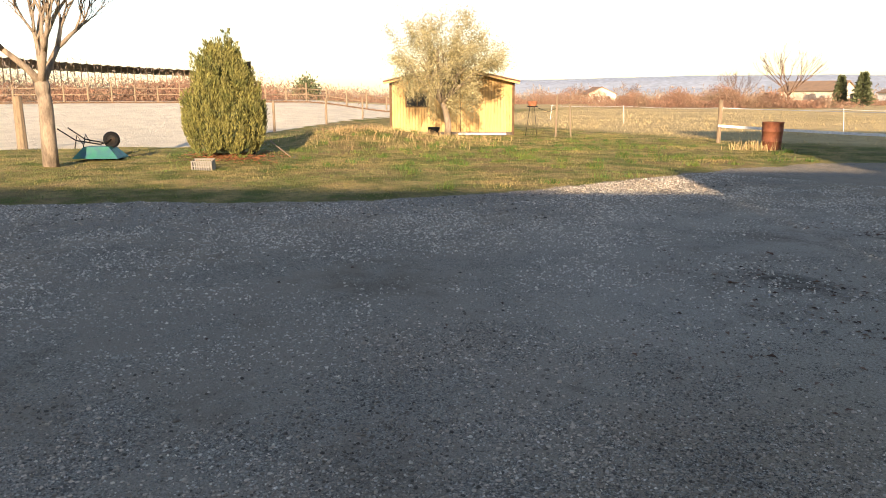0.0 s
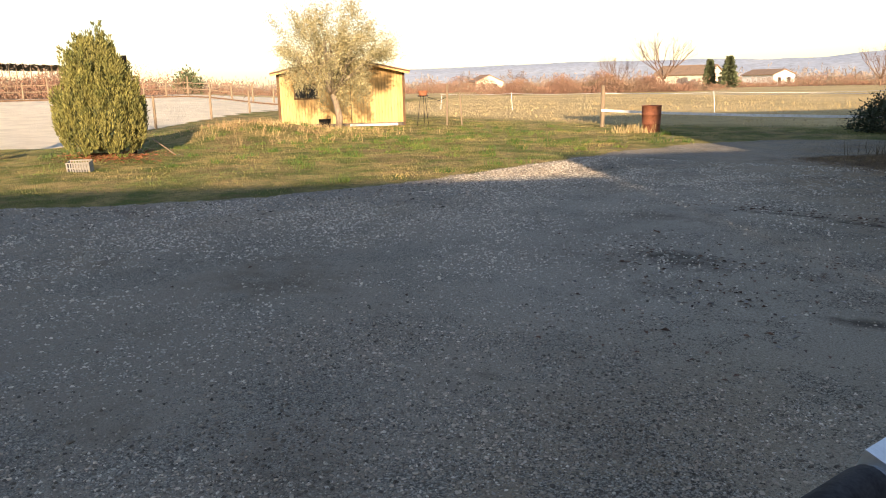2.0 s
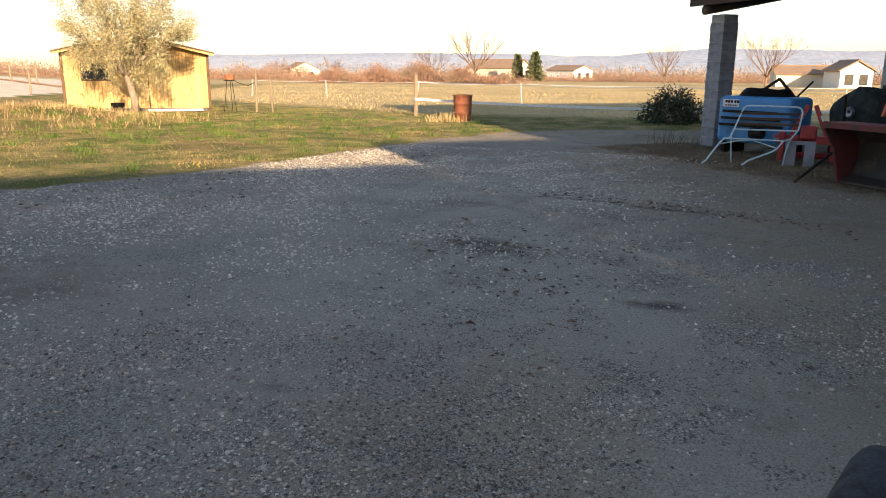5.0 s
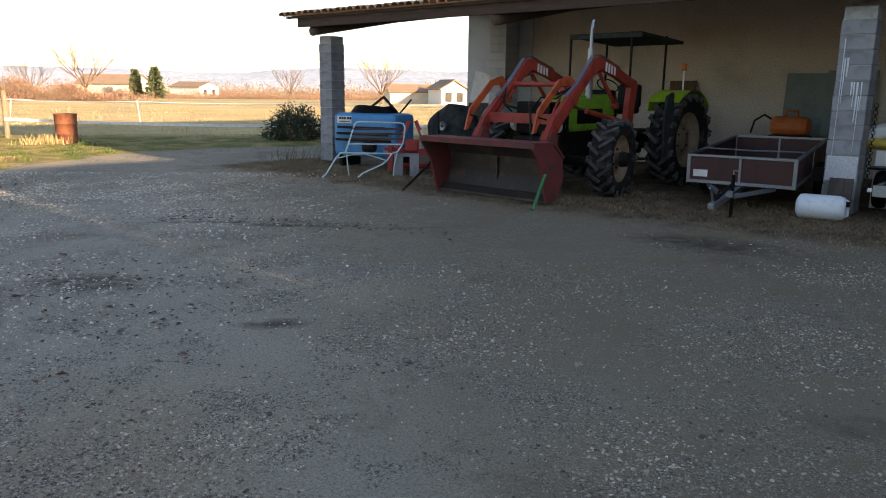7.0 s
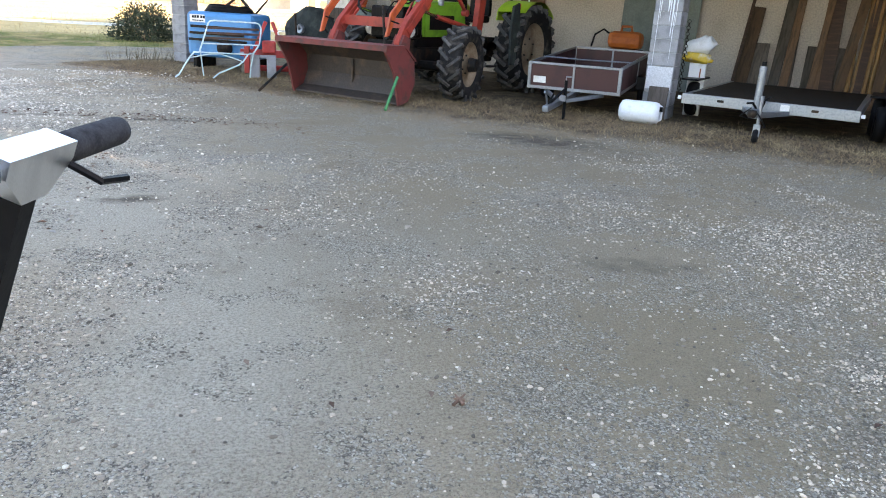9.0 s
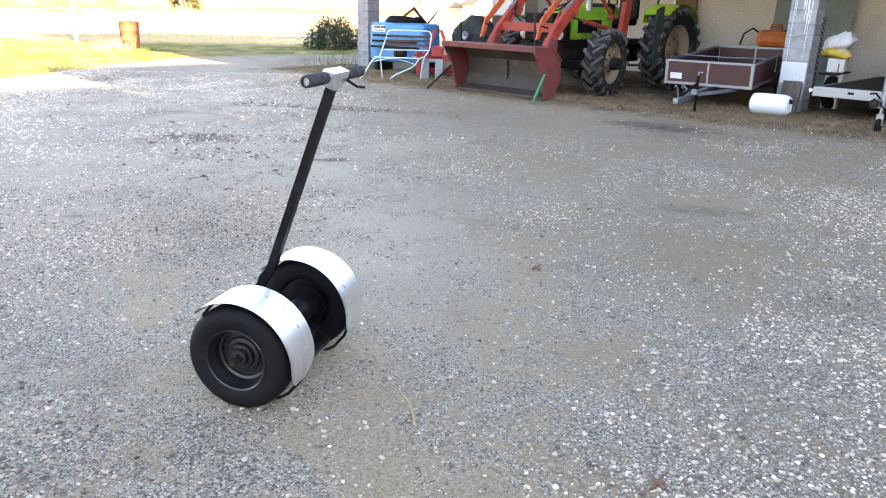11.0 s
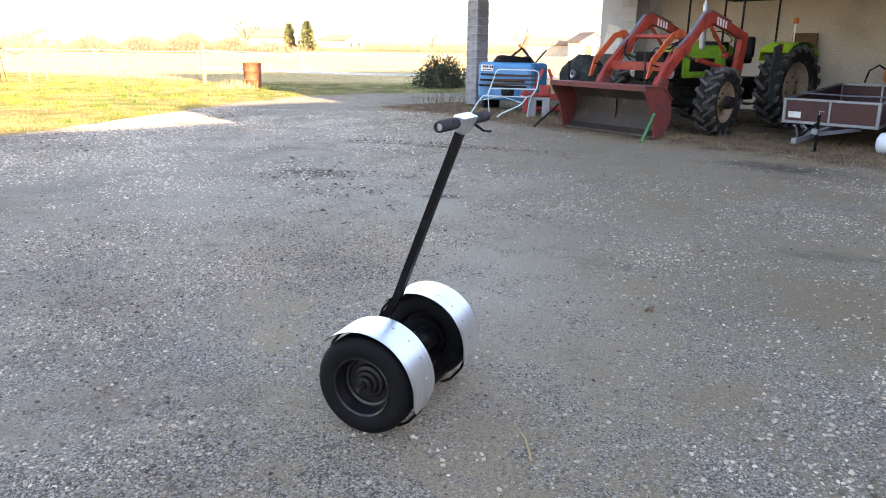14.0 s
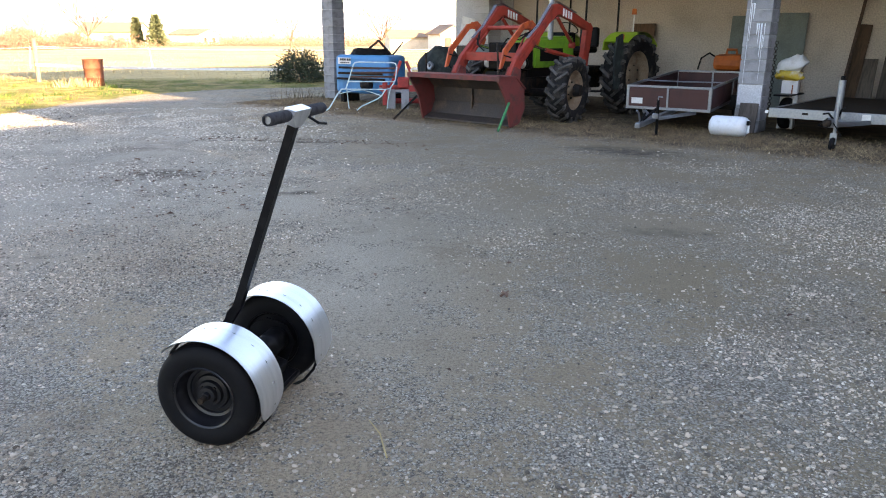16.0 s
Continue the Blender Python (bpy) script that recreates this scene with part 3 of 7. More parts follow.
px, py = scatter(1700, -12, 9.5, 1.5, 15, lambda x, y: on_gravel(x, y) * (barn_uv(x, y)[1] < -2.4))
stuff("loose_stones", *pebbles(px, py, 0.008 + 0.014 * rs.uniform(0, 1, len(px)) ** 2.5), "stone", "loose stones lying about the yard", "stones")
px, py = scatter(9000, -13, -3, 2.5, 14, lambda x, y: (signed(GRAVEL, x, y) > 0.05) * smooth(3.4, 0.2, signed(GRAVEL, x, y)))
stuff("edge_stones", *pebbles(px, py, 0.012 + 0.016 * rs.uniform(0, 1, len(px)) ** 2.0), "stone", "gravel heaped along the grass edge", "gravel")


def heaped(x, y):
    """Gravel gathered into ragged patches with bare ground between them, 0 to 1."""
    w = waves(x * 0.62 + 2, y * 0.7 + 1) + 0.7 * waves(x * 1.9 + 1.5 * np.sin(y), y * 1.7 + 4) + 0.5 * waves(x * 4.6 + 3, y * 4.1)
    return on_gravel(x, y) * smooth(-0.25, 0.75, w)


def near_by(y):
    return np.exp(-np.clip(y - 2.5, 0, 9) * 0.35)


px, py = scatter(190000, -5.0, 5.0, 0.0, 7.0, lambda x, y: heaped(x, y) * near_by(y))
stuff("gravel_chips", *chips(px, py, 0.003 + 0.007 * rs.uniform(0, 1, len(px)) ** 1.8), "stone", "fine angular gravel chips on the yard", "gravel")
px, py = scatter(60000, -5.0, 5.0, 0.0, 7.0, lambda x, y: heaped(x, y) * near_by(y))
stuff("pale_chips", *chips(px, py, 0.003 + 0.006 * rs.uniform(0, 1, len(px)) ** 2.0), "pale_stone", "fine pale gravel chips on the yard", "gravel")
px, py = scatter(150000, -13, 0.0, 1.2, 15, lambda x, y: (signed(GRAVEL, x, y) > 0.05) * smooth(-0.9, 0.7, waves(x * 0.8 + 3, y * 0.6) + 0.6 * waves(x * 2.3, y * 2.0 + 1)) * smooth(0.0, -5.5, x))
stuff("pale_gravel", *chips(px, py, (0.0035 + 0.009 * rs.uniform(0, 1, len(px)) ** 2.0) * (0.9 + 0.65 * smooth(3.5, 9, np.hypot(px, py)))), "pale_stone", "pale gravel lying thick on the open side of the yard", "gravel")
px, py = scatter(40000, -4, 9, 4, 15, lambda x, y: (signed(GRAVEL, x, y) > 0.05) * smooth(0.0, 0.8, waves(x * 0.7 + 1, y * 0.7 + 2) + 0.7 * waves(x * 2.1 + 4, y * 2.3)))
out = barn_uv(px, py)[1] < -2.4
px, py = px[out], py[out]
stuff("far_gravel", *chips(px, py, 0.004 + 0.008 * rs.uniform(0, 1, len(px)) ** 2.5), "stone", "brownish gravel in front of the barn", "gravel")


def blades(x, y, tall, wide, lean=0.5, lift=0.0):
    """Thin upright triangles, one for each place."""
    k = len(x)
    a, b = rs.uniform(0, 6.28, k), rs.uniform(0, 6.28, k)
    h, w, l = tall * rs.uniform(0.5, 1.2, k), wide * rs.uniform(0.6, 1.3, k), lean * rs.uniform(0, 1, k)
    z = height(x, y) - 0.01 + lift
    p = np.stack([np.stack([x - w * np.cos(a), y - w * np.sin(a), z], -1), np.stack([x + w * np.cos(a), y + w * np.sin(a), z], -1),
                  np.stack([x + h * l * np.cos(b), y + h * l * np.sin(b), z + h], -1)], 1)
    return p.reshape(-1, 3), np.arange(3 * k).reshape(-1, 3).tolist()


def on_grass(x, y):
    return (signed(GRAVEL, x, y) < 0.12 * waves(3 * x, 3 * y) - 0.05) & (signed(SAND, x, y) < -0.1)


x, y = scatter(210000, -27, 0, 2, 27, lambda x, y: on_grass(x, y) * (signed(FIELD, x, y) < 0.5) * (0.25 + 0.75 * smooth(-0.3, 0.5, waves(x * 0.9 + 5, y * 0.9))))
stuff("grass", *blades(x, y, 0.042, 0.0075, 1.0), "grass", "short green and yellow winter grass beside the gravel", "grass")
x, y = scatter(16000, -27, 0, 4, 27, lambda x, y: on_grass(x, y) * (signed(FIELD, x, y) < 0.5) * smooth(0.25, 0.7, waves(x * 1.2 + 1, y * 1.2 + 7)))
stuff("grass_tufts", *blades(x, y, 0.09, 0.009, 1.1), "grass", "thicker green tufts in the grass", "grass")
cx, cy0 = scatter(420, -20, -7, 7, 23, lambda x, y: on_grass(x, y) * (0.2 + 0.8 * np.exp(-((x + 14) / 3.5) ** 2 - ((y - 16) / 4.5) ** 2)))
x, y = (np.repeat(c, 46) + rs.normal(0, 0.1, 46 * len(c)) for c in (cx, cy0))
stuff("grass_clumps", *blades(x, y, 0.12, 0.011, 0.8), "tuft", "dense dark green grass clumps near the hut", "grass")
x, y = scatter(17000, -24, -15, 11.5, 21.5, lambda x, y: np.exp(-((x + 20.0) ** 2 + (y - 15.8) ** 2) / 8) * (0.2 + 0.8 * smooth(-0.3, 0.4, waves(x * 2.2, y * 2.2))))
stuff("dry_grass", *blades(x, y, 0.22, 0.007, 1.1), "dry_weed", "tall dry grass on the mound round the olive", "grass")
x, y = scatter(90000, -60, 30, 24, 75, lambda x, y: (signed(FIELD, x, y) > -0.4) * np.exp(-(y - 24) / 30) * (0.3 + 0.7 * smooth(-0.5, 0.3, waves(x * 0.4, y * 0.4))))
stuff("field_grass", *blades(x, y, 0.11, 0.016, 1.2), "straw", "dry straw-coloured grass standing in the field", "grass")
bx, bv = rs.uniform(-0.6, 15, 38000), rs.normal(-1.5, 0.75, 38000)
x, y = -1.76 + 0.735 * bx + 0.678 * bv, 17.85 - 0.678 * bx + 0.735 * bv
stuff("straw_litter", *blades(x, y, 0.055, 0.006, 3.0), "litter", "dry straw and dead weeds along the barn", "litter")
x, y = scatter(420, -3.4, -1.4, 16.6, 19, lambda x, y: np.exp(-((x + 2.5) ** 2 + (y - 17.7) ** 2) / 0.3))
stuff("weeds", *blades(x, y, 0.36, 0.007, 0.8), "weed", "dead weeds at the foot of the corner post", "weeds")


def leaf_cards(x, y, size):
    """Curled dead leaves: two folded halves each."""
    k = len(x)
    a, s, c = rs.uniform(0, 6.28, k), size * rs.uniform(0.5, 1.3, k), rs.uniform(0.1, 0.55, k)
    z = height(x, y) + 0.006
    ca, sa = np.cos(a), np.sin(a)
    pts = [(-1, 0, 0.1), (0, -0.45, 1.0), (0, 0.45, 0.9), (1, 0, 0.25), (0, 0, 0)]
    p = np.stack([np.stack([x + s * (u * ca - v * sa), y + s * (u * sa + v * ca), z + s * c * w], -1) for u, v, w in pts], 1)
    f = np.array([[0, 1, 4], [1, 3, 4], [3, 2, 4], [2, 0, 4]])
    return p.reshape(-1, 3), (f[None] + 5 * np.arange(k)[:, None, None]).reshape(-1, 3).tolist()


x1, y1 = scatter(2600, -4.4, 0.2, 3.6, 8.2, lambda x, y: 0.75 * np.exp(-(((x + 2.7) / 0.85) ** 2 + ((y - 6.75) / 0.5) ** 2)) + 0.36 * np.exp(-(((x + 2.0) / 0.8) ** 2 + ((y - 5.5) / 1.0) ** 2)) + 0.006)
x2, y2 = scatter(260, -10, 8, 1, 14, lambda x, y: 0.45 * (signed(GRAVEL, x, y) > 0))
t = np.clip(0.5 + 0.5 * np.sin(rs.uniform(0, 20, 330)) * rs.uniform(0.2, 1, 330), 0, 1)
x3, y3 = -4.2 + 4.9 * t + rs.normal(0, 0.12, 330), 9.75 - 1.1 * t + 0.5 * np.sin(3.1 * t) + rs.normal(0, 0.15, 330)
stuff("dead_leaves", *leaf_cards(np.r_[x1, x2, x3], np.r_[y1, y2, y3], 0.027), "dead_leaf", "curled brown dead leaves scattered on the gravel", "leaves")
x, y = scatter(900, -4.4, 0.2, 3.6, 8.2, lambda x, y: 0.8 * np.exp(-(((x + 2.3) / 0.9) ** 2 + ((y - 5.7) / 0.8) ** 2)))
stuff("pale_leaves", *leaf_cards(x, y, 0.03), "pale_leaf", "bleached curled leaves on the bare patch", "leaves")
x, y = scatter(900, -19.2, -16.2, 7.4, 10.2, lambda x, y: np.exp(-((x + 17.3) ** 2 + (y - 9.0) ** 2) / 0.9))
stuff("red_leaves", *leaf_cards(x, y, 0.05), "terracotta", "reddish dead leaves under the cypress", "leaves")
for (sx, sy), r in (((0.69, 2.43), 0.028), ((0.82, 0.29), 0.03), ((-3.37, 7.72), 0.03)):
    stick = bmesh.new()
    for k in range(3):
        d = Vector((math.cos(k * 1.2 + sx), math.sin(k * 1.2 + sx), 0.15)) * r * (1.4 - 0.3 * k)
        bar(Vector((sx, sy, height(sx, sy) + 0.012)) - d, Vector((sx, sy, height(sx, sy) + 0.016)) + d, 0.008, 0.004, 6, stick)
    tagged(part("bark_piece", stick, "dead_leaf"), "small dark piece of bark on the gravel", "bark")
twig = bmesh.new()
tube([(0.0, 0.62, 0.012), (-0.03, 0.78, 0.02), (-0.08, 0.9, 0.015)], 0.004, 6, twig, 0.002)
tagged(part("twig", twig, "straw"), "thin pale twig lying on the gravel", "twig")


# ---- plants ----
def limb(bm, p, d, length, r, depth, rnd, spread=0.55, gravity=0.0, tips=None, seg=6):
    """A branching limb: a bent tapered tube that forks at its end."""
    pts, q, v = [p], Vector(p), Vector(d).normalized()
    for _ in range(3):
        v = (v + Vector((rnd.uniform(-1, 1), rnd.uniform(-1, 1), rnd.uniform(-0.6, 1) + gravity)) * 0.16).normalized()
        q = q + v * length / 3
        pts.append(q.copy())
    tube(pts, r, max(3, seg), bm, r * 0.62)
    if depth == 0:
        if tips is not None:
            tips.append((q.copy(), v.copy()))
        return
    for k in range(rnd.choice((2, 3, 3))):
        w = (v + Vector((rnd.uniform(-1, 1), rnd.uniform(-1, 1), rnd.uniform(-0.5, 0.8))) * spread).normalized()
        limb(bm, pts[rnd.choice((2, 3, 3))], w, length * rnd.uniform(0.62, 0.85), r * 0.58, depth - 1, rnd, spread, gravity, tips, seg - 1)


def join_parts(verts, faces, mat, name, parent, label=""):
    me = bpy.data.meshes.new(name)
    me.from_pydata(np.asarray(verts).reshape(-1, 3).tolist(), [], faces)
    me.materials.append(M[mat])
    ob = new(name, me)
    ob.parent = parent
    if label:
        ob["label"] = label
    return ob


def leaves_at(points, dirs, size, wide, jitter, seed):
    """Pointed leaves, two triangles each, about the points."""
    r = np.random.RandomState(seed)
    k = len(points)
    d = dirs + r.normal(0, jitter, (k, 3))
    d /= np.linalg.norm(d, axis=1, keepdims=True)
    side = np.cross(d, r.normal(0, 1, (k, 3)))
    side /= np.linalg.norm(side, axis=1, keepdims=True)
    s = size * r.uniform(0.6, 1.3, (k, 1))
    v = np.stack([points, points + d * s * 0.5 + side * s * wide, points + d * s, points + d * s * 0.5 - side * s * wide], 1)
    f = np.array([[0, 1, 2], [0, 2, 3]])
    return v.reshape(-1, 3), (f[None] + 4 * np.arange(k)[:, None, None]).reshape(-1, 3).tolist()


def bare_tree(label, x, y, trunk, limbs, length, r, depth, seed, name="bare_tree", mat="bark", wide=0.55):
    rnd = random.Random(seed)
    t = thing(name, label, "tree", pose(x, y, float(height(x, y))))
    bm = bmesh.new()
    tube([(0, 0, -0.1), (0.02, 0.0, trunk * 0.3), (-0.02, 0.03, trunk * 0.7), (0, 0, trunk)], r * 1.25, 10, bm, r)
    lathe([(r * 0.9, trunk - 0.3), (r * 1.12, trunk - 0.16), (r * 1.15, trunk - 0.02), (r * 0.8, trunk + 0.1), (0.01, trunk + 0.14)], 10, None, bm)
    part("trunk", bm, mat, t, smooth=True)
    for k in range(limbs):
        a = 2 * math.pi * k / limbs + rnd.uniform(-0.4, 0.4)
        bm = bmesh.new()
        limb(bm, Vector((0, 0, trunk - 0.05)), Vector((math.cos(a) * wide, math.sin(a) * wide, 1)), length * rnd.uniform(0.8, 1.15), r * 0.72, depth, rnd, 0.5, 0.15)
        part("limb", bm, mat, t, smooth=True)
    return t


bare_tree("leafless yard tree with pruned limbs beside the paddock", -18.5, 4.95, 1.85, 4, 1.0, 0.14, 6, 8, wide=0.62)

lx, ly = rs.normal(-17.0, 0.7, 900), rs.normal(8.55, 0.35, 900)
# the cypress: upright sprays over a tapering, uneven body
CYX, CYY = -17.25, 8.62
cy = thing("cypress", "dense green-gold conical cypress at the paddock edge", "tree", pose(CYX, CYY, float(height(CYX, CYY))))
bm = bmesh.new()
tube([(0, 0, -0.05), (0, 0, 2.2)], 0.12, 8, bm, 0.04)
part("trunk", bm, "bark", cy)
r1 = np.random.RandomState(11)
k, per = 360, 150                     # upright plumes, sprays on each
hz, az = r1.uniform(0, 1, k) ** 1.1, r1.uniform(0, 6.283, k)
prof = np.interp(hz, [0, 0.1, 0.25, 0.5, 0.75, 0.9, 1], [0.72, 0.88, 0.93, 0.76, 0.52, 0.34, 0.12]) * r1.uniform(0.8, 1.04, k)
root = np.stack([prof * np.cos(az), prof * np.sin(az), 0.03 + hz * 2.2 * r1.uniform(0.93, 1.05, k)], -1)
up = np.stack([0.1 * np.cos(az), 0.1 * np.sin(az), np.ones(k)], -1) + r1.normal(0, 0.07, (k, 3))
tall = r1.uniform(0.4, 0.78, k)
q = r1.uniform(0, 1, (k, per, 1))
a = r1.uniform(0, 6.283, (k, per))
rad = (0.078 * np.sin(math.pi * (0.12 + 0.85 * q[..., 0])) * r1.uniform(0.5, 1.1, (k, per)))
out = np.stack([np.cos(a), np.sin(a), 0 * a], -1)
pts = (root[:, None] + up[:, None] * q * tall[:, None, None] + out * rad[..., None]).reshape(-1, 3)
dirs = (up[:, None] * 1.0 + out * 0.45).reshape(-1, 3)
v, f = leaves_at(pts, dirs, 0.085, 0.14, 0.2, 12)
join_parts(v, f, "cypress", "crown", cy)
# solid dark body that closes the gaps between the sprays
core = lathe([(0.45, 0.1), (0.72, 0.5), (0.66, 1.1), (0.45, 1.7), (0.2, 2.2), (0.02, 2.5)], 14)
part("inner_crown", core, "bush", cy, "dark solid core inside the crown")
bm = box((0.3, 0.86, 1.2), (0.14, 0.1, 2.5), bevel=0.01)
tagged(part("dark_board", bm, "black_iron", m=pose(-17.5, 8.45, 0.0)), "dark upright board standing behind the cypress", "board")

stuff("leaf_litter", *leaf_cards(lx, ly, 0.05), "russet_leaf", "russet fallen leaves under the cypress", "leaves")

# the olive: a leaning trunk and many small grey-green leaves
ol = thing("olive_tree", "round grey-green olive tree in front of the wooden hut", "tree", pose(-19.9, 18.6, float(height(-19.9, 18.6))))
rnd = random.Random(21)
bm = bmesh.new()
tube([(0, 0, -0.1), (0.03, 0.05, 0.45), (-0.05, 0.0, 0.9), (-0.12, -0.08, 1.25)], 0.13, 10, bm, 0.1)
part("trunk", bm, "bark", ol, smooth=True)
tips = []
for k in range(9):
    a = k * 0.7
    bm = bmesh.new()
    limb(bm, Vector((-0.12, -0.08, 1.2)), Vector((math.cos(a), math.sin(a), 0.75 + 0.5 * (k % 3))), 0.95, 0.065, 2, rnd, 0.75, 0.1, tips)
    part("limb", bm, "bark", ol, smooth=True)
r2 = np.random.RandomState(22)
cl, ax = [], []
while len(cl) < 190:
    d = r2.normal(0, 1, 3)
    d /= np.linalg.norm(d)
    if d[2] < -0.35 and r2.uniform() < 0.25:
        continue
    rr = r2.uniform(0.3, 1) ** 0.45 * (1 + 0.14 * np.sin(4 * np.arctan2(d[1], d[0]) + 2) + 0.1 * np.sin(7 * d[2] + 3 * d[0]))
    cl.append((-0.1 + d[0] * 2.15 * rr, d[1] * 2.15 * rr, 2.75 + d[2] * (1.65 if d[2] > 0 else 1.75) * rr))
    ax.append(d + np.array((0, 0, 0.35 if d[2] > -0.2 else -0.5)))
cl = np.array(cl + [np.array(p[0]) for p in tips[::2]])
ax = np.array(ax + [np.array(p[1]) for p in tips[::2]])
ax /= np.linalg.norm(ax, axis=1, keepdims=True)
k = 240
along = r2.normal(0, 0.24, (len(cl), k, 1))
pts = (cl[:, None] + ax[:, None] * along + r2.normal(0, 1, (len(cl), k, 3)) * 0.105).reshape(-1, 3)
dirs = np.repeat(ax, k, 0) * 0.8 + r2.normal(0, 0.7, pts.shape)
v, f = leaves_at(pts, dirs, 0.08, 0.14, 0.2, 23)
join_parts(v, f, "olive", "crown", ol)


def bush(name, label, category, x, y, rx, ry, rz, count, leaf, mat, seed, core=None):
    t = thing(name, label, category, pose(x, y, float(height(x, y))))
    r = np.random.RandomState(seed)
    d = r.normal(0, 1, (count, 3))
    d[:, 2] = np.abs(d[:, 2])
    d /= np.linalg.norm(d, axis=1, keepdims=True)
    lump = 1 + 0.18 * np.sin(4 * np.arctan2(d[:, 1], d[:, 0]) + 5 * d[:, 2]) + 0.1 * r.normal(0, 1, count)
    pts = d * (r.uniform(0.35, 1, (count, 1)) ** 0.5) * (rx, ry, rz) * lump[:, None]
    v, f = leaves_at(pts, d, leaf, 0.2, 0.7, seed + 1)
    join_parts(v, f, mat, "crown", t)
    bm, rnd = bmesh.new(), random.Random(seed)
    for k in range(7):
        a = k * 0.9
        bar((0, 0, -0.05), (rx * 0.6 * math.cos(a), ry * 0.6 * math.sin(a), rz * rnd.uniform(0.5, 0.9)), 0.02 * rz, 0.006 * rz, 5, bm)
    part("stems", bm, "twig", t)
    return t


bush("dark_bush", "dark evergreen bush by the drive's far edge", "bush", -3.5, 24.2, 0.9, 0.8, 0.98, 5200, 0.1, "bush", 31)


# ---- distance ----
def ridge(name, label, a0, a1, far, low, high, seed, mat):
    """A far wooded ridge: a strip along an arc with an uneven crest; bearings in degrees to the left of +y."""
    bm, rows = bmesh.new(), []
    for k in range(121):
        a = radians(a0 + (a1 - a0) * k / 120)
        s = 0.5 + 0.5 * noise.fractal(Vector((k * 0.045, seed, 0)), 1.0, 2.0, 5)
        top = low + (high - low) * min(max(s, 0), 1) * math.sin(math.pi * min(max(k / 120, 0.03), 0.97)) ** 0.7 + 1.2 * noise.noise(Vector((k * 1.7, seed, 3)))
        ring = []
        for q, dist in ((0.0, far * 0.82), (0.55, far * 0.92), (1.0, far), (0.3, far * 1.2)):
            ring.append(bm.verts.new((-math.sin(a) * dist, math.cos(a) * dist, -12 + (top + 12) * q)))
        rows.append(ring)
    for p, q in zip(rows, rows[1:]):
        for j in range(3):
            bm.faces.new((p[j], p[j + 1], q[j + 1], q[j]))
    bmesh.ops.recalc_face_normals(bm, faces=bm.faces)
    tagged(part(name, bm, mat, smooth=True), label, "hill", kind="structure")


# both ridges take their haze from the colour of their material
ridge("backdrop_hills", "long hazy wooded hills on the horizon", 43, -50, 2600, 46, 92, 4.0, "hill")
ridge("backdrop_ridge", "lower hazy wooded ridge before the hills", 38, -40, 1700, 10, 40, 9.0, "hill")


def hedge(name, label, pts, depth, tall, count, leaf, mat, seed):
    """An uneven row of scrub along a line of places: many thin twigs."""
    r = np.random.RandomState(seed)
    pts = np.array(pts, float)
    seg = r.randint(0, len(pts) - 1, count)
    t = r.uniform(0, 1, (count, 1))
    p = pts[seg] * (1 - t) + pts[seg + 1] * t + r.normal(0, depth, (count, 2))
    h = tall * (0.55 + 0.45 * np.sin(p[:, 0] * 0.21 + seed) * np.sin(p[:, 1] * 0.17) + 0.25 * np.sin(p[:, 0] * 0.9 + p[:, 1] * 0.6))
    z = height(p[:, 0], p[:, 1]) + np.clip(h, 0.25 * tall, 1.2 * tall) * r.uniform(0, 1, count) ** 1.5
    q = np.concatenate([p, z[:, None]], 1)
    d = r.normal(0, 0.6, (count, 3)) + (0, 0, 1)
    v, f = leaves_at(q, d, leaf, 0.1, 0.6, seed)
    stuff(name, v, f, mat, label, "hedge")


def ring(a, d):
    return (-math.sin(radians(a)) * d, math.cos(radians(a)) * d)


hedge("scrub", "reddish brown leafless scrub beyond the paddock", [ring(a, 92) for a in (77, 74, 71, 68, 65, 61)], 4, 3.3, 60000, 0.36, "scrub", 1)
hedge("scrub", "low brown scrub and vines across the plain", [ring(a, 150) for a in (62, 56, 50, 44, 38, 33)], 6, 2.7, 34000, 0.42, "scrub", 2)
hedge("scrub", "russet brambles along the field's far side", [ring(a, 105) for a in (34, 30, 27, 24, 21)], 3, 2.9, 42000, 0.34, "scrub", 3)
hedge("scrub", "brown hedges and reeds across the plain", [ring(a, 150) for a in (22, 15, 9, 3, -4, -12)], 5, 2.1, 34000, 0.38, "scrub", 4)
hedge("far_woods", "grey-brown leafless woods far across the plain", [ring(a, 420) for a in (72, 58, 44, 30, 18, 6, -6, -20)], 22, 7.0, 26000, 2.0, "far_wood", 5)
for a, d, s, seed in ((22.4, 112, 2.3, 41), (25.6, 118, 1.5, 42), (1.7, 95, 1.7, 43), (8.5, 128, 1.6, 44), (37, 170, 1.1, 45), (33, 160, 1.3, 46), (58, 130, 0.8, 47)):
    bare_tree("leafless tree standing far across the field", *ring(a, d), 0.7 * s, 8, 1.1 * s, 0.055 * s, 4, seed, mat="twig", wide=0.95)


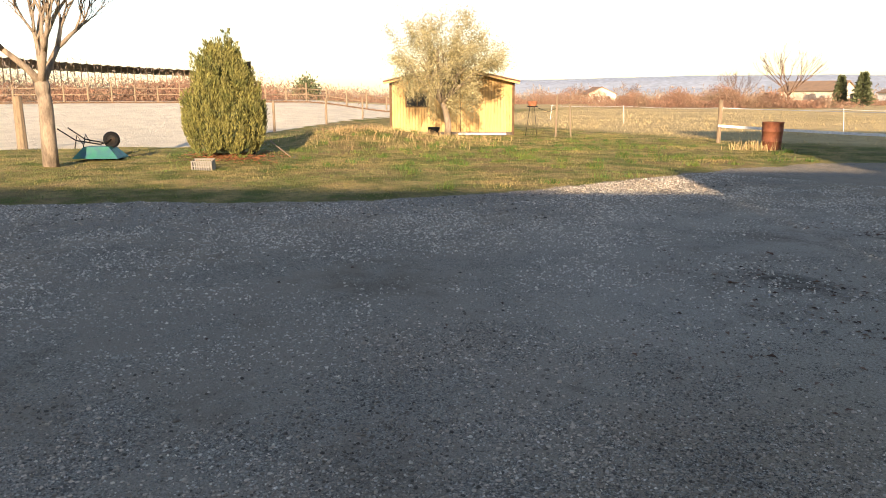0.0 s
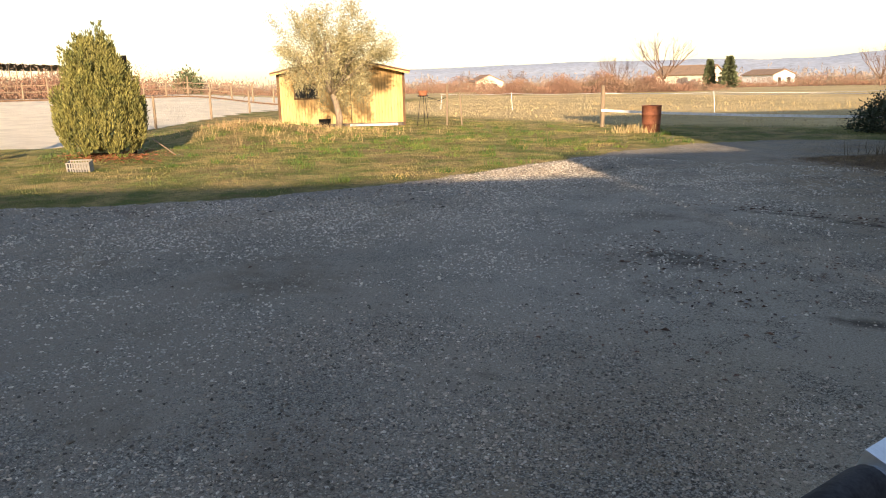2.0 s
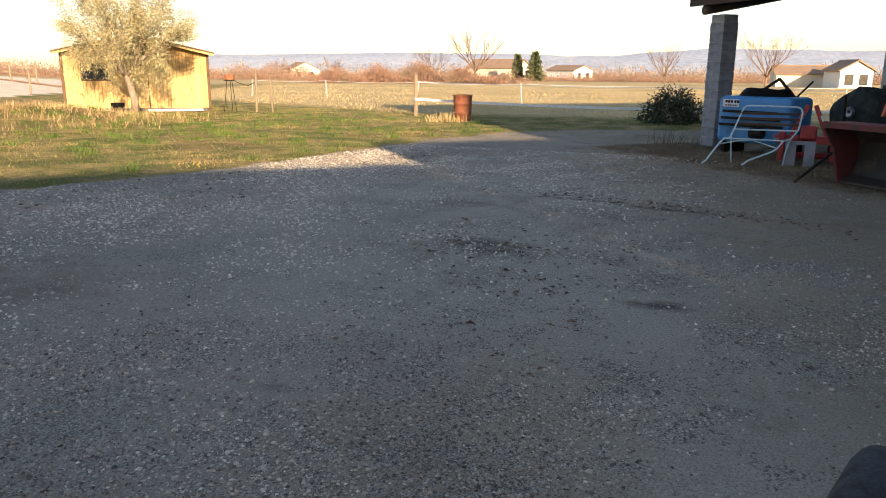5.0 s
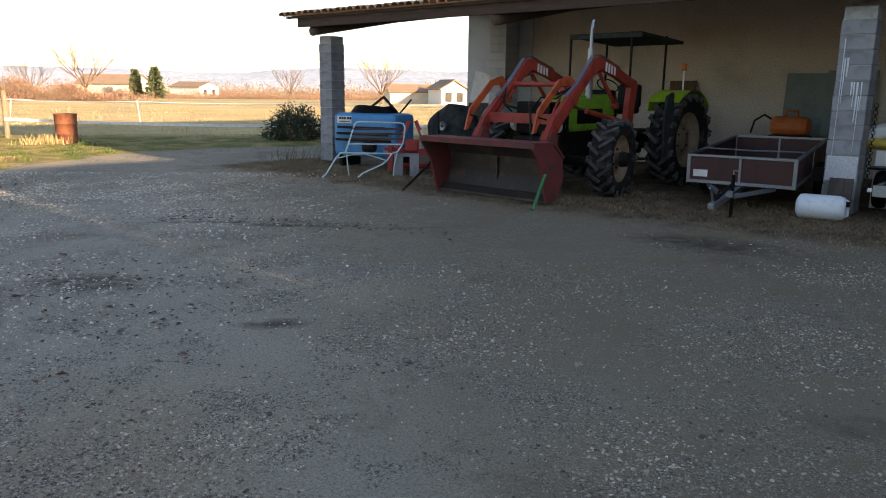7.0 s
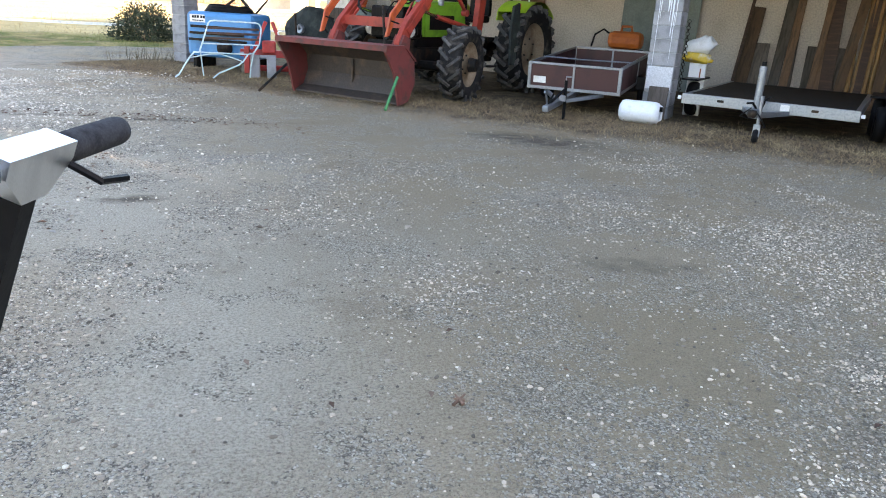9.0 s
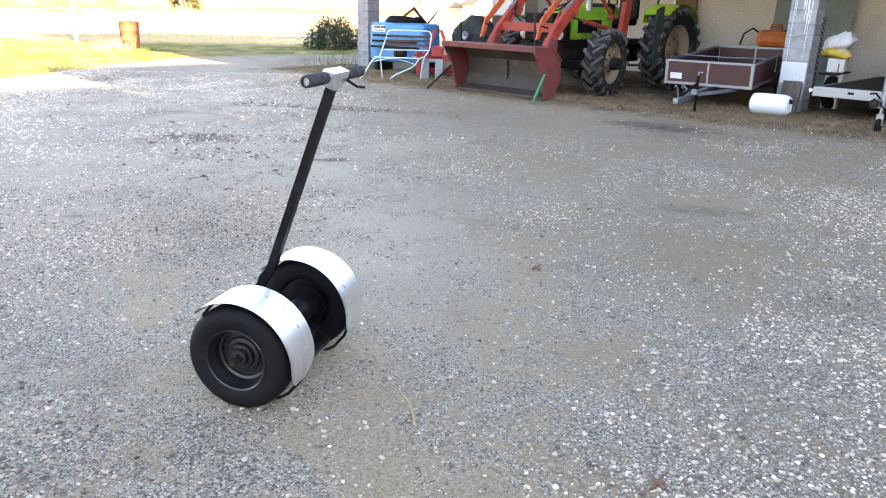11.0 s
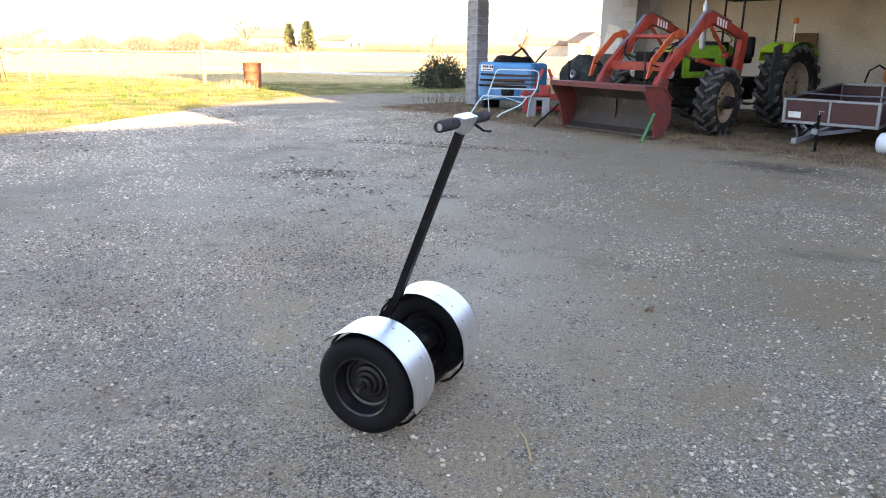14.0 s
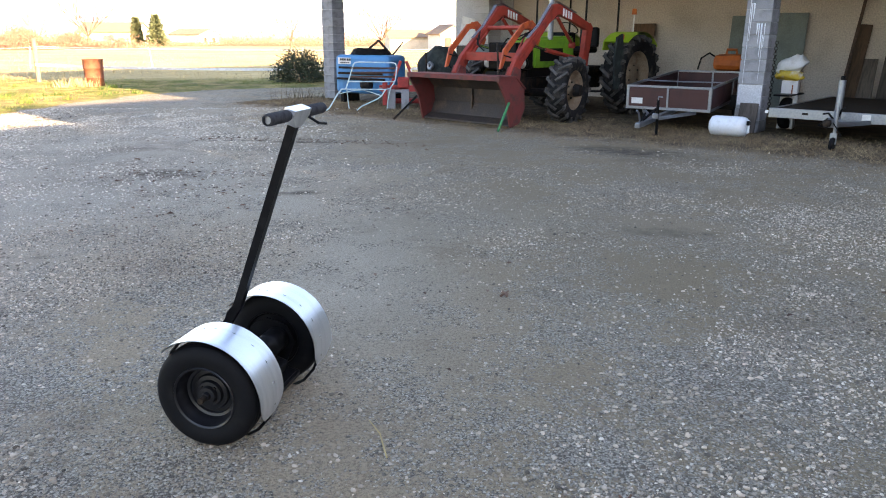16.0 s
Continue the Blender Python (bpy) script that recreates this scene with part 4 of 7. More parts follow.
def conifer(x, y, tall, wide, seed):
    t = thing("conifer", "tall dark conifer beside the distant farmhouse", "tree", pose(x, y, float(height(x, y))), "distant conifers")
    bm = bmesh.new()
    tube([(0, 0, 0), (0, 0, tall)], 0.16, 6, bm, 0.03)
    part("trunk", bm, "bark", t)
    r = np.random.RandomState(seed)
    k = 2600
    h, a = r.uniform(0.06, 1, k), r.uniform(0, 6.283, k)
    rad = wide * (1.02 - h) ** 0.8 * r.uniform(0.25, 1, k) * (1 + 0.25 * np.sin(h * 40))
    pts = np.stack([rad * np.cos(a), rad * np.sin(a), h * tall], -1)
    v, f = leaves_at(pts, np.stack([np.cos(a), np.sin(a), 0.1 + 0 * a], -1), 0.55, 0.25, 0.35, seed)
    join_parts(v, f, "conifer", "crown", t)


conifer(*ring(17.9, 133), 5.0, 1.5, 51)
conifer(*ring(19.2, 137), 4.6, 1.0, 52)
x, y = ring(57.5, 140)
bush("round_bush", "round green tree on the far plain", "bush", x, y, 2.2, 2.2, 3.6, 1500, 0.7, "conifer", 53)


def house(label, a, d, turn, w, l, wall, roof, wall_mat="pale_wall", group="distant farm buildings"):
    x, y = ring(a, d)
    t = thing("farmhouse", label, "house", pose(x, y, float(height(x, y)) - 0.3, 0, 0, turn), group)
    part("wall", prism([(-w / 2, 0), (w / 2, 0), (w / 2, wall), (0, wall + roof), (-w / 2, wall)], -l / 2, l / 2), wall_mat, t)
    for s in (-1, 1):
        slope = math.atan2(roof, w / 2)
        bm = box((0, 0, 0), (math.hypot(roof, w / 2) + 0.5, l + 0.6, 0.15))
        part("roof", bm, "old_roof", t, m=Matrix.Translation((s * (w / 4 + 0.1), 0, wall + roof / 2 + 0.06)) @ Matrix.Rotation(s * slope, 4, "Y"))
    for k in (-1, 1):
        part("window", box((k * w * 0.22, -l / 2 - 0.02, wall * 0.55), (0.9, 0.1, 1.2)), "glass", t)


house("white gable-ended farmhouse with a tiled roof", -3.3, 100, 20, 3.6, 4.5, 2.3, 1.0, "white")
house("long grey-brown barn beside the white farmhouse", -0.9, 106, 100, 4.5, 8, 1.9, 0.9)
house("pale farmhouse half hidden behind the scrub", 20.6, 150, 80, 6, 11, 2.8, 1.5)
house("low white building beyond the conifers", 15.3, 180, 60, 6, 9, 2.6, 1.0, "white")
house("small pale house far across the plain", 35.5, 190, 50, 7, 9, 2.4, 1.6)

# orchard under dark netting on the far left
net = bmesh.new()
for row in range(4):
    for k in range(46):
        a = 64 + 0.42 * k
        d = 142 - 3.0 * (a - 64) + row * 9
        x, y = ring(a, d)
        z = float(height(x, y))
        bar((x, y, z), (x, y, z + 5.1), 0.09, 0.07, 4, net)
tagged(part("orchard_posts", net, "post_wood"), "rows of orchard posts beyond the paddock", "posts", kind="stuff")
sheet = bmesh.new()
rows = []
for k in range(60):
    a = 63.5 + 0.33 * k
    line = []
    for row in range(5):
        x, y = ring(a, 141 - 3.0 * (a - 64) + row * 9)
        line.append(sheet.verts.new((x, y, float(height(x, y)) + 4.9 + 0.15 * ((k + row) % 2))))
    rows.append(line)
for p, q in zip(rows, rows[1:]):
    for j in range(4):
        sheet.faces.new((p[j], p[j + 1], q[j + 1], q[j]))
tagged(part("orchard_net", sheet, "net"), "dark hail netting stretched over the orchard", "net")
hedge("orchard_trees", "bare orchard trees under the netting", [ring(a, 148 - 3.0 * (a - 64)) for a in (82, 76, 70, 64)], 6, 4.2, 26000, 0.5, "far_wood", 6)

# ---- barn ----
def barn_part(name, bm, mat, label, category, smooth=False):
    ob = part(name, bm, mat, smooth=smooth)
    ob.matrix_world = BARN
    return tagged(ob, label, category, kind="structure")


def mass(name, x0, x1, y0, y1, z0, z1, mat, label):
    return barn_part(name, box(((x0 + x1) / 2, (y0 + y1) / 2, (z0 + z1) / 2), (x1 - x0, y1 - y0, z1 - z0)), mat, label, "wall")


# grey concrete end; the sky light reaching it is put into its colour
mass("wall_end", 0, 2.1, 5.06, 5.35, -0.1, 3.78, "pale_skylit_concrete", "bare grey concrete end of the barn's back wall")
mass("wall_back", 2.1, 26, 5.1, 5.35, -0.1, 3.78, "render_wall", "rough beige rendered back wall of the open barn")
mass("wall_right", 25.8, 26, -0.4, 5.1, -0.1, 3.0, "render_wall", "rendered end wall of the barn")


def roof_z(v):
    return 3.12 + 0.13 * (v + 0.6)


slope = math.atan(0.13)
barn_part("roof", prism([(-0.62, roof_z(-0.62)), (5.8, roof_z(5.8)), (5.8, roof_z(5.8) + 0.05), (-0.62, roof_z(-0.62) + 0.05)], 0, 27, m=Matrix(((0, 1, 0, -0.75), (1, 0, 0, 0), (0, 0, 1, 0), (0, 0, 0, 1)))), "dark_wood", "dark boarded underside of the barn roof", "roof")
barn_part("fascia", box((12.8, -0.52, 3.03), (26.5, 0.05, 0.19), bevel=0.004), "dark_wood", "dark-stained fascia board along the barn's eave", "trim")
for u in (-0.05, 4.9, 10.6, 16, 21):
    bm = tube([(u, -0.48, 2.84), (u, 2.2, roof_z(2.2) - 0.16), (u, 5.2, roof_z(5.2) - 0.12)], 0.1, 12)
    barn_part("rafter_log", bm, "log", "round log rafter under the barn roof", "beam", True)
ROOF = barn_part("roof_tiles_bed", prism([(-0.66, roof_z(-0.66) + 0.055), (5.8, roof_z(5.8) + 0.055), (5.8, roof_z(5.8) + 0.08), (-0.66, roof_z(-0.66) + 0.08)], 0, 27, m=Matrix(((0, 1, 0, -0.8), (1, 0, 0, 0), (0, 0, 1, 0), (0, 0, 0, 1)))), "tile", "clay tile roof of the barn", "roof")


def block_pillar(name, label, u, v, w, d, tall, white_base=False, mat="concrete"):
    t = thing(name, label, "pillar", BARN @ pose(u, v, 0), "barn pillars")
    part("core", box((0, 0, tall / 2), (w - 0.03, d - 0.03, tall)), "mortar", t)
    base = box((0, 0, 0), (w, d, 0.19), bevel=0.008)
    me = bpy.data.meshes.new("block")
    base.to_mesh(me)
    base.free()
    me.materials.append(M[mat])
    for k in range(int(tall / 0.2)):
        ob = new("block", me)
        ob.parent = t
        ob.matrix_local = pose(RNG.uniform(-0.004, 0.004), RNG.uniform(-0.004, 0.004), 0.1 + 0.2 * k, 0, 0, RNG.choice((0, 180)) + RNG.uniform(-0.6, 0.6))
    if white_base:
        part("paint_patch", box((0, -d / 2 - 0.003, 0.62), (w * 0.92, 0.006, 0.34)), "pale_skylit_concrete", t, "pale painted patch")
        for x, z0, z1, q in ((-0.14, 0.8, 2.35, 0.014), (-0.115, 1.5, 2.1, 0.02), (0.1, 0.85, 1.6, 0.012), (0.03, 1.45, 1.78, 0.02), (0.07, 1.25, 1.78, 0.028), (0.12, 1.4, 1.78, 0.016), (-0.08, 1.85, 2.1, 0.03), (0.0, 1.6, 1.78, 0.03)):
            part("drip", tube([(x, -d / 2 - 0.001, z1), (x + 0.004, -d / 2 - 0.002, (z0 + z1) / 2), (x, -d / 2 - 0.001, z0)], q * 0.55, 6, None, q * 0.2), "can_white", t, "white lime run")
    return t


block_pillar("corner_pillar", "grey concrete block pillar carrying the barn roof's corner", 0.02, 0.02, 0.4, 0.4, 2.76)
block_pillar("front_pillar", "concrete block pillar with white drips and a pale painted patch", 10.62, 0.0, 0.42, 0.4, 2.76, True)
# same blocks as the others, coloured paler for the sky light here
block_pillar("wall_pillar", "concrete block pillar built against the back wall", 1.45, 4.74, 0.5, 0.6, 3.4, mat="pale_skylit_concrete")
block_pillar("front_pillar", "concrete block pillar further along the open front", 21.2, 0.0, 0.42, 0.4, 2.76)

# shade: an unseen long farmhouse added across the yard, from whose ridge the light just clears the grass
hs = Matrix.Translation((0, 0, 0)) @ Matrix(((0.714, -0.70, 0, 0), (0.70, 0.714, 0, 0), (0, 0, 1, 0), (0, 0, 0, 1)))   # x across the light, y along it
shade_house = thing("farmhouse", "unseen rendered farmhouse with a tiled roof, added to shade the yard", "house", hs @ pose(3, -16, 0))
part("wall", box((0, 0, 2.2), (44, 8, 4.6)), "pale_wall", shade_house)
swap = Matrix(((0, 1, 0, 0), (1, 0, 0, 0), (0, 0, 1, 0), (0, 0, 0, 1)))
# roof heights are stepped to shape where the cast shade ends
part("roof", prism([(-4.4, 4.3), (4.4, 4.3), (0, 7.75)], -22.4, 1.0, m=swap), "old_roof", shade_house)
part("roof", prism([(-4.4, 4.9), (4.4, 4.9), (0, 8.7)], 1.02, 5.55, m=swap), "old_roof", shade_house)
part("wing_wall", box((13.98, 0, 3.5), (16.8, 7.9, 7.0)), "pale_wall", shade_house)
part("roof", prism([(-4.4, 6.9), (4.4, 6.9), (0, 13.3)], 5.57, 22.4, m=swap), "old_roof", shade_house)

# ---- wooden hut behind the olive ----
hut = thing("wooden_hut", "honey-coloured wooden garden hut in low sun", "hut", Matrix.Translation((-21.99, 20.83, 0.0)) @ pose(0, 0, 0, 0, 0, 43))
HW, HD, HE, HR = 4.9, 3.2, 2.15, 2.7
part("floor_sill", box((0, HD / 2, 0.05), (HW + 0.1, HD + 0.1, 0.22)), "grey_plank", hut)
part("side_wall", box((-HW / 2 + 0.03, HD / 2, 1.1), (0.06, HD - 0.1, 2.0)), "hut_board", hut)
part("side_wall", box((HW / 2 - 0.03, HD / 2, 1.1), (0.06, HD - 0.1, 2.0)), "hut_board", hut)
part("back_wall", box((0, HD - 0.03, 1.15), (HW, 0.06, 2.1)), "hut_board", hut)
part("lining", prism([(-HW / 2 + 0.05, 0.1), (HW / 2 - 0.05, 0.1), (HW / 2 - 0.05, HE), (0, HR - 0.05), (-HW / 2 + 0.05, HE)], 0.05, 0.08), "dark_wood", hut)
for k in range(40):
    x = -HW / 2 + HW * (k + 0.5) / 40
    top = HE + (HR - HE) * (1 - abs(x) / (HW / 2)) - 0.06
    low = 0.14
    if -0.55 < x < 0.35:
        continue
    if -1.85 < x < -0.95:
        part("board", box((x, 0.03, (low + 1.15) / 2), (HW / 40 - 0.008, 0.028, 1.15 - low)), "hut_board", hut)
        low = 1.75
    part("board", box((x, 0.03 + 0.004 * (k % 2), (low + top) / 2), (HW / 40 - 0.008, 0.028, top - low)), "hut_board", hut)
for k in range(6):
    part("door_board", box((-0.48 + 0.15 * k, 0.01, 1.1), (0.142, 0.035, 1.9)), "hut_board", hut)
win = part("window", box((-1.4, 0.05, 1.45), (0.84, 0.02, 0.56)), "glass", hut)
bm = bmesh.new()
for c, s in (((-1.4, 0.02, 1.16), (0.96, 0.06, 0.06)), ((-1.4, 0.02, 1.74), (0.96, 0.06, 0.06)), ((-1.85, 0.02, 1.45), (0.06, 0.06, 0.64)), ((-0.95, 0.02, 1.45), (0.06, 0.06, 0.64)), ((-1.4, 0.02, 1.45), (0.03, 0.05, 0.6))):
    box(c, s, None, bm)
part("window_frame", bm, "hut_trim", hut)
for x in (-HW / 2 - 0.02, HW / 2 + 0.02):
    part("corner_trim", box((x, 0.0, 1.1), (0.1, 0.1, 2.1), bevel=0.01), "hut_trim", hut)
for s in (-1, 1):
    ang = math.atan2(HR - HE, HW / 2)
    bm = box((0, 0, 0), (math.hypot(HR - HE, HW / 2) + 0.32, HD + 0.7, 0.06))
    part("roof", bm, "felt", hut, m=Matrix.Translation((s * (HW / 4 + 0.12), HD / 2 - 0.05, (HE + HR) / 2 + 0.03)) @ Matrix.Rotation(s * ang, 4, "Y"))
    bm = box((0, 0, 0), (math.hypot(HR - HE, HW / 2) + 0.3, 0.03, 0.14))
    part("bargeboard", bm, "hut_board", hut, m=Matrix.Translation((s * (HW / 4 + 0.11), -0.38, (HE + HR) / 2 + 0.0)) @ Matrix.Rotation(s * ang, 4, "Y"))
bm = lathe([(0.001, 0), (0.17, 0), (0.2, 0.16), (0.22, 0.34), (0.2, 0.34), (0.001, 0.3)], 20)
part("threshold", box((1.25, -0.3, 0.1), (1.9, 0.5, 0.08), bevel=0.01), "white", hut, "pale slab along the hut's foot")
tagged(part("planter", bm, "black", m=pose(-20.05, 18.1, float(height(-20.05, 18.1)))), "dark round planter at the foot of the olive", "pot")

# plant stand beside the hut
st = thing("plant_stand", "iron plant stand with a terracotta pot beside the hut", "stand", pose(-19.0, 22.3, float(height(-19.0, 22.3))))
for k in range(3):
    a = k * 2.09
    part("leg", bar((0.26 * math.cos(a), 0.26 * math.sin(a), 0), (0.1 * math.cos(a), 0.1 * math.sin(a), 1.15), 0.012, bm=None, seg=6), "black_iron", st)
part("hoop", lathe([(0.2, 1.12), (0.22, 1.14), (0.2, 1.16)], 18), "black_iron", st)
part("pot", lathe([(0.001, 1.12), (0.13, 1.12), (0.2, 1.34), (0.17, 1.34), (0.001, 1.3)], 18), "terracotta", st)
bar_frame = thing("gate_post", "thin weathered poles of a garden gate", "post", pose(-18.3, 22.9, float(height(-18.3, 22.9))))
part("pole", bar((0, 0, 0), (0.03, 0, 1.6), 0.035, seg=7), "post_wood", bar_frame)
part("pole", bar((0.5, 0.3, 0), (0.42, 0.3, 1.2), 0.03, seg=7), "post_wood", bar_frame)
part("cord", tube([(0.02, 0, 1.1), (-0.3, -0.1, 0.95), (-0.62, -0.4, 1.1)], 0.012, 5), "black_iron", bar_frame)


# ---- fences ----
def fence_post(x, y, tall, r, mat="post_wood", lean=(0, 0), label="weathered round fence post", group="fence posts"):
    z = float(height(x, y))
    bm = tube([(0, 0, -0.15), (lean[0] * 0.5, lean[1] * 0.5, tall * 0.5), (lean[0], lean[1], tall)], r, 9, None, r * 0.88)
    return tagged(part("fence_post", bm, mat, m=pose(x, y, z), smooth=False), label, "post", group)


def tape_run(points, sag, w, label, mat="tape"):
    """A flat tape hung from post to post, in one strip."""
    bm, prev = bmesh.new(), None
    for i, (a, b) in enumerate(zip(points, points[1:])):
        a, b = Vector(a), Vector(b)
        for k in range(0 if i == 0 else 1, 9):
            t = k / 8
            p = a.lerp(b, t) - Vector((0, 0, sag * 4 * t * (1 - t)))
            row = [bm.verts.new(p + Vector((dx, dx * 0.4, dz))) for dx, dz in ((0, -w / 2), (0.004, 0), (0, w / 2))]
            if prev:
                for j in range(2):
                    bm.faces.new((prev[j], prev[j + 1], row[j + 1], row[j]))
            prev = row
    return tagged(part("fence_tape", bm, mat), label, "fence")


fence_post(-12.0, 23.6, 1.4, 0.075, label="stout weathered fence post beside the rusty drum")
tape_run([(-12.0, 23.5, 0.62), (-3.6, 25.2, 0.42), (3, 26.6, 0.5), (14, 29, 0.5)], 0.05, 0.085, "white electric fence tape strung low along the field")
tape_run([(-12.0, 23.6, 1.2), (-2, 30, 1.0), (10, 33, 0.95)], 0.05, 0.018, "thin white fence tape running out along the field")
far_posts = [(-30, 37), (-24, 36.2), (-18, 35.5), (-12, 35), (-5, 35.5), (2, 36.5), (10, 38), (19, 40)]
for k, (x, y) in enumerate(far_posts):
    fence_post(x, y, 1.0, 0.018, "tape", (0.12 * (-1) ** k, 0.05), "thin white fence stake leaning in the field", "field stakes")
for h in (0.95,):
    tape_run([(x, y, h + float(height(x, y))) for x, y in far_posts], 0.06, 0.014, "white fence tape across the dry field")
paddock = [(-26.6, 4.6), (-29.2, 16.9), (-33.3, 22.4), (-37.6, 28)]
fence_post(-25.3, 6.0, 1.6, 0.15, label="thick pale paddock corner post", group="paddock posts")
for x, y in paddock[1:]:
    fence_post(x, y, 1.35, 0.06, group="paddock posts")
for k in range(22):
    a = 80 - 1.5 * k
    x, y = ring(a, 74 + 3 * math.sin(k))
    fence_post(x, y, 1.5 + 0.3 * (k % 3 == 0), 0.08, label="far weathered paddock post", group="far paddock posts")
for h in (0.7, 1.25):
    tape_run([(*ring(80 - 1.5 * k, 74 + 3 * math.sin(k)), h + float(height(*ring(80 - 1.5 * k, 74 + 3 * math.sin(k))))) for k in range(22)], 0.05, 0.06, "pale rails of the far paddock fence", "post_wood")
tape_run([(*ring(82 - 1.3 * k, 66), 0.1 + float(height(*ring(82 - 1.3 * k, 66)))) for k in range(26)], 0.0, 0.12, "dark timber kick-board round the sand", "hut_trim")

# ---- drum ----
prof = [(0.001, 0.0), (0.262, 0.0), (0.268, 0.02), (0.272, 0.27), (0.285, 0.28), (0.285, 0.3), (0.278, 0.31), (0.285, 0.56), (0.297, 0.57), (0.297, 0.59), (0.29, 0.6), (0.296, 0.82), (0.308, 0.83), (0.308, 0.85), (0.29, 0.85), (0.28, 0.6), (0.26, 0.08), (0.001, 0.07)]
dr = thing("drum", "rusty open-topped steel drum on the grass", "drum", pose(-9.55, 22.0, 0.0))
part("body", lathe(prof, 32), "rust", dr, smooth=True)
x, y = rs.normal(-9.9, 0.3, 260), rs.normal(21.6, 0.22, 260)
stuff("drum_weeds", *blades(x, y, 0.3, 0.012, 0.6), "straw", "dry weeds at the foot of the drum", "weeds")

# ---- garden things by the cypress ----
wb = thing("wheelbarrow", "green wheelbarrow tipped on its front on the grass", "wheelbarrow", pose(-19.3, 6.3, float(height(-19.3, 6.3)), 0, 0, 50))
tray = bmesh.new()
rim_o, rim_i = [(-0.55, -0.34), (0.55, -0.36), (0.55, 0.36), (-0.55, 0.34)], [(-0.3, -0.22), (0.3, -0.22), (0.3, 0.22), (-0.3, 0.22)]
for zo, inset in ((0.0, 0.0), (0.012, 0.02)):
    lo = [tray.verts.new((x, y, 0.06 + zo)) for x, y in rim_o]
    hi = [tray.verts.new((x * (1 - inset), y * (1 - inset), 0.34 - zo)) for x, y in rim_i]
    for k in range(4):
        tray.faces.new((lo[k], lo[(k + 1) % 4], hi[(k + 1) % 4], hi[k]))
    tray.faces.new(hi)
part("tray", tray, "barrow_green", wb)
part("tyre", lathe([(0.11, -0.04), (0.17, -0.045), (0.2, -0.02), (0.2, 0.02), (0.17, 0.045), (0.11, 0.04)], 24, ALONG_Y @ Matrix.Translation((0, 0, 0)), closed=True), "rubber", wb, m=Matrix.Translation((0.3, 0, 0.5)))
part("wheel_disc", lathe([(0.02, -0.05), (0.02, 0.05), (0.11, 0.03), (0.11, -0.03)], 18, ALONG_Y, closed=True), "black_iron", wb, m=Matrix.Translation((0.3, 0, 0.5)))
for s in (-1, 1):
    part("handle", tube([(0.3, 0.08 * s, 0.5), (0.1, 0.2 * s, 0.4), (-0.45, 0.26 * s, 0.5), (-0.85, 0.28 * s, 0.78)], 0.017, 7), "black_iron", wb)
    part("leg", tube([(-0.3, 0.22 * s, 0.4), (-0.42, 0.24 * s, 0.62), (-0.5, 0.24 * s, 0.3)], 0.014, 6), "black_iron", wb)

cr = thing("crate", "weathered pale slatted plastic crate on the grass", "crate", pose(-15.4, 7.15, float(height(-15.4, 7.15)) - 0.01, 8, 0, 48) @ Matrix.Scale(0.78, 4))
for k in range(9):
    for y in (-0.17, 0.17):
        part("slat", box((-0.26 + 0.065 * k, y, 0.15), (0.03, 0.012, 0.28)), "crate", cr)
for y in (-0.17, 0.17):
    for z in (0.02, 0.16, 0.29):
        part("rail", box((0, y, z), (0.58, 0.02, 0.03)), "crate", cr)
for x in (-0.28, 0.28):
    part("end", box((x, 0, 0.15), (0.014, 0.34, 0.28), bevel=0.003), "crate", cr)
part("bottom", box((0, 0, 0.02), (0.56, 0.33, 0.015)), "crate", cr)
sh = thing("shovel", "shovel with a pale blade lying beside the cypress", "shovel", pose(-16.9, 10.0, float(height(-16.9, 10)) + 0.03, 0, 12, -5))
part("handle", bar((-0.75, 0, 0.12), (0.45, 0, 0.02), 0.018, seg=7), "post_wood", sh)
part("blade", prism([(0.45, 0.0), (0.5, 0.03), (0.8, 0.02), (0.83, 0.0), (0.8, -0.005), (0.5, 0.0)], -0.12, 0.12), "galv", sh)

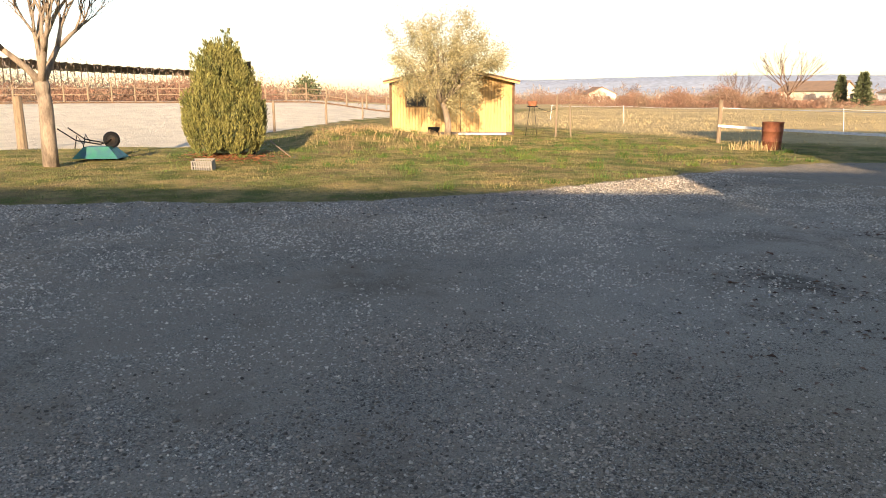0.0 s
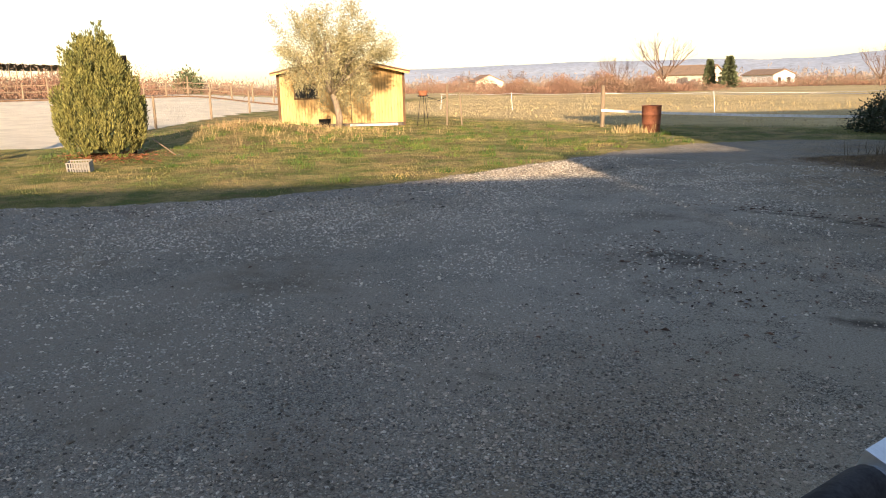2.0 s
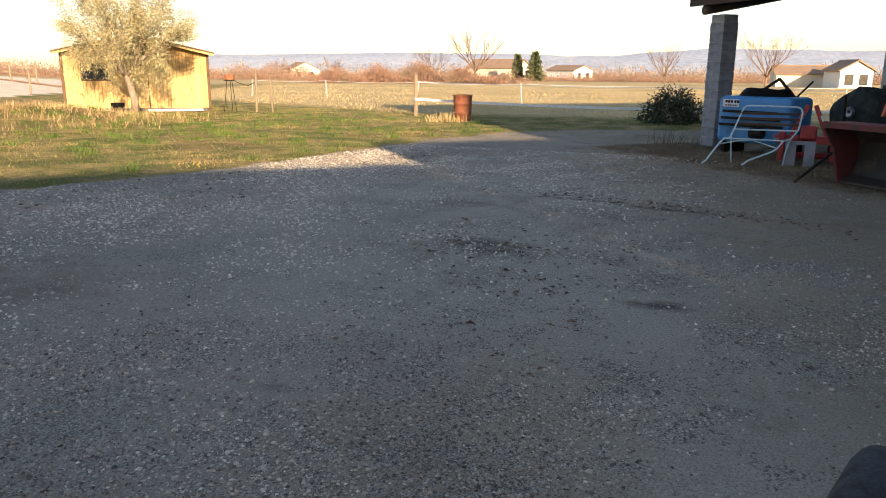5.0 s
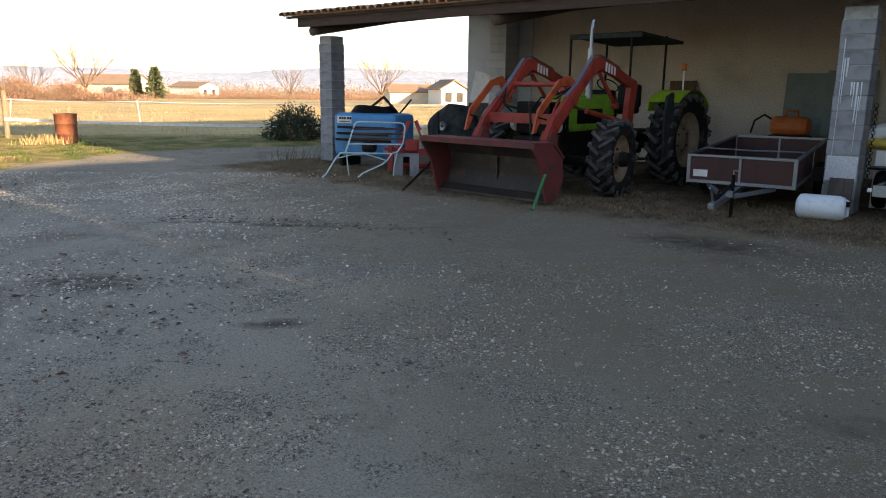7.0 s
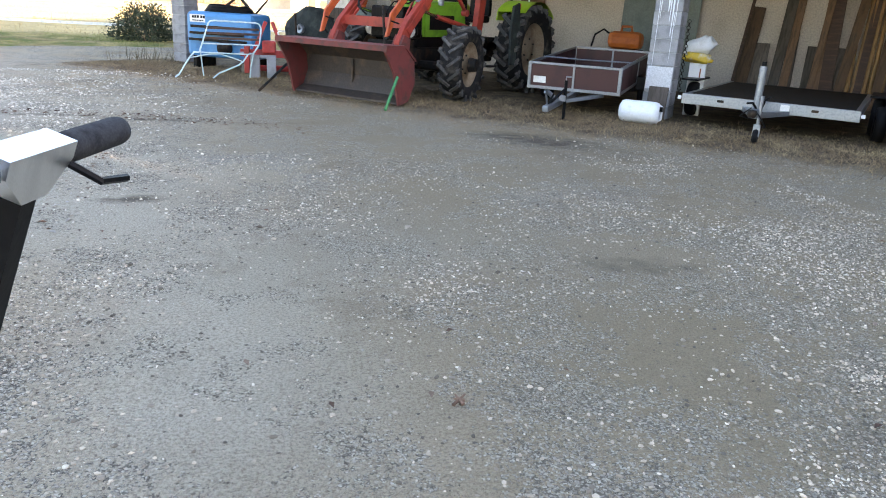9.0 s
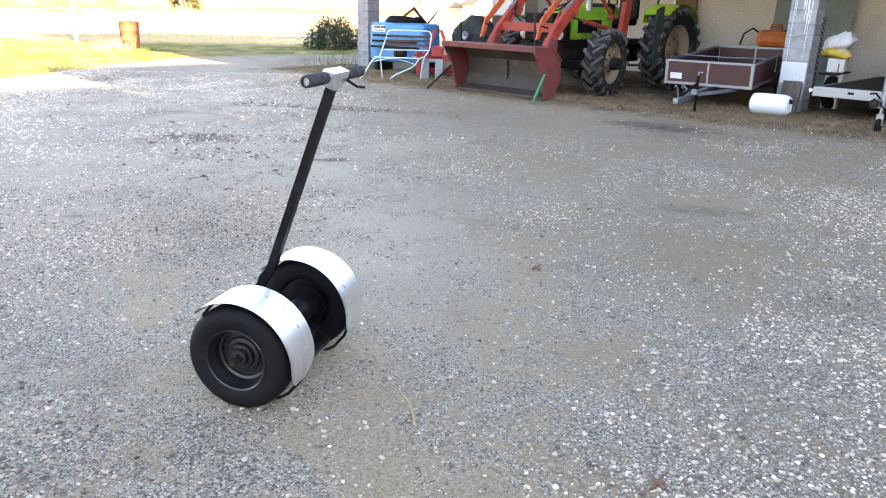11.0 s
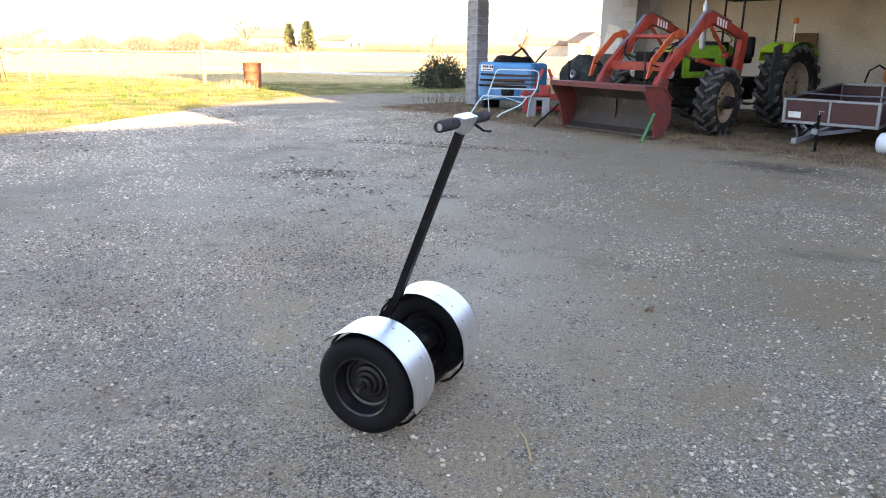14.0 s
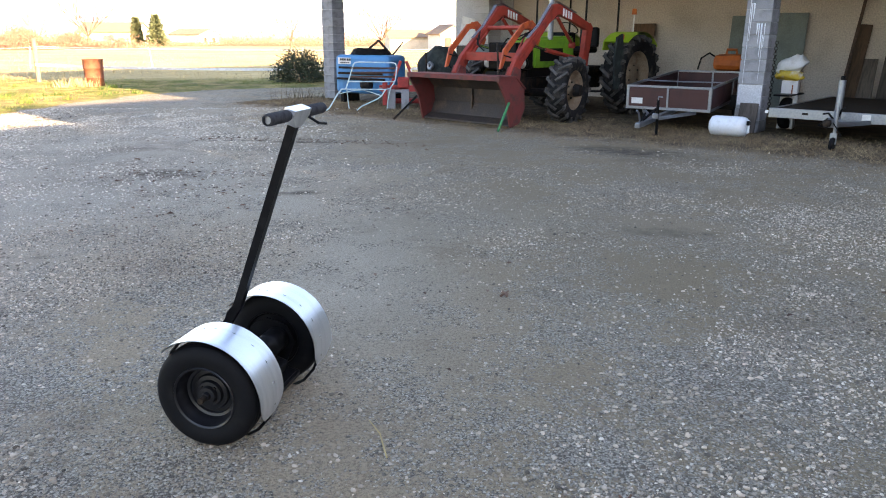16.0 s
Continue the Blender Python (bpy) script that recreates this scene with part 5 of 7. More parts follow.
# ---- the two-wheeled balancing scooter ----
seg_m = Matrix.Translation((-0.6, 1.07, 0.213)) @ Matrix.Rotation(radians(-16), 4, "Z") @ Matrix.Rotation(radians(20), 4, "Y")
sc = thing("balancing_scooter", "homemade black two-wheeled balancing scooter with bright aluminium mudguards on the gravel", "scooter", seg_m)
WY, WW, WR = 0.295, 0.115, 0.213     # wheel centre, tyre width, radius
for s in (-1, 1):
    wheel = new("wheel")
    wheel.parent = sc
    wheel.matrix_local = Matrix.Translation((0, s * WY, 0)) @ ALONG_Y
    h = WW / 2
    tyre = lathe([(0.118, -0.042), (0.128, -0.052), (0.165, -h), (0.19, -h * 0.95), (0.205, -h * 0.72), (0.2115, -h * 0.5), (0.2085, -h * 0.44), (0.2125, -h * 0.36), (0.2135, -h * 0.1), (0.2095, -h * 0.05), (0.2095, h * 0.05), (0.2135, h * 0.1), (0.2125, h * 0.36), (0.2085, h * 0.44), (0.2115, h * 0.5), (0.205, h * 0.72), (0.19, h * 0.95), (0.165, h), (0.128, 0.052), (0.118, 0.042)], 64)
    part("tyre", tyre, "rubber", wheel, "black treaded rubber tyre", smooth=True)
    rimb = bmesh.new()
    lathe([(0.13, 0.05), (0.126, 0.056), (0.119, 0.052), (0.115, 0.03), (0.109, 0.022), (0.104, -0.004), (0.094, -0.008), (0.09, -0.016), (0.074, -0.014), (0.069, -0.003), (0.054, 0.0), (0.049, 0.012), (0.036, 0.014), (0.032, 0.03), (0.018, 0.032), (0.015, 0.046), (0.001, 0.047)], 48, Matrix.Scale(s, 4, (0, 0, 1)), rimb)
    lathe([(0.001, -0.03), (0.117, -0.03), (0.128, -0.055)], 48, Matrix.Scale(s, 4, (0, 0, 1)), rimb)
    rim_ob = part("rim", rimb, "rim_gloss", wheel, "glossy black pressed-steel rim", smooth=True)
    rim_ob.data.set_sharp_from_angle(angle=radians(28))
    for k in range(4):
        a = k * math.pi / 2 + 0.4
        part("wheel_nut", lathe([(0.001, 0), (0.007, 0), (0.007, 0.012), (0.001, 0.012)], 6), "black_iron", wheel, m=Matrix.Translation((0.036 * math.cos(a), 0.036 * math.sin(a), s * 0.006 - (0.012 if s < 0 else 0))))
    # mudguard: a bent sheet that narrows to rounded ends
    bm = bmesh.new()
    R0, n0 = 0.238, 40
    inner, outer = (0.012 if s > 0 else -0.012), 0.0
    for rad in (R0, R0 + 0.0025):
        prev = None
        for k in range(n0 + 1):
            t = k / n0
            ang = radians(158 - 160 * t)
            end = min(t, 1 - t) * n0
            w = 0.098 * (1 - 0.55 * max(0, 1 - end / 5) ** 2) if (t > 0.5) else 0.098 * (1 - 0.3 * max(0, 1 - end / 3) ** 2)
            cy0 = s * (WY - 0.036)
            lift = 1.0 + 0.06 * max(0, t - 0.75)
            y0, y1 = cy0 - w, cy0 + w
            if s > 0:
                y1 = cy0 + (0.098 if t < 0.75 else w)
                y0 = cy0 - w
            row = [bm.verts.new((rad * lift * math.cos(ang), y, rad * lift * math.sin(ang))) for y in (y0, (y0 + y1) / 2, y1)]
            if prev:
                for j in range(2):
                    bm.faces.new((prev[j], prev[j + 1], row[j + 1], row[j]))
            prev = row
    guard = part("mudguard", bm, "alu", sc, "bright bent aluminium mudguard", smooth=True)
    for a in (30, 8, 120):
        part("rivet", lathe([(0.001, 0.003), (0.004, 0.002), (0.005, 0.0)], 8), "chrome", guard, m=Matrix.Translation((0.2415 * math.cos(radians(a)), s * (WY - 0.06), 0.2415 * math.sin(radians(a)))) @ Matrix.Rotation(radians(90 - a), 4, "Y"))
    # mudguard stay and drive motor
    part("stay", tube([(0.235 * math.cos(radians(a)), s * 0.225, 0.235 * math.sin(radians(a))) for a in range(-50, 231, 20)], 0.007, 6), "black", sc, "black bent mudguard stay")
    motor = part("motor", lathe([(0.001, 0), (0.05, 0), (0.055, 0.006), (0.055, 0.1), (0.048, 0.11), (0.03, 0.112), (0.028, 0.13), (0.001, 0.13)], 28, ALONG_Y), "black", sc, "black electric drive motor", smooth=True, m=Matrix.Translation((0.03, s * 0.215, 0.035)) @ (Matrix.Rotation(math.pi, 4, "X") if s > 0 else Matrix()))
    part("gear_plate", prism([(-0.1, -0.09), (0.1, -0.09), (0.11, 0.05), (0.04, 0.11), (-0.05, 0.1), (-0.11, 0.03)], s * 0.222, s * 0.23), "black", sc)
    part("axle_end", bar((0, s * 0.33, 0), (0, s * 0.375, 0), 0.012, seg=10), "black_iron", sc)
part("axle", bar((0, -0.26, 0), (0, 0.26, 0), 0.02, seg=12), "black_iron", sc)
part("footplate", box((0.03, 0, -0.075), (0.27, 0.4, 0.018), bevel=0.004), "black", sc, "worn black footplate")
for x in (-0.16, 0.16):
    part("frame_bar", box((x, 0, -0.09), (0.035, 0.44, 0.035), bevel=0.004), "black", sc, "black square frame tube")
part("battery_box", box((0.03, 0, -0.035), (0.2, 0.3, 0.06), bevel=0.01), "black", sc)
foot, knee, top = Vector((-0.185, 0.0, -0.1)), Vector((-0.105, 0.0, 0.23)), Vector((-0.09, 0.0, 1.07))
for p, q, nm in ((foot, knee, "lower_stem"), (knee, top, "upper_stem")):
    part(nm, bar(p, q + (q - p).normalized() * 0.008, 0.0235, square=True), "black", sc, "black square steel tube")
hb = part("handlebar", bar((-0.09, -0.24, 1.085), (-0.09, 0.24, 1.085), 0.016, seg=14), "galv", sc)
for s in (-1, 1):
    part("grip", lathe([(0.015, 0.085), (0.021, 0.087), (0.0225, 0.1), (0.0225, 0.235), (0.021, 0.248), (0.014, 0.25)], 20, Matrix.Scale(s, 4, (0, 0, 1))), "foam", hb, "dark grey foam grip", smooth=True, m=Matrix.Translation((-0.09, 0, 1.085)) @ ALONG_Y)
part("handle_plate", prism([(-0.075, 0.02), (0.075, 0.02), (0.075, -0.005), (0.028, -0.05), (-0.028, -0.05), (-0.075, -0.005)], -0.022, 0.022, m=Matrix.Rotation(radians(90), 4, "Z")), "alu", sc, "folded aluminium plate over the handlebar", m=Matrix.Translation((-0.09, 0, 1.088)))
part("brake_lever", tube([(-0.075, 0.07, 1.075), (-0.03, 0.09, 1.06), (-0.02, 0.15, 1.055)], 0.006, 6), "black", sc, "short black lever")

# ---- tractor with front loader ----
TR = BARN @ pose(6.52, -0.9, 0, 0, 0, -4)       # front axle on the ground; x to its left side, y to its rear
tr = thing("tractor", "green farm tractor with a red front loader parked in the barn", "tractor", TR)


def farm_wheel(x, y, r, w, lugs, label, turn=0.0):
    s = 1 if x > 0 else -1
    wheel = new("wheel")
    wheel.parent = tr
    wheel["label"] = label
    wheel.matrix_local = Matrix.Translation((x, y, r)) @ Matrix.Rotation(radians(turn), 4, "Z") @ ALONG_X
    h, rr = w / 2, r * 0.6
    part("tyre", lathe([(rr, -h * 0.7), (rr * 1.08, -h * 0.9), (r * 0.82, -h), (r * 0.92, -h * 0.92), (r * 0.955, -h * 0.6), (r * 0.96, 0), (r * 0.955, h * 0.6), (r * 0.92, h * 0.92), (r * 0.82, h), (rr * 1.08, h * 0.9), (rr, h * 0.7)], 48), "farm_tyre", wheel, smooth=True)
    lug = bmesh.new()
    for k in range(lugs):
        for side in (-1, 1):
            a = 2 * math.pi * (k + 0.5 * (side > 0)) / lugs
            m = Matrix.Rotation(a, 4, "Z") @ Matrix.Translation((r * 0.955, 0, side * h * 0.5)) @ Matrix.Rotation(radians(side * 38), 4, "X")
            box((0, 0, 0), (r * 0.11, r * 0.075, w * 0.66), m, lug)
            m = Matrix.Rotation(a + side * 0.01, 4, "Z") @ Matrix.Translation((r * 0.9, -r * 0.16, side * h * 0.93)) @ Matrix.Rotation(radians(side * 10), 4, "X")
            box((0, 0, 0), (r * 0.14, r * 0.06, w * 0.13), m, lug)
    ob = part("tread", lug, "lug", wheel, "chevron tread lugs with dried mud")
    ob["kind"] = "stuff"
    part("rim", lathe([(rr * 1.03, s * h * 0.72), (rr * 0.95, s * h * 0.7), (rr * 0.9, s * h * 0.2), (rr * 0.55, s * h * 0.05), (rr * 0.5, s * h * 0.25), (rr * 0.28, s * h * 0.3), (0.001, s * h * 0.32)], 32), "rim", wheel, "dull beige steel rim", smooth=True)
    part("rim_back", lathe([(rr * 1.02, -s * h * 0.7), (rr * 0.5, -s * h * 0.1), (0.001, -s * h * 0.1)], 24), "rim", wheel)
    for k in range(6):
        a = k * math.pi / 3
        part("wheel_nut", lathe([(0.001, 0.02), (0.016, 0.02), (0.016, 0), (0.001, 0)], 6), "black_iron", wheel, m=Matrix.Translation((rr * 0.4 * math.cos(a), rr * 0.4 * math.sin(a), s * h * 0.3 - (0.02 if s < 0 else 0))))


for s in (-1, 1):
    farm_wheel(s * 1.05, 0.0, 0.6, 0.36, 17, "front tractor tyre with chevron tread", 9)
    farm_wheel(s * 0.97, 2.35, 0.8, 0.46, 19, "tall rear tractor tyre with chevron tread")
part("front_axle", bar((-0.8, 0, 0.52), (0.8, 0, 0.52), 0.085, seg=10), "black_iron", tr)
part("rear_axle", bar((-0.75, 2.35, 0.74), (0.75, 2.35, 0.74), 0.14, seg=12), "black_iron", tr)
part("chassis", box((0, 1.0, 0.72), (0.42, 2.9, 0.42), bevel=0.03), "black_iron", tr)
part("engine", box((0, 0.55, 0.98), (0.5, 1.5, 0.36), bevel=0.03), "black", tr)
hood = prism([(-0.08, 0.98), (-0.1, 1.25), (-0.08, 1.47), (0.1, 1.54), (1.2, 1.58), (1.25, 1.2), (1.2, 1.02), (0.4, 0.98)], -0.31, 0.31, m=Matrix.Rotation(radians(90), 4, "Z"))
bmesh.ops.bevel(hood, geom=hood.edges[:], offset=0.04, segments=2, affect="EDGES")
bmesh.ops.transform(hood, matrix=Matrix.Scale(-1, 4, (1, 0, 0)), verts=hood.verts)
bmesh.ops.recalc_face_normals(hood, faces=hood.faces)
part("hood", hood, "green", tr, "lime green engine hood")
for s in (-1, 1):
    part("side_grille", box((s * 0.312, 0.45, 1.22), (0.012, 0.75, 0.24), bevel=0.004), "black", tr)
    lamp = part("headlight", lathe([(0.001, -0.03), (0.09, -0.03), (0.1, 0.0), (0.092, 0.02), (0.001, 0.035)], 20, Matrix.Rotation(radians(90), 4, "X")), "lamp_glass", tr, "round glass headlight", smooth=True, m=Matrix.Translation((s * 0.42, -0.6, 1.08)))
    part("bezel", lathe([(0.1, -0.05), (0.115, -0.02), (0.115, 0.02), (0.1, 0.025)], 20, Matrix.Rotation(radians(90), 4, "X")), "black", lamp)
    # rear mudguards
    bm = bmesh.new()
    for rad in (0.88, 0.905):
        prev = None
        for k in range(15):
            a = radians(52 + 85 * k / 14)
            row = [bm.verts.new((s * xx, 2.35 - rad * math.cos(a), 0.76 + rad * math.sin(a))) for xx in (0.62, 0.9, 1.2)]
            if prev:
                for j in range(2):
                    bm.faces.new((prev[j], prev[j + 1], row[j + 1], row[j]))
            prev = row
    part("mudguard", bm, "lime", tr, "bright lime green rear mudguard", smooth=True)
    part("mudguard_side", prism([(1.8, 1.3), (1.84, 1.46), (2.05, 1.58), (2.35, 1.63), (2.75, 1.52), (2.85, 1.3)], s * 0.6, s * 0.625, m=Matrix(((0, 1, 0, 0), (1, 0, 0, 0), (0, 0, 1, 0), (0, 0, 0, 1)))), "lime", tr)
    part("indicator_lamp", box((s * 1.1, 1.72, 1.56), (0.07, 0.07, 0.1), bevel=0.012), "orange", tr, "orange indicator lamp")
part("hood_nose", box((0, -0.36, 1.2), (0.58, 0.56, 0.5), bevel=0.06), "black", tr, "black louvred nose of the hood")
for k in range(5):
    part("louvre", box((0, -0.36, 1.04 + 0.075 * k), (0.6, 0.44, 0.012), bevel=0.003), "black_iron", tr)
part("grille", box((0, -0.63, 1.12), (0.5, 0.03, 0.34), bevel=0.01), "black", tr)
part("front_weight", box((0, -0.72, 0.78), (0.6, 0.22, 0.28), bevel=0.03), "black_iron", tr)
part("dashboard", box((0, 1.25, 1.5), (0.5, 0.24, 0.3), bevel=0.05), "black", tr)
wheel = part("steering_wheel", lathe([(0.19, 0), (0.205, 0.012), (0.19, 0.024), (0.178, 0.012)], 24, closed=True), "black", tr, smooth=True, m=Matrix.Translation((0, 1.45, 1.72)) @ Matrix.Rotation(radians(-35), 4, "X"))
part("seat", box((0, 2.0, 1.3), (0.48, 0.46, 0.14), bevel=0.05), "black", tr, "black tractor seat")
part("seat_back", box((0, 2.24, 1.55), (0.46, 0.12, 0.42), bevel=0.05), "black", tr)
part("platform", box((0, 1.7, 0.95), (1.1, 0.9, 0.06)), "black_iron", tr)
part("step", box((0.72, 1.35, 0.5), (0.3, 0.26, 0.03)), "black_iron", tr)
ex = part("exhaust", bar((0.3, 0.4, 1.5), (0.3, 0.4, 2.3), 0.055, 0.05, 14), "galv", tr, "upright grey exhaust stack", smooth=False)
part("tailpipe", tube([(0.3, 0.4, 2.28), (0.3, 0.4, 2.6), (0.3, 0.43, 2.74)], 0.028, 10), "galv", ex)
roof_c = bmesh.new()
box((0, 0, 0), (1.36, 1.5, 0.05), None, roof_c)
for v in roof_c.verts:
    if abs(v.co.x) > 0.5:
        v.co.z -= 0.04
part("canopy", roof_c, "canvas", tr, "dark canvas sun canopy", m=Matrix.Translation((0.17, 1.75, 2.56)) @ Matrix.Rotation(radians(-3), 4, "X"))
part("canopy_edge", box((0.17, 1.0, 2.53), (1.38, 0.04, 0.07), bevel=0.01), "canvas", tr)
for x, y in ((-0.6, 1.15), (0.6, 1.15), (-0.6, 2.35), (0.6, 2.35)):
    part("canopy_post", bar((x, y, 1.3), (x, y, 2.6), 0.022, seg=8), "black", tr)
bc = part("beacon", lathe([(0.001, 0.12), (0.045, 0.11), (0.05, 0.02), (0.055, 0.0), (0.001, 0.0)], 14), "orange", tr, "orange warning beacon", smooth=True, m=Matrix.Translation((1.0, 2.3, 2.0)))
part("beacon_pole", bar((0, 0, -0.42), (0, 0, 0), 0.014, seg=6), "white", bc)

# loader
m = Matrix(((0, 1, 0, 0), (1, 0, 0, 0), (0, 0, 1, 0), (0, 0, 0, 1)))
for s in (-1, 1):
    x = s * 0.66
    part("loader_tower", prism([(0.92, 0.75), (1.12, 0.75), (1.14, 1.1), (1.24, 1.74), (1.16, 1.82), (1.04, 1.76), (0.96, 1.2)], x - 0.05, x + 0.05, m=m), "loader", tr, "red loader tower")
    arm = prism([(1.0, 1.69), (1.22, 1.7), (1.22, 1.79), (0.5, 2.03), (0.08, 2.15), (-0.1, 2.12), (-0.48, 1.74), (-0.8, 1.5), (-1.14, 1.2), (-1.32, 0.92), (-1.28, 0.8), (-1.16, 0.82), (-0.94, 1.1), (-0.52, 1.48), (-0.24, 1.76), (0.08, 1.96), (0.55, 1.84)], x - 0.045, x + 0.045, m=m)
    bmesh.ops.bevel(arm, geom=arm.edges[:], offset=0.008, segments=1, affect="EDGES")
    part("loader_arm", arm, "loader", tr, "bent red loader arm, faded in patches")
    part("arm_rib", prism([(-0.3, 1.86), (-0.8, 1.42), (-1.12, 1.12), (-1.06, 1.06), (-0.72, 1.36), (-0.26, 1.76)], x + 0.046, x + 0.062, m=m), "loader", tr)
    for k in range(4):
        y = 0.2 + 0.085 * k
        part("decal", prism([(y, 2.1 - 0.26 * (y - 0.1)), (y + 0.05, 2.1 - 0.26 * (y - 0.05)), (y + 0.05, 1.95 - 0.2 * (y - 0.05)), (y, 1.95 - 0.2 * (y - 0.1))], x + 0.046, x + 0.05, m=m), "white", tr, "white slanting decal stripe")
    # levers wear the sunlit orange copy of the loader's red
    link = part("tilt_lever", prism([(-1.45, 1.0), (-1.34, 1.34), (-0.84, 1.78), (-0.62, 1.82), (-0.48, 1.72), (-0.62, 1.7), (-0.78, 1.69), (-1.24, 1.28), (-1.37, 1.02)], x - 0.12, x - 0.085, m=m), "lever", tr, "red tilt lever, coloured orange as in low sun")
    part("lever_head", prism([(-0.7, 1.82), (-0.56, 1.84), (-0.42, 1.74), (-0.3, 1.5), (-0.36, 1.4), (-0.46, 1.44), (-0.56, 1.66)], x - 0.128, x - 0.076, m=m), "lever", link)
    part("lift_cylinder", bar((x - 0.02, 0.98, 1.12), (x - 0.02, -0.2, 1.32), 0.042, seg=10), "loader", tr)
    part("lift_rod", bar((x - 0.02, -0.2, 1.32), (x - 0.02, -0.72, 1.42), 0.022, seg=10), "chrome", tr)
    part("tilt_cylinder", bar((x - 0.1, 0.3, 1.95), (x - 0.1, -0.5, 1.7), 0.03, seg=10), "black", tr)
    part("brace", bar((x, 0.1, 1.9), (x, 0.62, 1.42), 0.032, seg=8), "loader", tr, "slanting red brace")
    part("brace_end", bar((x - 0.05, 0.62, 1.4), (x + 0.05, 0.62, 1.4), 0.055, seg=12), "loader", tr)
    part("hose_bracket", bar((x * 0.8, -0.95, 1.24), (x * 0.72, -0.6, 1.62), 0.02, square=True), "loader", tr)
    for k in range(3):
        px_ = x - 0.03 + 0.026 * k
        part("oil_pipe", tube([(px_, 0.7, 2.0), (px_, 0.08, 2.18), (px_, -0.12, 2.15), (px_, -0.5, 1.75), (px_, -0.8, 1.53)], 0.008, 6), "galv", tr)
    for k in range(2):
        part("hose", tube([(x - 0.05, -0.5, 1.72 - 0.05 * k), (x * 0.75, -0.8, 1.5 + 0.07 * k), (x * 0.55, -1.0, 1.52 - 0.1 * k), (x * 0.4, -1.05, 1.38), (x * 0.3, -0.98, 1.3)], 0.013, 6), "rubber", tr)
    part("hose", tube([(x - 0.04, -1.2, 1.2), (x - 0.1, -1.36, 1.24), (x - 0.13, -1.4, 1.1), (x - 0.08, -1.3, 0.98)], 0.014, 6), "rubber", tr)
    part("subframe", box((s * 0.42, 1.02, 0.95), (0.4, 0.22, 0.16), bevel=0.015), "loader", tr)
    part("skirt", prism([(1.42, 1.56), (1.62, 1.62), (1.72, 1.0), (1.6, 0.55), (1.42, 0.55), (1.36, 1.1)], s * 1.16 - 0.02, s * 1.16 + 0.02, m=m), "canvas", tr, "hanging black rubber mud skirt")
part("cross_tube", bar((-0.64, -0.96, 1.2), (0.64, -0.96, 1.2), 0.105, square=True), "loader", tr, "red square cross tube")
part("cross_tube", bar((-0.64, -0.4, 1.72), (0.64, -0.4, 1.72), 0.04, seg=10), "loader", tr)
part("front_cowl", box((0, -0.66, 1.2), (0.66, 0.1, 0.5), bevel=0.03), "black", tr, "dark front cowl")
part("drawbar", box((0, -0.86, 0.72), (0.9, 0.1, 0.14), bevel=0.012), "black_iron", tr)
part("hub", bar((1.2, 0, 0.6), (1.32, 0.02, 0.6), 0.12, 0.1, 14), "black_iron", tr)

# bucket: opens to the front
bk = part("bucket", prism([(-1.5, 0.02), (-1.46, 0.02), (-1.28, 0.09), (-1.15, 0.34), (-1.18, 0.64), (-1.4, 0.86), (-1.86, 0.88), (-1.86, 0.83), (-1.42, 0.81), (-1.23, 0.62), (-1.2, 0.36), (-1.31, 0.13), (-1.5, 0.05)], -1.1, 1.1, m=Matrix(((0, 1, 0, -0.2), (1, 0, 0, 0), (0, 0, 1, 0), (0, 0, 0, 1)))), "bucket_steel", tr, "worn steel loader bucket tipped forward, with dull red top")
m = Matrix(((0, 1, 0, -0.2), (1, 0, 0, 0), (0, 0, 1, 0), (0, 0, 0, 1)))
for x in (-1.1, 1.08):
    part("bucket_side", prism([(-1.52, 0.01), (-1.28, 0.07), (-1.13, 0.33), (-1.16, 0.66), (-1.39, 0.89), (-1.89, 0.91), (-1.88, 0.8), (-1.66, 0.5)], x - 0.008, x + 0.03, m=m), "bucket_red", bk, "dull red bucket side plate")
part("bucket_top", prism([(-1.89, 0.82), (-1.89, 0.9), (-1.42, 0.9), (-1.16, 0.7), (-1.13, 0.66), (-1.18, 0.67), (-1.41, 0.865), (-1.86, 0.885)], -1.13, 1.13, m=m), "bucket_red", bk, "dull red bucket top rail")
part("bucket_seam", box((-0.25, -1.235, 0.38), (0.03, 0.05, 0.46)), "bucket_steel", bk)
for s in (-1, 1):
    part("bucket_bracket", prism([(-1.35, 0.8), (-1.1, 0.72), (-1.06, 0.98), (-1.22, 1.04)], s * 0.66 - 0.09, s * 0.66 + 0.09, m=Matrix(((0, 1, 0, 0), (1, 0, 0, 0), (0, 0, 1, 0), (0, 0, 0, 1)))), "bucket_red", bk)
    part("lip_prop", bar((-0.2 + s * 1.14, -1.62, 0.45), (-0.2 + s * 1.3, -2.1, 0.02), 0.022, seg=6), "green_strap" if s > 0 else "black_iron", bk, "green strap hanging off the bucket" if s > 0 else "thin iron prop")
part("marker_rod", bar((0.55, -1.45, 0.85), (0.38, -1.3, 1.45), 0.02, seg=6), "black_iron", bk)


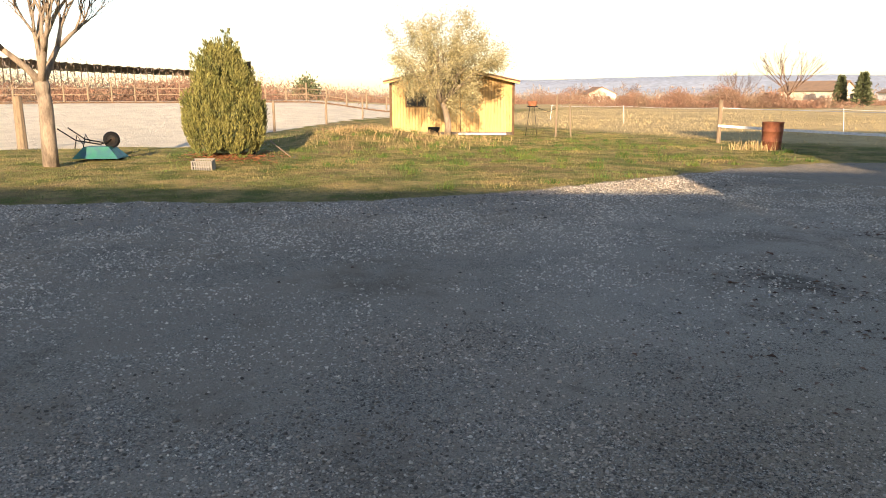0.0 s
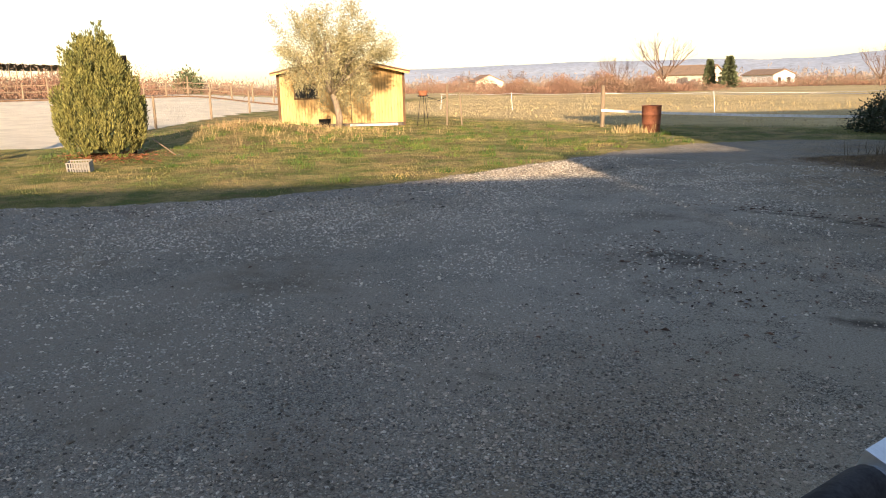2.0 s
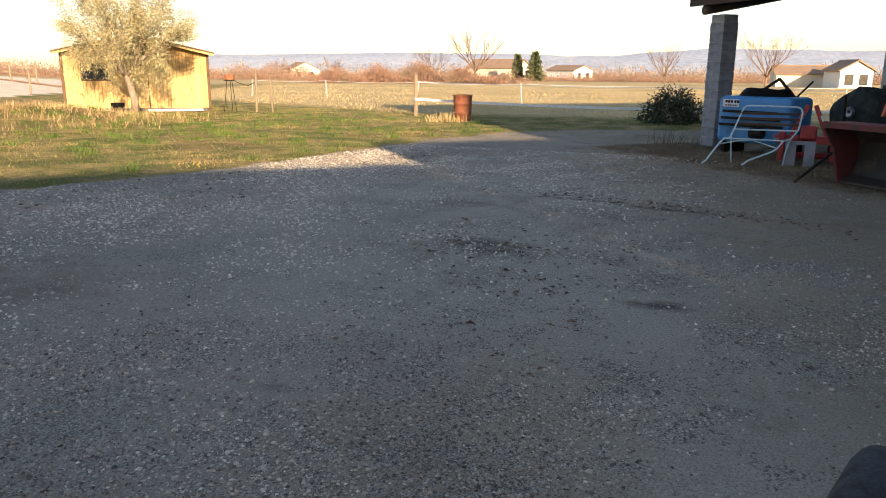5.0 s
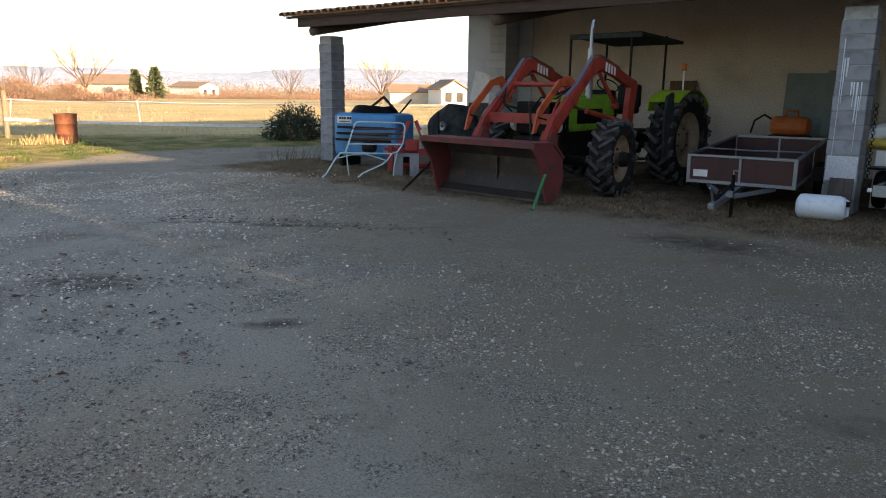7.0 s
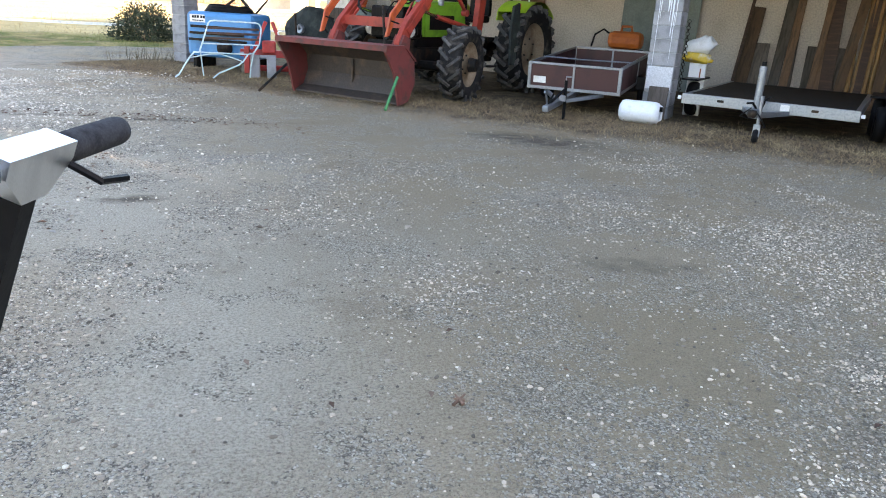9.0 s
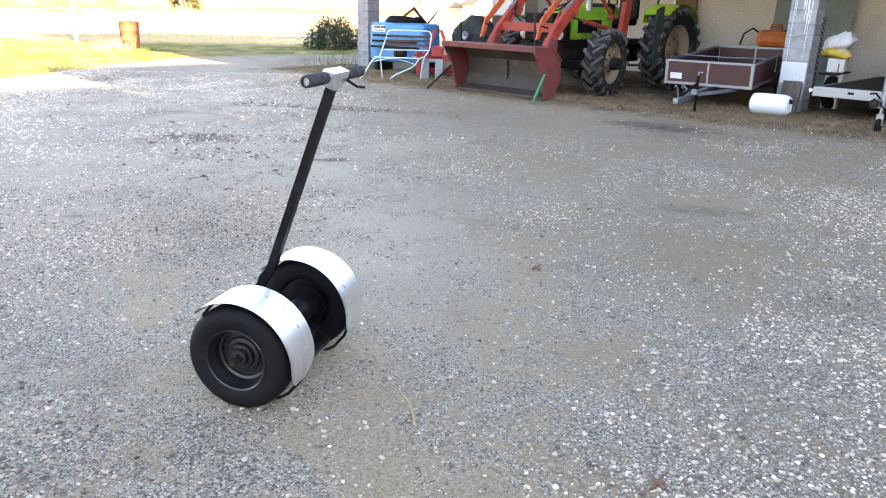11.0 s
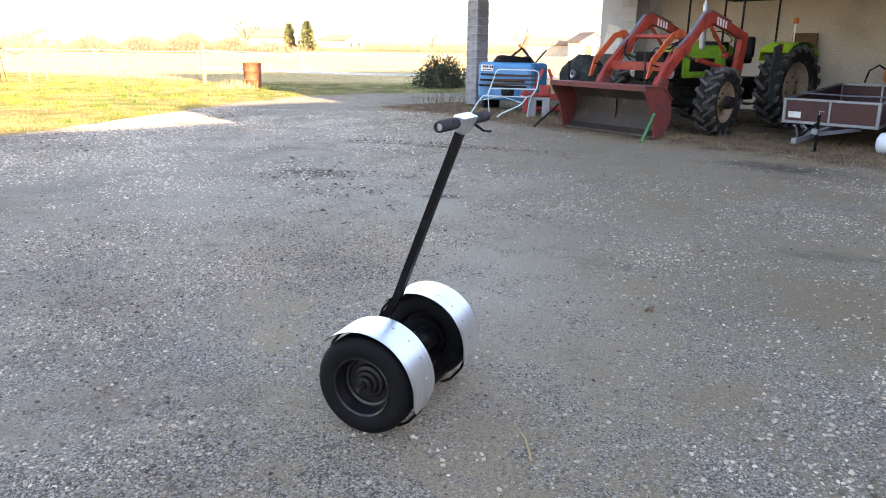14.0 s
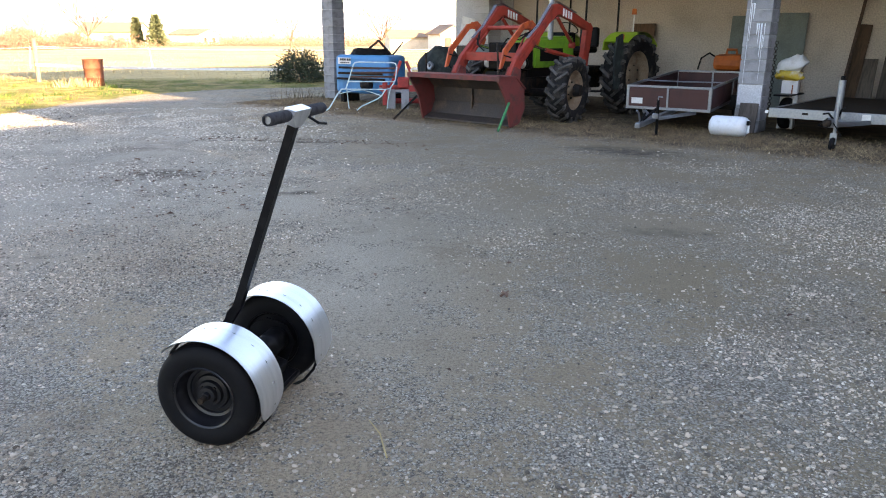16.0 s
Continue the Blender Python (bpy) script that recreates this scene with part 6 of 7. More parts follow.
# ---- maroon box trailer ----
def box_trailer():
    t = thing("box_trailer", "small galvanised trailer with maroon board sides standing nose down", "trailer", BARN @ Matrix.Translation((9.5, -0.9, 0.0)) @ Matrix.Rotation(radians(5), 4, "Z") @ Matrix.Rotation(radians(3.5), 4, "X"))
    W, L, z0, z1 = 1.42, 2.7, 0.36, 0.74
    part("floor", box((0, L / 2, z0), (W, L, 0.03)), "maroon", t)
    for y, nm in ((0.0, "front_board"), (L, "tail_board")):
        part(nm, box((0, y, (z0 + z1) / 2), (W - 0.05, 0.018, z1 - z0 - 0.05)), "maroon", t)
    for s in (-1, 1):
        part("side_board", box((s * W / 2, L / 2, (z0 + z1) / 2), (0.018, L - 0.05, z1 - z0 - 0.05)), "maroon", t)
        for y in (0, L):
            part("corner_profile", box((s * W / 2, y, (z0 + z1) / 2), (0.05, 0.05, z1 - z0 + 0.03), bevel=0.004), "galv", t)
        part("side_rail", box((s * W / 2, L / 2, z1), (0.045, L, 0.035), bevel=0.004), "galv", t)
        part("side_rail", box((s * W / 2, L / 2, z0 + 0.01), (0.045, L, 0.045), bevel=0.004), "galv", t)
        part("side_brace", box((s * (W / 2 + 0.012), L / 2, (z0 + z1) / 2), (0.02, 0.04, z1 - z0)), "galv", t)
        wh = part("wheel", lathe([(0.11, -0.06), (0.16, -0.075), (0.24, -0.07), (0.26, -0.04), (0.262, 0), (0.26, 0.04), (0.24, 0.07), (0.16, 0.075), (0.11, 0.06)], 28, ALONG_X, closed=True), "rubber", t, smooth=True, m=Matrix.Translation((s * (W / 2 + 0.13), L * 0.55, 0.22)))
        part("hub", lathe([(0.001, -0.05), (0.13, -0.05), (0.14, 0.05), (0.001, 0.04)], 18, ALONG_X), "galv", wh)
        part("mudguard", prism([(L * 0.55 - 0.32, 0.3), (L * 0.55 - 0.28, 0.48), (L * 0.55 + 0.28, 0.48), (L * 0.55 + 0.32, 0.3), (L * 0.55 + 0.34, 0.3), (L * 0.55 + 0.3, 0.5), (L * 0.55 - 0.3, 0.5), (L * 0.55 - 0.34, 0.3)], s * (W / 2 + 0.04), s * (W / 2 + 0.24), m=Matrix(((0, 1, 0, 0), (1, 0, 0, 0), (0, 0, 1, 0), (0, 0, 0, 1)))), "black", t)
    for y in (0, L):
        part("end_rail", box((0, y, z1), (W, 0.045, 0.035), bevel=0.004), "galv", t)
        part("end_rail", box((0, y - 0.004, z0 + 0.01), (W, 0.045, 0.045), bevel=0.004), "galv", t)
        part("end_brace", box((0, y - 0.02, (z0 + z1) / 2), (0.03, 0.02, z1 - z0)), "galv", t)
    part("plate", box((-W / 2 + 0.17, -0.016, z0 + 0.13), (0.2, 0.006, 0.1), bevel=0.002), "white", t, "white plate with a torn edge")
    db = part("drawbar", bar((0, 0.8, z0 - 0.06), (0.0, -1.25, 0.29), 0.05, square=True), "galv", t)
    part("coupling", box((0, -1.3, 0.3), (0.09, 0.24, 0.09), bevel=0.02), "galv", db)
    part("coupling_lever", bar((0, -1.28, 0.33), (0.02, -1.12, 0.46), 0.014, seg=6), "black", db)
    part("handbrake", tube([(-0.05, -1.15, 0.32), (-0.06, -1.2, 0.46), (-0.05, -1.32, 0.52)], 0.016, 7), "galv", db, "bare steel brake handle")
    js = part("jockey_stem", bar((0.09, -0.75, 0.02), (0.09, -0.75, 0.62), 0.024, seg=8), "black", db)
    part("jockey_clamp", box((0.06, -0.75, 0.36), (0.1, 0.07, 0.09), bevel=0.01), "galv", js)
    part("jockey_crank", tube([(0.09, -0.75, 0.62), (0.09, -0.75, 0.67), (0.16, -0.75, 0.67)], 0.01, 6), "galv", js)
    part("prop_strut", bar((0.09, -0.75, 0.5), (-0.02, -1.1, 0.34), 0.02, square=True), "black", js)
    for q in (-1, 1):
        part("drawbar_arm", bar((q * 0.45, 0.1, z0 - 0.05), (0, -0.75, 0.3), 0.035, square=True), "galv", db)
    part("cross_rope", tube([(-W / 2, 0.7, z1 + 0.02), (0, 0.72, z1 + 0.01), (W / 2, 0.75, z1 + 0.02)], 0.012, 6), "galv", t)
    return t


box_trailer()

# ---- flat trailer with winch post ----
ft = thing("flat_trailer", "galvanised flatbed trailer with jockey wheel and winch post", "trailer", BARN @ pose(12.28, -0.7, 0, 0, 0, -2))
part("front_beam", box((0, 0, 0.4), (2.34, 0.07, 0.15), bevel=0.006), "galv", ft)
for s in (-1, 1):
    part("side_beam", box((s * 1.13, 1.7, 0.4), (0.07, 3.4, 0.14), bevel=0.006), "galv", ft)
    part("reflector", box((s * 1.2, -0.04, 0.41), (0.05, 0.02, 0.05), bevel=0.004), "white", ft, "white front reflector")
    part("marker", box((s * 0.62, -0.039, 0.41), (0.09, 0.01, 0.035)), "black_iron", ft)
    wh = part("wheel", lathe([(0.11, -0.07), (0.16, -0.085), (0.25, -0.08), (0.275, -0.04), (0.278, 0), (0.275, 0.04), (0.25, 0.08), (0.16, 0.085), (0.11, 0.07)], 28, ALONG_X, closed=True), "rubber", ft, smooth=True, m=Matrix.Translation((s * 1.33, 1.4, 0.278)))
    part("hub", lathe([(0.001, -0.06), (0.13, -0.05), (0.14, 0.05), (0.001, 0.05)], 18, ALONG_X), "galv", wh)
    part("mudguard", box((s * 1.33, 1.4, 0.6), (0.26, 0.85, 0.03), bevel=0.01), "black", ft)
    part("drawbar_leg", bar((s * 0.5, 0.7, 0.33), (0, -0.95, 0.36), 0.045, square=True), "galv", ft)
part("deck", box((0, 1.75, 0.45), (2.2, 3.2, 0.03)), "black_iron", ft)
cp = part("coupling", box((0, -1.0, 0.4), (0.1, 0.3, 0.1), bevel=0.02), "galv", ft)
part("brake_handle", tube([(0.05, -0.85, 0.44), (0.1, -0.92, 0.58), (0.16, -1.0, 0.62)], 0.014, 6), "black", cp)
part("coupling_ball_cup", lathe([(0.001, 0.06), (0.05, 0.05), (0.06, 0.0), (0.045, -0.04)], 14), "black_iron", cp, smooth=True, m=Matrix.Translation((0, -1.16, 0.4)))
part("light_cable", tube([(0.02, -1.05, 0.44), (0.1, -1.1, 0.36), (0.16, -1.0, 0.24), (0.08, -0.9, 0.2), (0.02, -0.85, 0.34)], 0.008, 6), "rubber", cp)
part("label_plate", box((0.24, -0.039, 0.41), (0.12, 0.008, 0.09), bevel=0.002), "white", ft, "small white label plate")
part("coupling_lever", tube([(0, -0.9, 0.45), (-0.04, -1.0, 0.53), (-0.1, -1.05, 0.52)], 0.014, 6), "black", cp)
part("winch_post", bar((-0.08, -0.35, 0.4), (-0.08, -0.35, 0.96), 0.05, seg=14), "galv", ft)
part("post_cap", bar((-0.08, -0.35, 0.96), (-0.08, -0.35, 1.02), 0.03, seg=10), "black", ft)
jk = part("jockey_stem", bar((0.06, -0.95, 0.12), (0.06, -0.95, 0.62), 0.024, seg=10), "galv", ft)
part("jockey_wheel", lathe([(0.02, -0.03), (0.085, -0.03), (0.1, 0), (0.085, 0.03), (0.02, 0.03)], 20, ALONG_X, closed=True), "rubber", jk, m=Matrix.Translation((0.06, -0.98, 0.1)))
part("jockey_fork", box((0.06, -0.97, 0.18), (0.09, 0.03, 0.16), bevel=0.004), "galv", jk)
part("cable", tube([(-0.05, -0.95, 0.46), (-0.18, -0.9, 0.34), (-0.12, -0.6, 0.28), (0.1, -0.3, 0.32)], 0.009, 6), "rubber", ft)

# ---- trailer with a white hard top ----
rt = thing("white_trailer", "small white-framed trailer with maroon side and pale cover", "trailer", BARN @ pose(14.6, -1.0, 0, 0, 0, 4))
part("body", box((0, 1.0, 0.52), (1.42, 2.0, 0.36)), "maroon", rt)
for z, h in ((0.33, 0.06), (0.73, 0.06)):
    part("frame_rail", box((0, -0.005, z), (1.5, 0.06, h), bevel=0.008), "white", rt)
for s in (-1, 1):
    part("frame_post", box((s * 0.73, -0.008, 0.55), (0.05, 0.07, 0.52), bevel=0.008), "white", rt)
    part("side_rail", box((s * 0.74, 1.0, 0.73), (0.05, 2.0, 0.06), bevel=0.008), "white", rt)
    wh = part("wheel", lathe([(0.1, -0.06), (0.15, -0.075), (0.23, -0.07), (0.25, 0), (0.23, 0.07), (0.15, 0.075), (0.1, 0.06)], 26, ALONG_X, closed=True), "rubber", rt, smooth=True, m=Matrix.Translation((s * 0.82, 1.1, 0.25)))
part("load", box((0.05, 0.9, 0.86), (1.2, 1.6, 0.22), bevel=0.05), "black", rt, "dark load under the cover")
part("cover", box((0.02, 0.95, 1.12), (1.4, 1.9, 0.3), bevel=0.06), "white", rt, "pale padded cover")
part("cover_rim", box((0.02, 0.95, 0.985), (1.46, 1.96, 0.05), bevel=0.015), "white", rt)
part("prop_leg", bar((-0.55, -0.02, 0.0), (-0.55, -0.02, 0.32), 0.025, square=True), "white", rt)
part("tow_ring", lathe([(0.045, 0), (0.055, 0.01), (0.065, 0), (0.055, -0.01)], 16, Matrix.Rotation(radians(90), 4, "X"), closed=True), "galv", rt, m=Matrix.Translation((-0.25, -0.06, 0.26)))
part("plate", box((-0.6, -0.042, 0.38), (0.14, 0.006, 0.03)), "white", rt, "small white plate")

# ---- white can and plank at the pillar ----
cn = thing("jerrycan", "translucent white plastic can lying on its side", "can", BARN @ pose(10.6, -0.98, 0.165, 0, 0, 2))
body = lathe([(0.001, -0.3), (0.1, -0.3), (0.15, -0.27), (0.162, -0.22), (0.165, 0.2), (0.15, 0.26), (0.11, 0.29), (0.001, 0.29)], 28, ALONG_X)
part("body", body, "can_white", cn, smooth=True)
part("cap", lathe([(0.001, 0.33), (0.035, 0.33), (0.04, 0.28), (0.001, 0.28)], 14, ALONG_X), "black", cn, m=Matrix.Translation((0, -0.03, 0.07)))
part("grip", tube([(0.25, 0, 0.13), (0.31, 0, 0.1), (0.31, 0, -0.08), (0.25, 0, -0.12)], 0.018, 7), "can_white", cn)
pl = part("leaning_board", box((0, 0, 0.24), (0.3, 0.03, 0.5), bevel=0.006), "grey_plank")
pl.matrix_world = BARN @ pose(10.66, -0.34, 0.01, -12, 0, 3)
tagged(pl, "short grey board leaning against the pillar", "board")
ch = thing("hanging_chain", "dark rusty chain hanging beside the pillar", "chain", BARN @ pose(10.93, -0.1, 0))
for k in range(26):
    ob = part("link", lathe([(0.022, 0), (0.027, 0.006), (0.032, 0), (0.027, -0.006)], 8, Matrix.Rotation(radians(90), 4, "X" if k % 2 else "Y"), closed=True), "black_iron", ch, m=Matrix.Translation((0, 0, 0.35 + 0.045 * k)))
wbx = thing("white_box", "narrow white box standing behind the pillar", "box", BARN @ pose(10.98, 0.85, 0, 0, 0, 8))
part("body", box((0, 0, 0.42), (0.26, 0.3, 0.84), bevel=0.012), "white", wbx)
part("brown_stain", box((0.05, -0.152, 0.66), (0.02, 0.006, 0.2)), "rust", wbx, "rusty run down the front")


def sack(label, u, v, z, sx, sy, sz, mat, seed, turn):
    """A slack plastic sack: a creased, sagging cushion."""
    bm = bmesh.new()
    bmesh.ops.create_icosphere(bm, subdivisions=3, radius=1)
    for q in bm.verts:
        c = q.co
        fold = 1 + 0.34 * noise.noise(c * 1.9 + Vector((seed, 0, 0))) + 0.2 * noise.noise(c * 6 + Vector((0, seed, 0)))
        q.co = Vector((math.copysign(abs(c.x) ** 0.7, c.x) * sx, math.copysign(abs(c.y) ** 0.8, c.y) * sy, math.copysign(abs(c.z) ** 0.7, c.z) * sz)) * fold
    ob = part("feed_sack", bm, mat, smooth=True)
    ob.matrix_world = BARN @ pose(u, v, z, 0, turn, 10)
    return tagged(ob, label, "sack", "feed sacks")


sack("yellow printed plastic sack slumped on the white box", 10.95, 0.8, 0.92, 0.22, 0.17, 0.09, "sack_yellow", 2.0, 4)
sack("white plastic sack slumped on a yellow one", 10.97, 0.82, 1.1, 0.23, 0.13, 0.14, "white", 5.0, -24)

# ---- timber against the back wall ----
rp = random.Random(77)


def leaning(name, label, u, w, tall, mat, lean, tilt, thick=0.035, round_=False, group="stored timber"):
    bm = bar((0, 0, 0), (0, 0, tall), 0.045, 0.038, 9) if round_ else box((0, 0, tall / 2), (w, thick, tall), bevel=0.004)
    ob = part(name, bm, mat)
    ob.matrix_world = BARN @ Matrix.Translation((u, 5.06 - tall * math.sin(radians(lean)) - 0.05, 0.0)) @ Matrix.Rotation(radians(tilt), 4, "Y") @ Matrix.Rotation(radians(-lean), 4, "X")
    return tagged(ob, label, "plank", group)


for u, w, tall, mat, tilt in ((10.95, 0.06, 2.9, "dark_wood", 5), (11.1, 0.26, 1.85, "plank", 4), (11.75, 0.2, 2.9, "grey_plank", 3), (11.95, 0.16, 2.8, "plank", 2), (12.0, 0.2, 1.4, "grey_plank", -1), 
                              (12.55, 0.15, 2.3, "plank", 0), (12.75, 0.24, 2.5, "dark_wood", -2), (12.95, 0.18, 2.9, "plank", 5), (13.3, 0.14, 2.2, "dark_wood", 1), (12.45, 0.12, 3.0, "plank", 3), (13.62, 0.16, 2.8, "plank", 2), (13.8, 0.12, 2.5, "dark_wood", 3), (13.95, 0.1, 2.9, "dark_wood", 1), (14.75, 0.26, 3.0, "dark_wood", 4), (14.95, 0.12, 2.9, "plank", 3)):
    leaning("wooden_plank", "long weathered plank leaning against the back wall", u, w, tall, mat, 6, tilt)
for u, w in ((11.35, 0.42), (11.75, 0.12), (12.45, 0.36), (12.9, 0.3)):
    leaning("grey_board", "short grey board leaning against the back wall", u, w, 1.15, "grey_plank", 10, 0, 0.03)
for k in range(9):
    leaning("fence_pole", "yellowish round fence pole leaning with others", 13.12 + 0.1 * k, 0, 2.15 + rp.uniform(-0.1, 0.1), "pole", 5, rp.uniform(-1.5, 1.5), round_=True, group="round poles")
for u, tall in ((8.85, 2.05), (9.62, 2.1)):
    leaning("green_sheet", "dull green sheet standing against the back wall", u, 0.9, tall, "sheet_green", 4, 0, 0.02, group="green sheets")
leaning("plywood_sheet", "pale plywood sheet standing behind the tractor", 6.2, 0.6, 1.9, "plank", 5, 0, 0.03)

# orange can behind the trailer
oc = thing("orange_tank", "orange plastic tank with a hose standing behind the trailer", "tank", BARN @ pose(8.85, 3.9, 0))
part("stand", box((0, 0, 0.42), (0.7, 0.5, 0.84), bevel=0.02), "black_iron", oc)
part("body", box((0, 0, 1.02), (0.72, 0.42, 0.36), bevel=0.12), "orange", oc)
part("handle", tube([(-0.12, 0, 1.18), (-0.1, 0, 1.3), (0.1, 0, 1.3), (0.12, 0, 1.18)], 0.03, 8), "orange", oc)
part("hose", tube([(-0.3, 0, 1.1), (-0.5, 0, 1.22), (-0.68, 0, 1.1), (-0.74, 0, 0.85)], 0.02, 7), "rubber", oc)

# ---- blue sprayer, garden chair, block, red implement, dark machine ----
sp = thing("field_sprayer", "blue field sprayer tank with black hoses by the corner pillar", "sprayer", BARN @ pose(1.72, -0.35, 0, 0, 0, 12))
tank = box((0, 0, 0.68), (1.55, 0.8, 0.9), bevel=0.1)
part("tank", tank, "blue", sp, "bright blue moulded tank", smooth=False)
part("tank_rib", box((0, -0.41, 0.72), (1.2, 0.03, 0.08), bevel=0.012), "blue", sp)
part("lid", lathe([(0.001, 0.06), (0.2, 0.05), (0.22, 0.0)], 20), "black", sp, smooth=True, m=Matrix.Translation((-0.1, 0, 1.11)))
part("maker_plate", box((-0.48, -0.404, 0.99), (0.36, 0.01, 0.15), bevel=0.003), "white", sp, "pale maker's plate")
for k in range(5):
    part("letter_bar", box((-0.58 + 0.06 * k + 0.02 * (k > 2), -0.411, 1.02), (0.045, 0.004, 0.05)), "black", sp)
    part("letter_bar", box((-0.58 + 0.055 * k, -0.411, 0.95), (0.04, 0.004, 0.02)), "black", sp)
for k in range(5):
    part("hose_coil", tube([(0.1 + (0.55 - 0.03 * k) * math.cos(a * 0.35) - 0.1, 0.3 * math.sin(a * 0.35), 1.13 + 0.03 * k + 0.02 * math.sin(a)) for a in range(19)], 0.02, 6), "rubber", sp)
for s in (-1, 1):
    part("boom_strut", bar((0.1 + s * 0.45, 0.1, 1.1), (0.18, 0.1, 1.46), 0.03, square=True), "black_iron", sp)
    part("frame_leg", box((s * 0.62, 0, 0.17), (0.07, 0.7, 0.34), bevel=0.006), "black_iron", sp)
part("boom_bar", bar((0.55, 0.12, 1.12), (0.85, 0.1, 1.42), 0.02, seg=6), "black_iron", sp)
part("pump", lathe([(0.001, -0.12), (0.1, -0.12), (0.12, -0.05), (0.12, 0.05), (0.1, 0.12), (0.001, 0.12)], 16, ALONG_X), "black_iron", sp, m=Matrix.Translation((0.2, -0.5, 0.45)))
for k in range(3):
    part("folded_boom", box((0.02, -0.47 - 0.03 * k, 0.58 + 0.13 * k), (1.35 - 0.1 * k, 0.04, 0.05), bevel=0.006), "black_iron", sp)

gc = thing("garden_chair", "pale turquoise tubular garden chair frame with splayed front legs", "chair", BARN @ pose(2.76, -2.28, 0.0, 0, 0, 45))
part("back_frame", tube([(0.08, 0.28, 0.44), (0.14, 0.32, 0.6), (0.26, 0.4, 0.96), (0.3, 0.42, 1.0), (0.38, 0.42, 1.01), (1.1, 0.42, 1.0), (1.18, 0.42, 0.98), (1.21, 0.4, 0.9), (1.17, 0.32, 0.62), (1.06, 0.28, 0.46)], 0.015, 8), "chair_paint", gc)
part("back_bar", bar((0.14, 0.32, 0.6), (1.16, 0.32, 0.6), 0.013, seg=8), "chair_paint", gc)
for z in (0.7, 0.79, 0.88):
    part("back_slat", box((0.68, 0.3 + (z - 0.5) * 0.2, z), (0.98, 0.012, 0.042), bevel=0.004), "dark_wood", gc, "dark weathered slat")
part("seat_bar", bar((-0.02, 0.15, 0.45), (0.95, 0.15, 0.44), 0.013, seg=8), "chair_paint", gc)
part("leg", tube([(0.08, 0.28, 0.44), (0.0, 0.15, 0.45), (-0.08, 0.1, 0.36), (-0.14, 0.06, 0.27), (-0.27, 0.02, 0.06), (-0.34, 0.0, 0.008)], 0.015, 8), "chair_paint", gc)
part("leg", tube([(1.06, 0.28, 0.46), (0.95, 0.15, 0.44), (0.86, 0.1, 0.31), (0.78, 0.08, 0.25), (0.42, 0.02, 0.09), (0.32, 0.0, 0.008)], 0.015, 8), "chair_paint", gc)
part("rear_leg", tube([(0.1, 0.3, 0.5), (0.12, 0.38, 0.2), (0.14, 0.42, 0.0)], 0.013, 8), "chair_paint", gc)
part("rear_leg", tube([(1.06, 0.28, 0.46), (1.0, 0.3, 0.2), (0.98, 0.3, 0.0)], 0.013, 8), "chair_paint", gc)
part("stretcher", tube([(-0.08, 0.1, 0.35), (0.25, 0.16, 0.42), (0.45, 0.18, 0.43), (0.7, 0.14, 0.36), (0.86, 0.1, 0.31)], 0.011, 6), "chair_paint", gc)

hb_ = thing("hollow_block", "pale hollow concrete block standing on end", "block", BARN @ pose(3.36, -1.13, 0, 0, 0, 40))
part("shell", box((-0.15, 0, 0.21), (0.17, 0.2, 0.42), bevel=0.008), "concrete", hb_)
part("shell", box((0.15, 0, 0.21), (0.17, 0.2, 0.42), bevel=0.008), "concrete", hb_)
part("web", box((0, 0.03, 0.39), (0.14, 0.14, 0.05)), "concrete", hb_)

ri = thing("linkage_implement", "red three-point linkage farm implement on the ground", "implement", BARN @ pose(3.12, -0.7, 0, 0, 0, 40))
for s in (-1, 1):
    part("mast_leg", bar((s * 0.34, 0, 0.35), (s * 0.06, 0.05, 1.02), 0.045, square=True), "red", ri)
    part("side_arm", box((s * 0.42, -0.05, 0.3), (0.1, 0.3, 0.5), bevel=0.012), "red", ri)
    part("pin", bar((s * 0.35, -0.1, 0.42), (s * 0.56, -0.1, 0.42), 0.02, seg=8), "galv", ri)
part("beam", box((0, 0, 0.42), (1.1, 0.14, 0.14), bevel=0.012), "red", ri)
part("gearbox", box((0, -0.05, 0.55), (0.26, 0.26, 0.24), bevel=0.03), "red", ri)
part("decal", box((0.2, -0.06, 0.76), (0.03, 0.01, 0.18), Matrix.Rotation(radians(-24), 4, "Y")), "white", ri, "white lettering bar")
part("tube_frame", bar((-0.2, 0.2, 0.12), (0.6, 0.25, 0.12), 0.06, seg=10), "red", ri)
part("upright", bar((0.55, 0.1, 0.1), (0.5, 0.2, 1.2), 0.025, square=True), "black_iron", ri)

dm = thing("covered_machine", "dark oily machine under a black sheet behind the implement", "machine", BARN @ pose(3.15, 0.6, 0))
bm = bmesh.new()
bmesh.ops.create_icosphere(bm, subdivisions=3, radius=1)
for v in bm.verts:
    d = 1 + 0.16 * noise.noise(v.co * 1.7) + 0.06 * noise.noise(v.co * 5)
    v.co = Vector((v.co.x * 0.62, v.co.y * 0.45, max(v.co.z, -0.75) * 0.62)) * d + Vector((0, 0, 0.72))
part("sheet", bm, "canvas", dm, "creased black sheet")
part("metal_wheel", lathe([(0.03, -0.03), (0.08, -0.04), (0.1, 0), (0.08, 0.04), (0.03, 0.03)], 20, Matrix.Rotation(radians(90), 4, "X"), closed=True), "galv", dm, m=Matrix.Translation((0.1, -0.52, 0.9)))
part("stand", box((0, 0, 0.12), (0.9, 0.6, 0.24), bevel=0.02), "black_iron", dm)

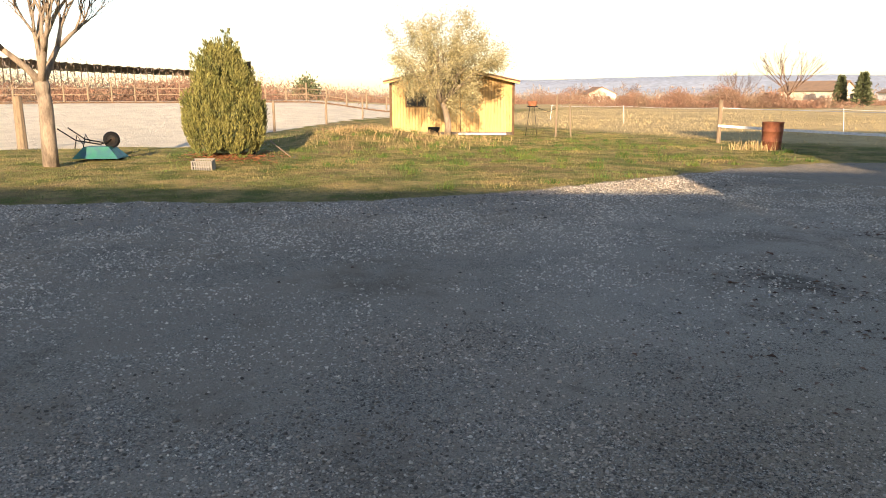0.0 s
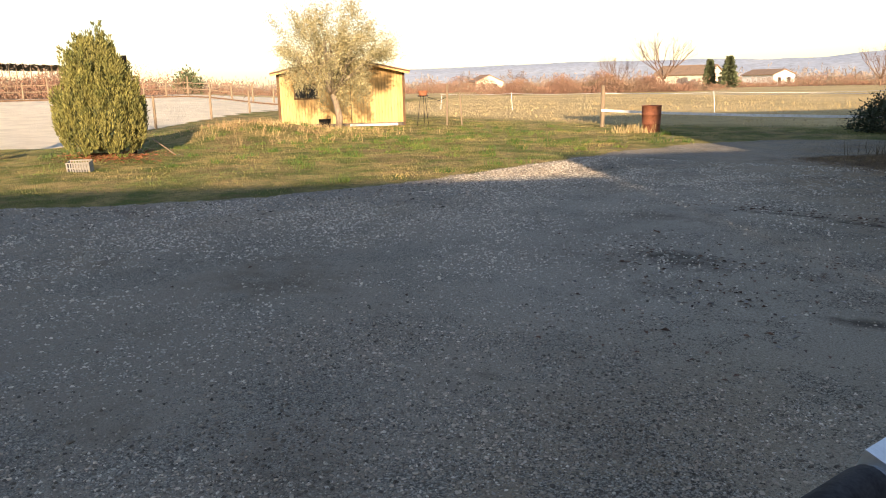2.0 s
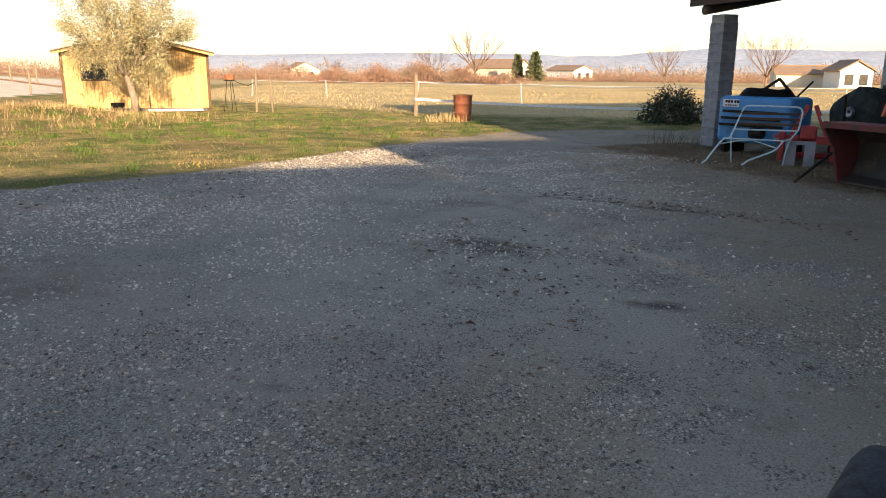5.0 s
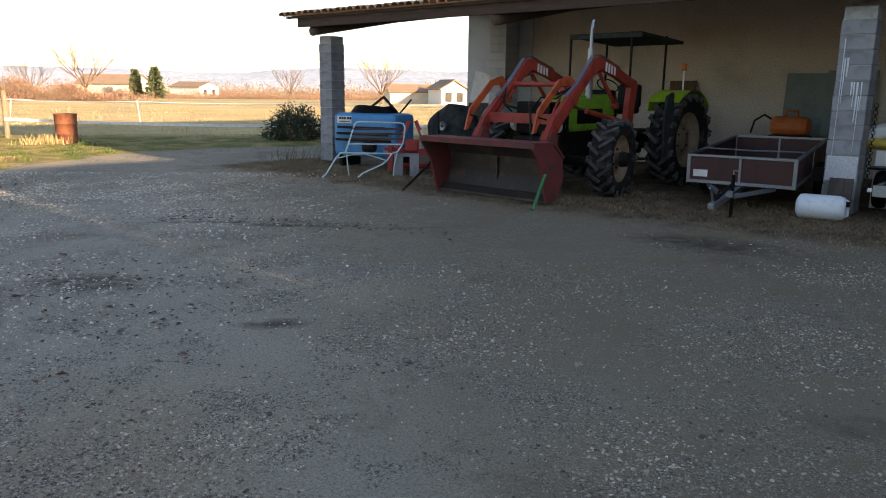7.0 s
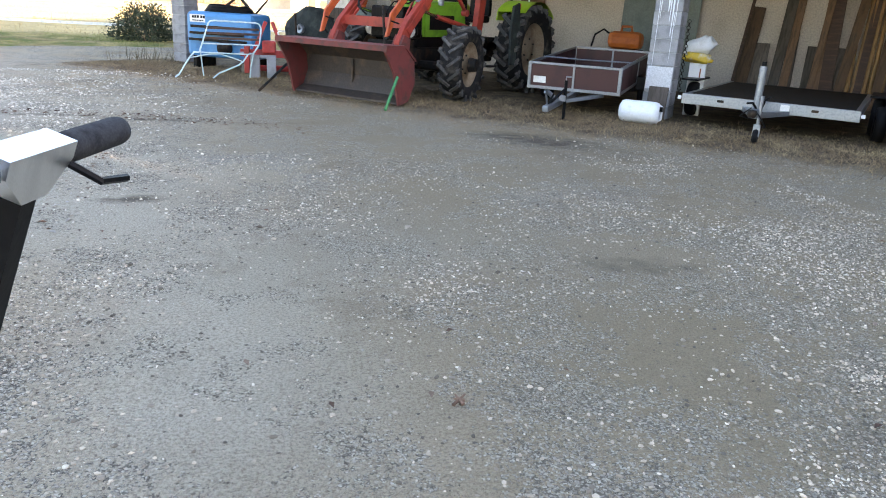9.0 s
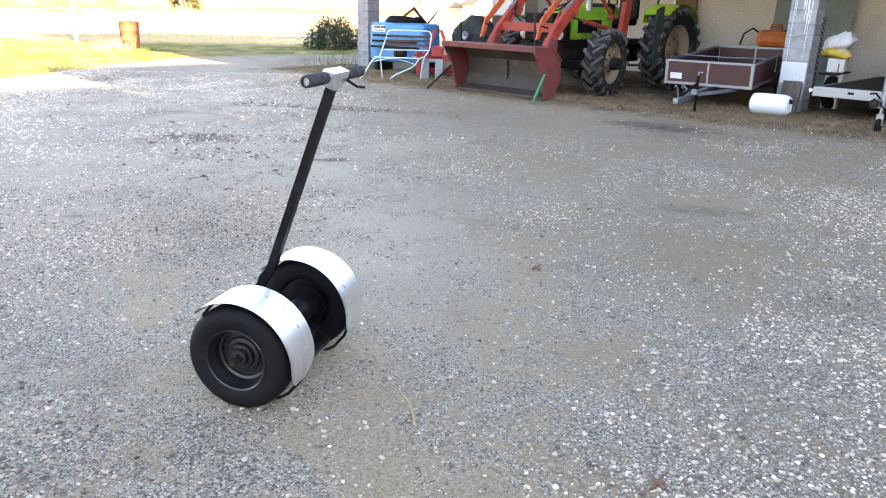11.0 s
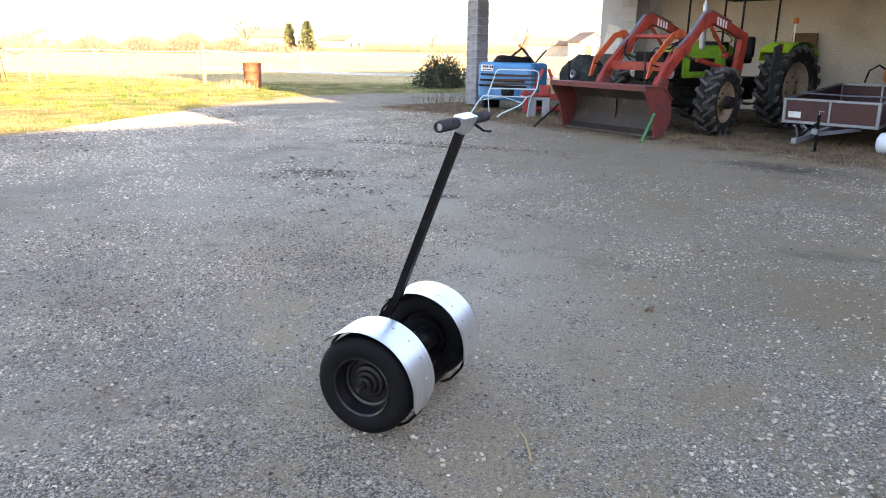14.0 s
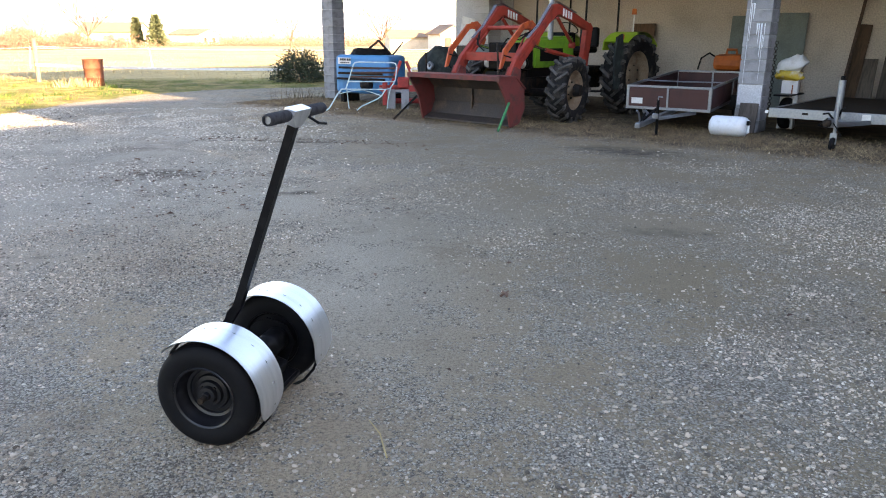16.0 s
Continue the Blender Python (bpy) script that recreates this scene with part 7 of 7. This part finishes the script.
# sign and pole against the wall's end, tank behind the loader
sg_ = thing("wall_panel", "white mottled panel and black pole leaning at the wall's end", "panel", BARN @ pose(0.62, 4.9, 0))
part("panel", box((0, 0, 1.7), (0.62, 0.03, 0.8), Matrix.Rotation(radians(12), 4, "Y"), bevel=0.005), "white", sg_)
part("prop_crate", box((0, 0.02, 0.65), (0.7, 0.3, 1.3), bevel=0.01), "grey_plank", sg_)
part("pole", bar((0.1, -0.18, 0.0), (0.55, 0.1, 2.75), 0.035, seg=8), "black", sg_)
gt = thing("dark_green_tank", "dark green oval tank behind the loader", "tank", BARN @ pose(3.3, 2.6, 0))
part("body", lathe([(0.001, -0.7), (0.42, -0.68), (0.52, -0.55), (0.52, 0.55), (0.42, 0.68), (0.001, 0.7)], 26, ALONG_X), "sheet_green", gt, smooth=True, m=Matrix.Translation((0, 0, 0.85)))
for s in (-1, 1):
    part("cradle", box((s * 0.4, 0, 0.2), (0.1, 0.8, 0.42), bevel=0.01), "black_iron", gt)

# ---- eave tiles: covers over the lowest course, one by one ----
def half_tile():
    bm = bmesh.new()
    for rad, flip in ((0.1, False), (0.086, True)):
        rows = []
        for y, k in ((-0.06, 1.0), (0.4, 0.84)):
            rows.append([bm.verts.new((rad * k * math.cos(a), y, rad * k * math.sin(a) * 0.8)) for a in (math.pi * j / 7 for j in range(8))])
        for j in range(7):
            f = (rows[0][j], rows[0][j + 1], rows[1][j + 1], rows[1][j])
            bm.faces.new(f if flip else f[::-1])
    bm.verts.ensure_lookup_table()
    for j in range(7):
        bm.faces.new((bm.verts[j], bm.verts[j + 1], bm.verts[16 + j + 1], bm.verts[16 + j]))
    return bm


bm = half_tile()
tile_me = bpy.data.meshes.new("tile")
bm.to_mesh(tile_me)
bm.free()
tile_me.materials.append(M["tile"])
for course in range(2):
    for k in range(72):
        ob = new("tile", tile_me)
        ob.parent = ROOF
        v = -0.7 + 0.36 * course
        ob.matrix_local = Matrix.Translation((-0.72 + 0.2 * k + RNG.uniform(-0.012, 0.012), v + RNG.uniform(-0.015, 0.015), roof_z(v) + 0.07 + RNG.uniform(0, 0.012))) @ Matrix.Rotation(slope, 4, "X") @ Matrix.Rotation(radians(RNG.uniform(-2, 2)), 4, "Z")
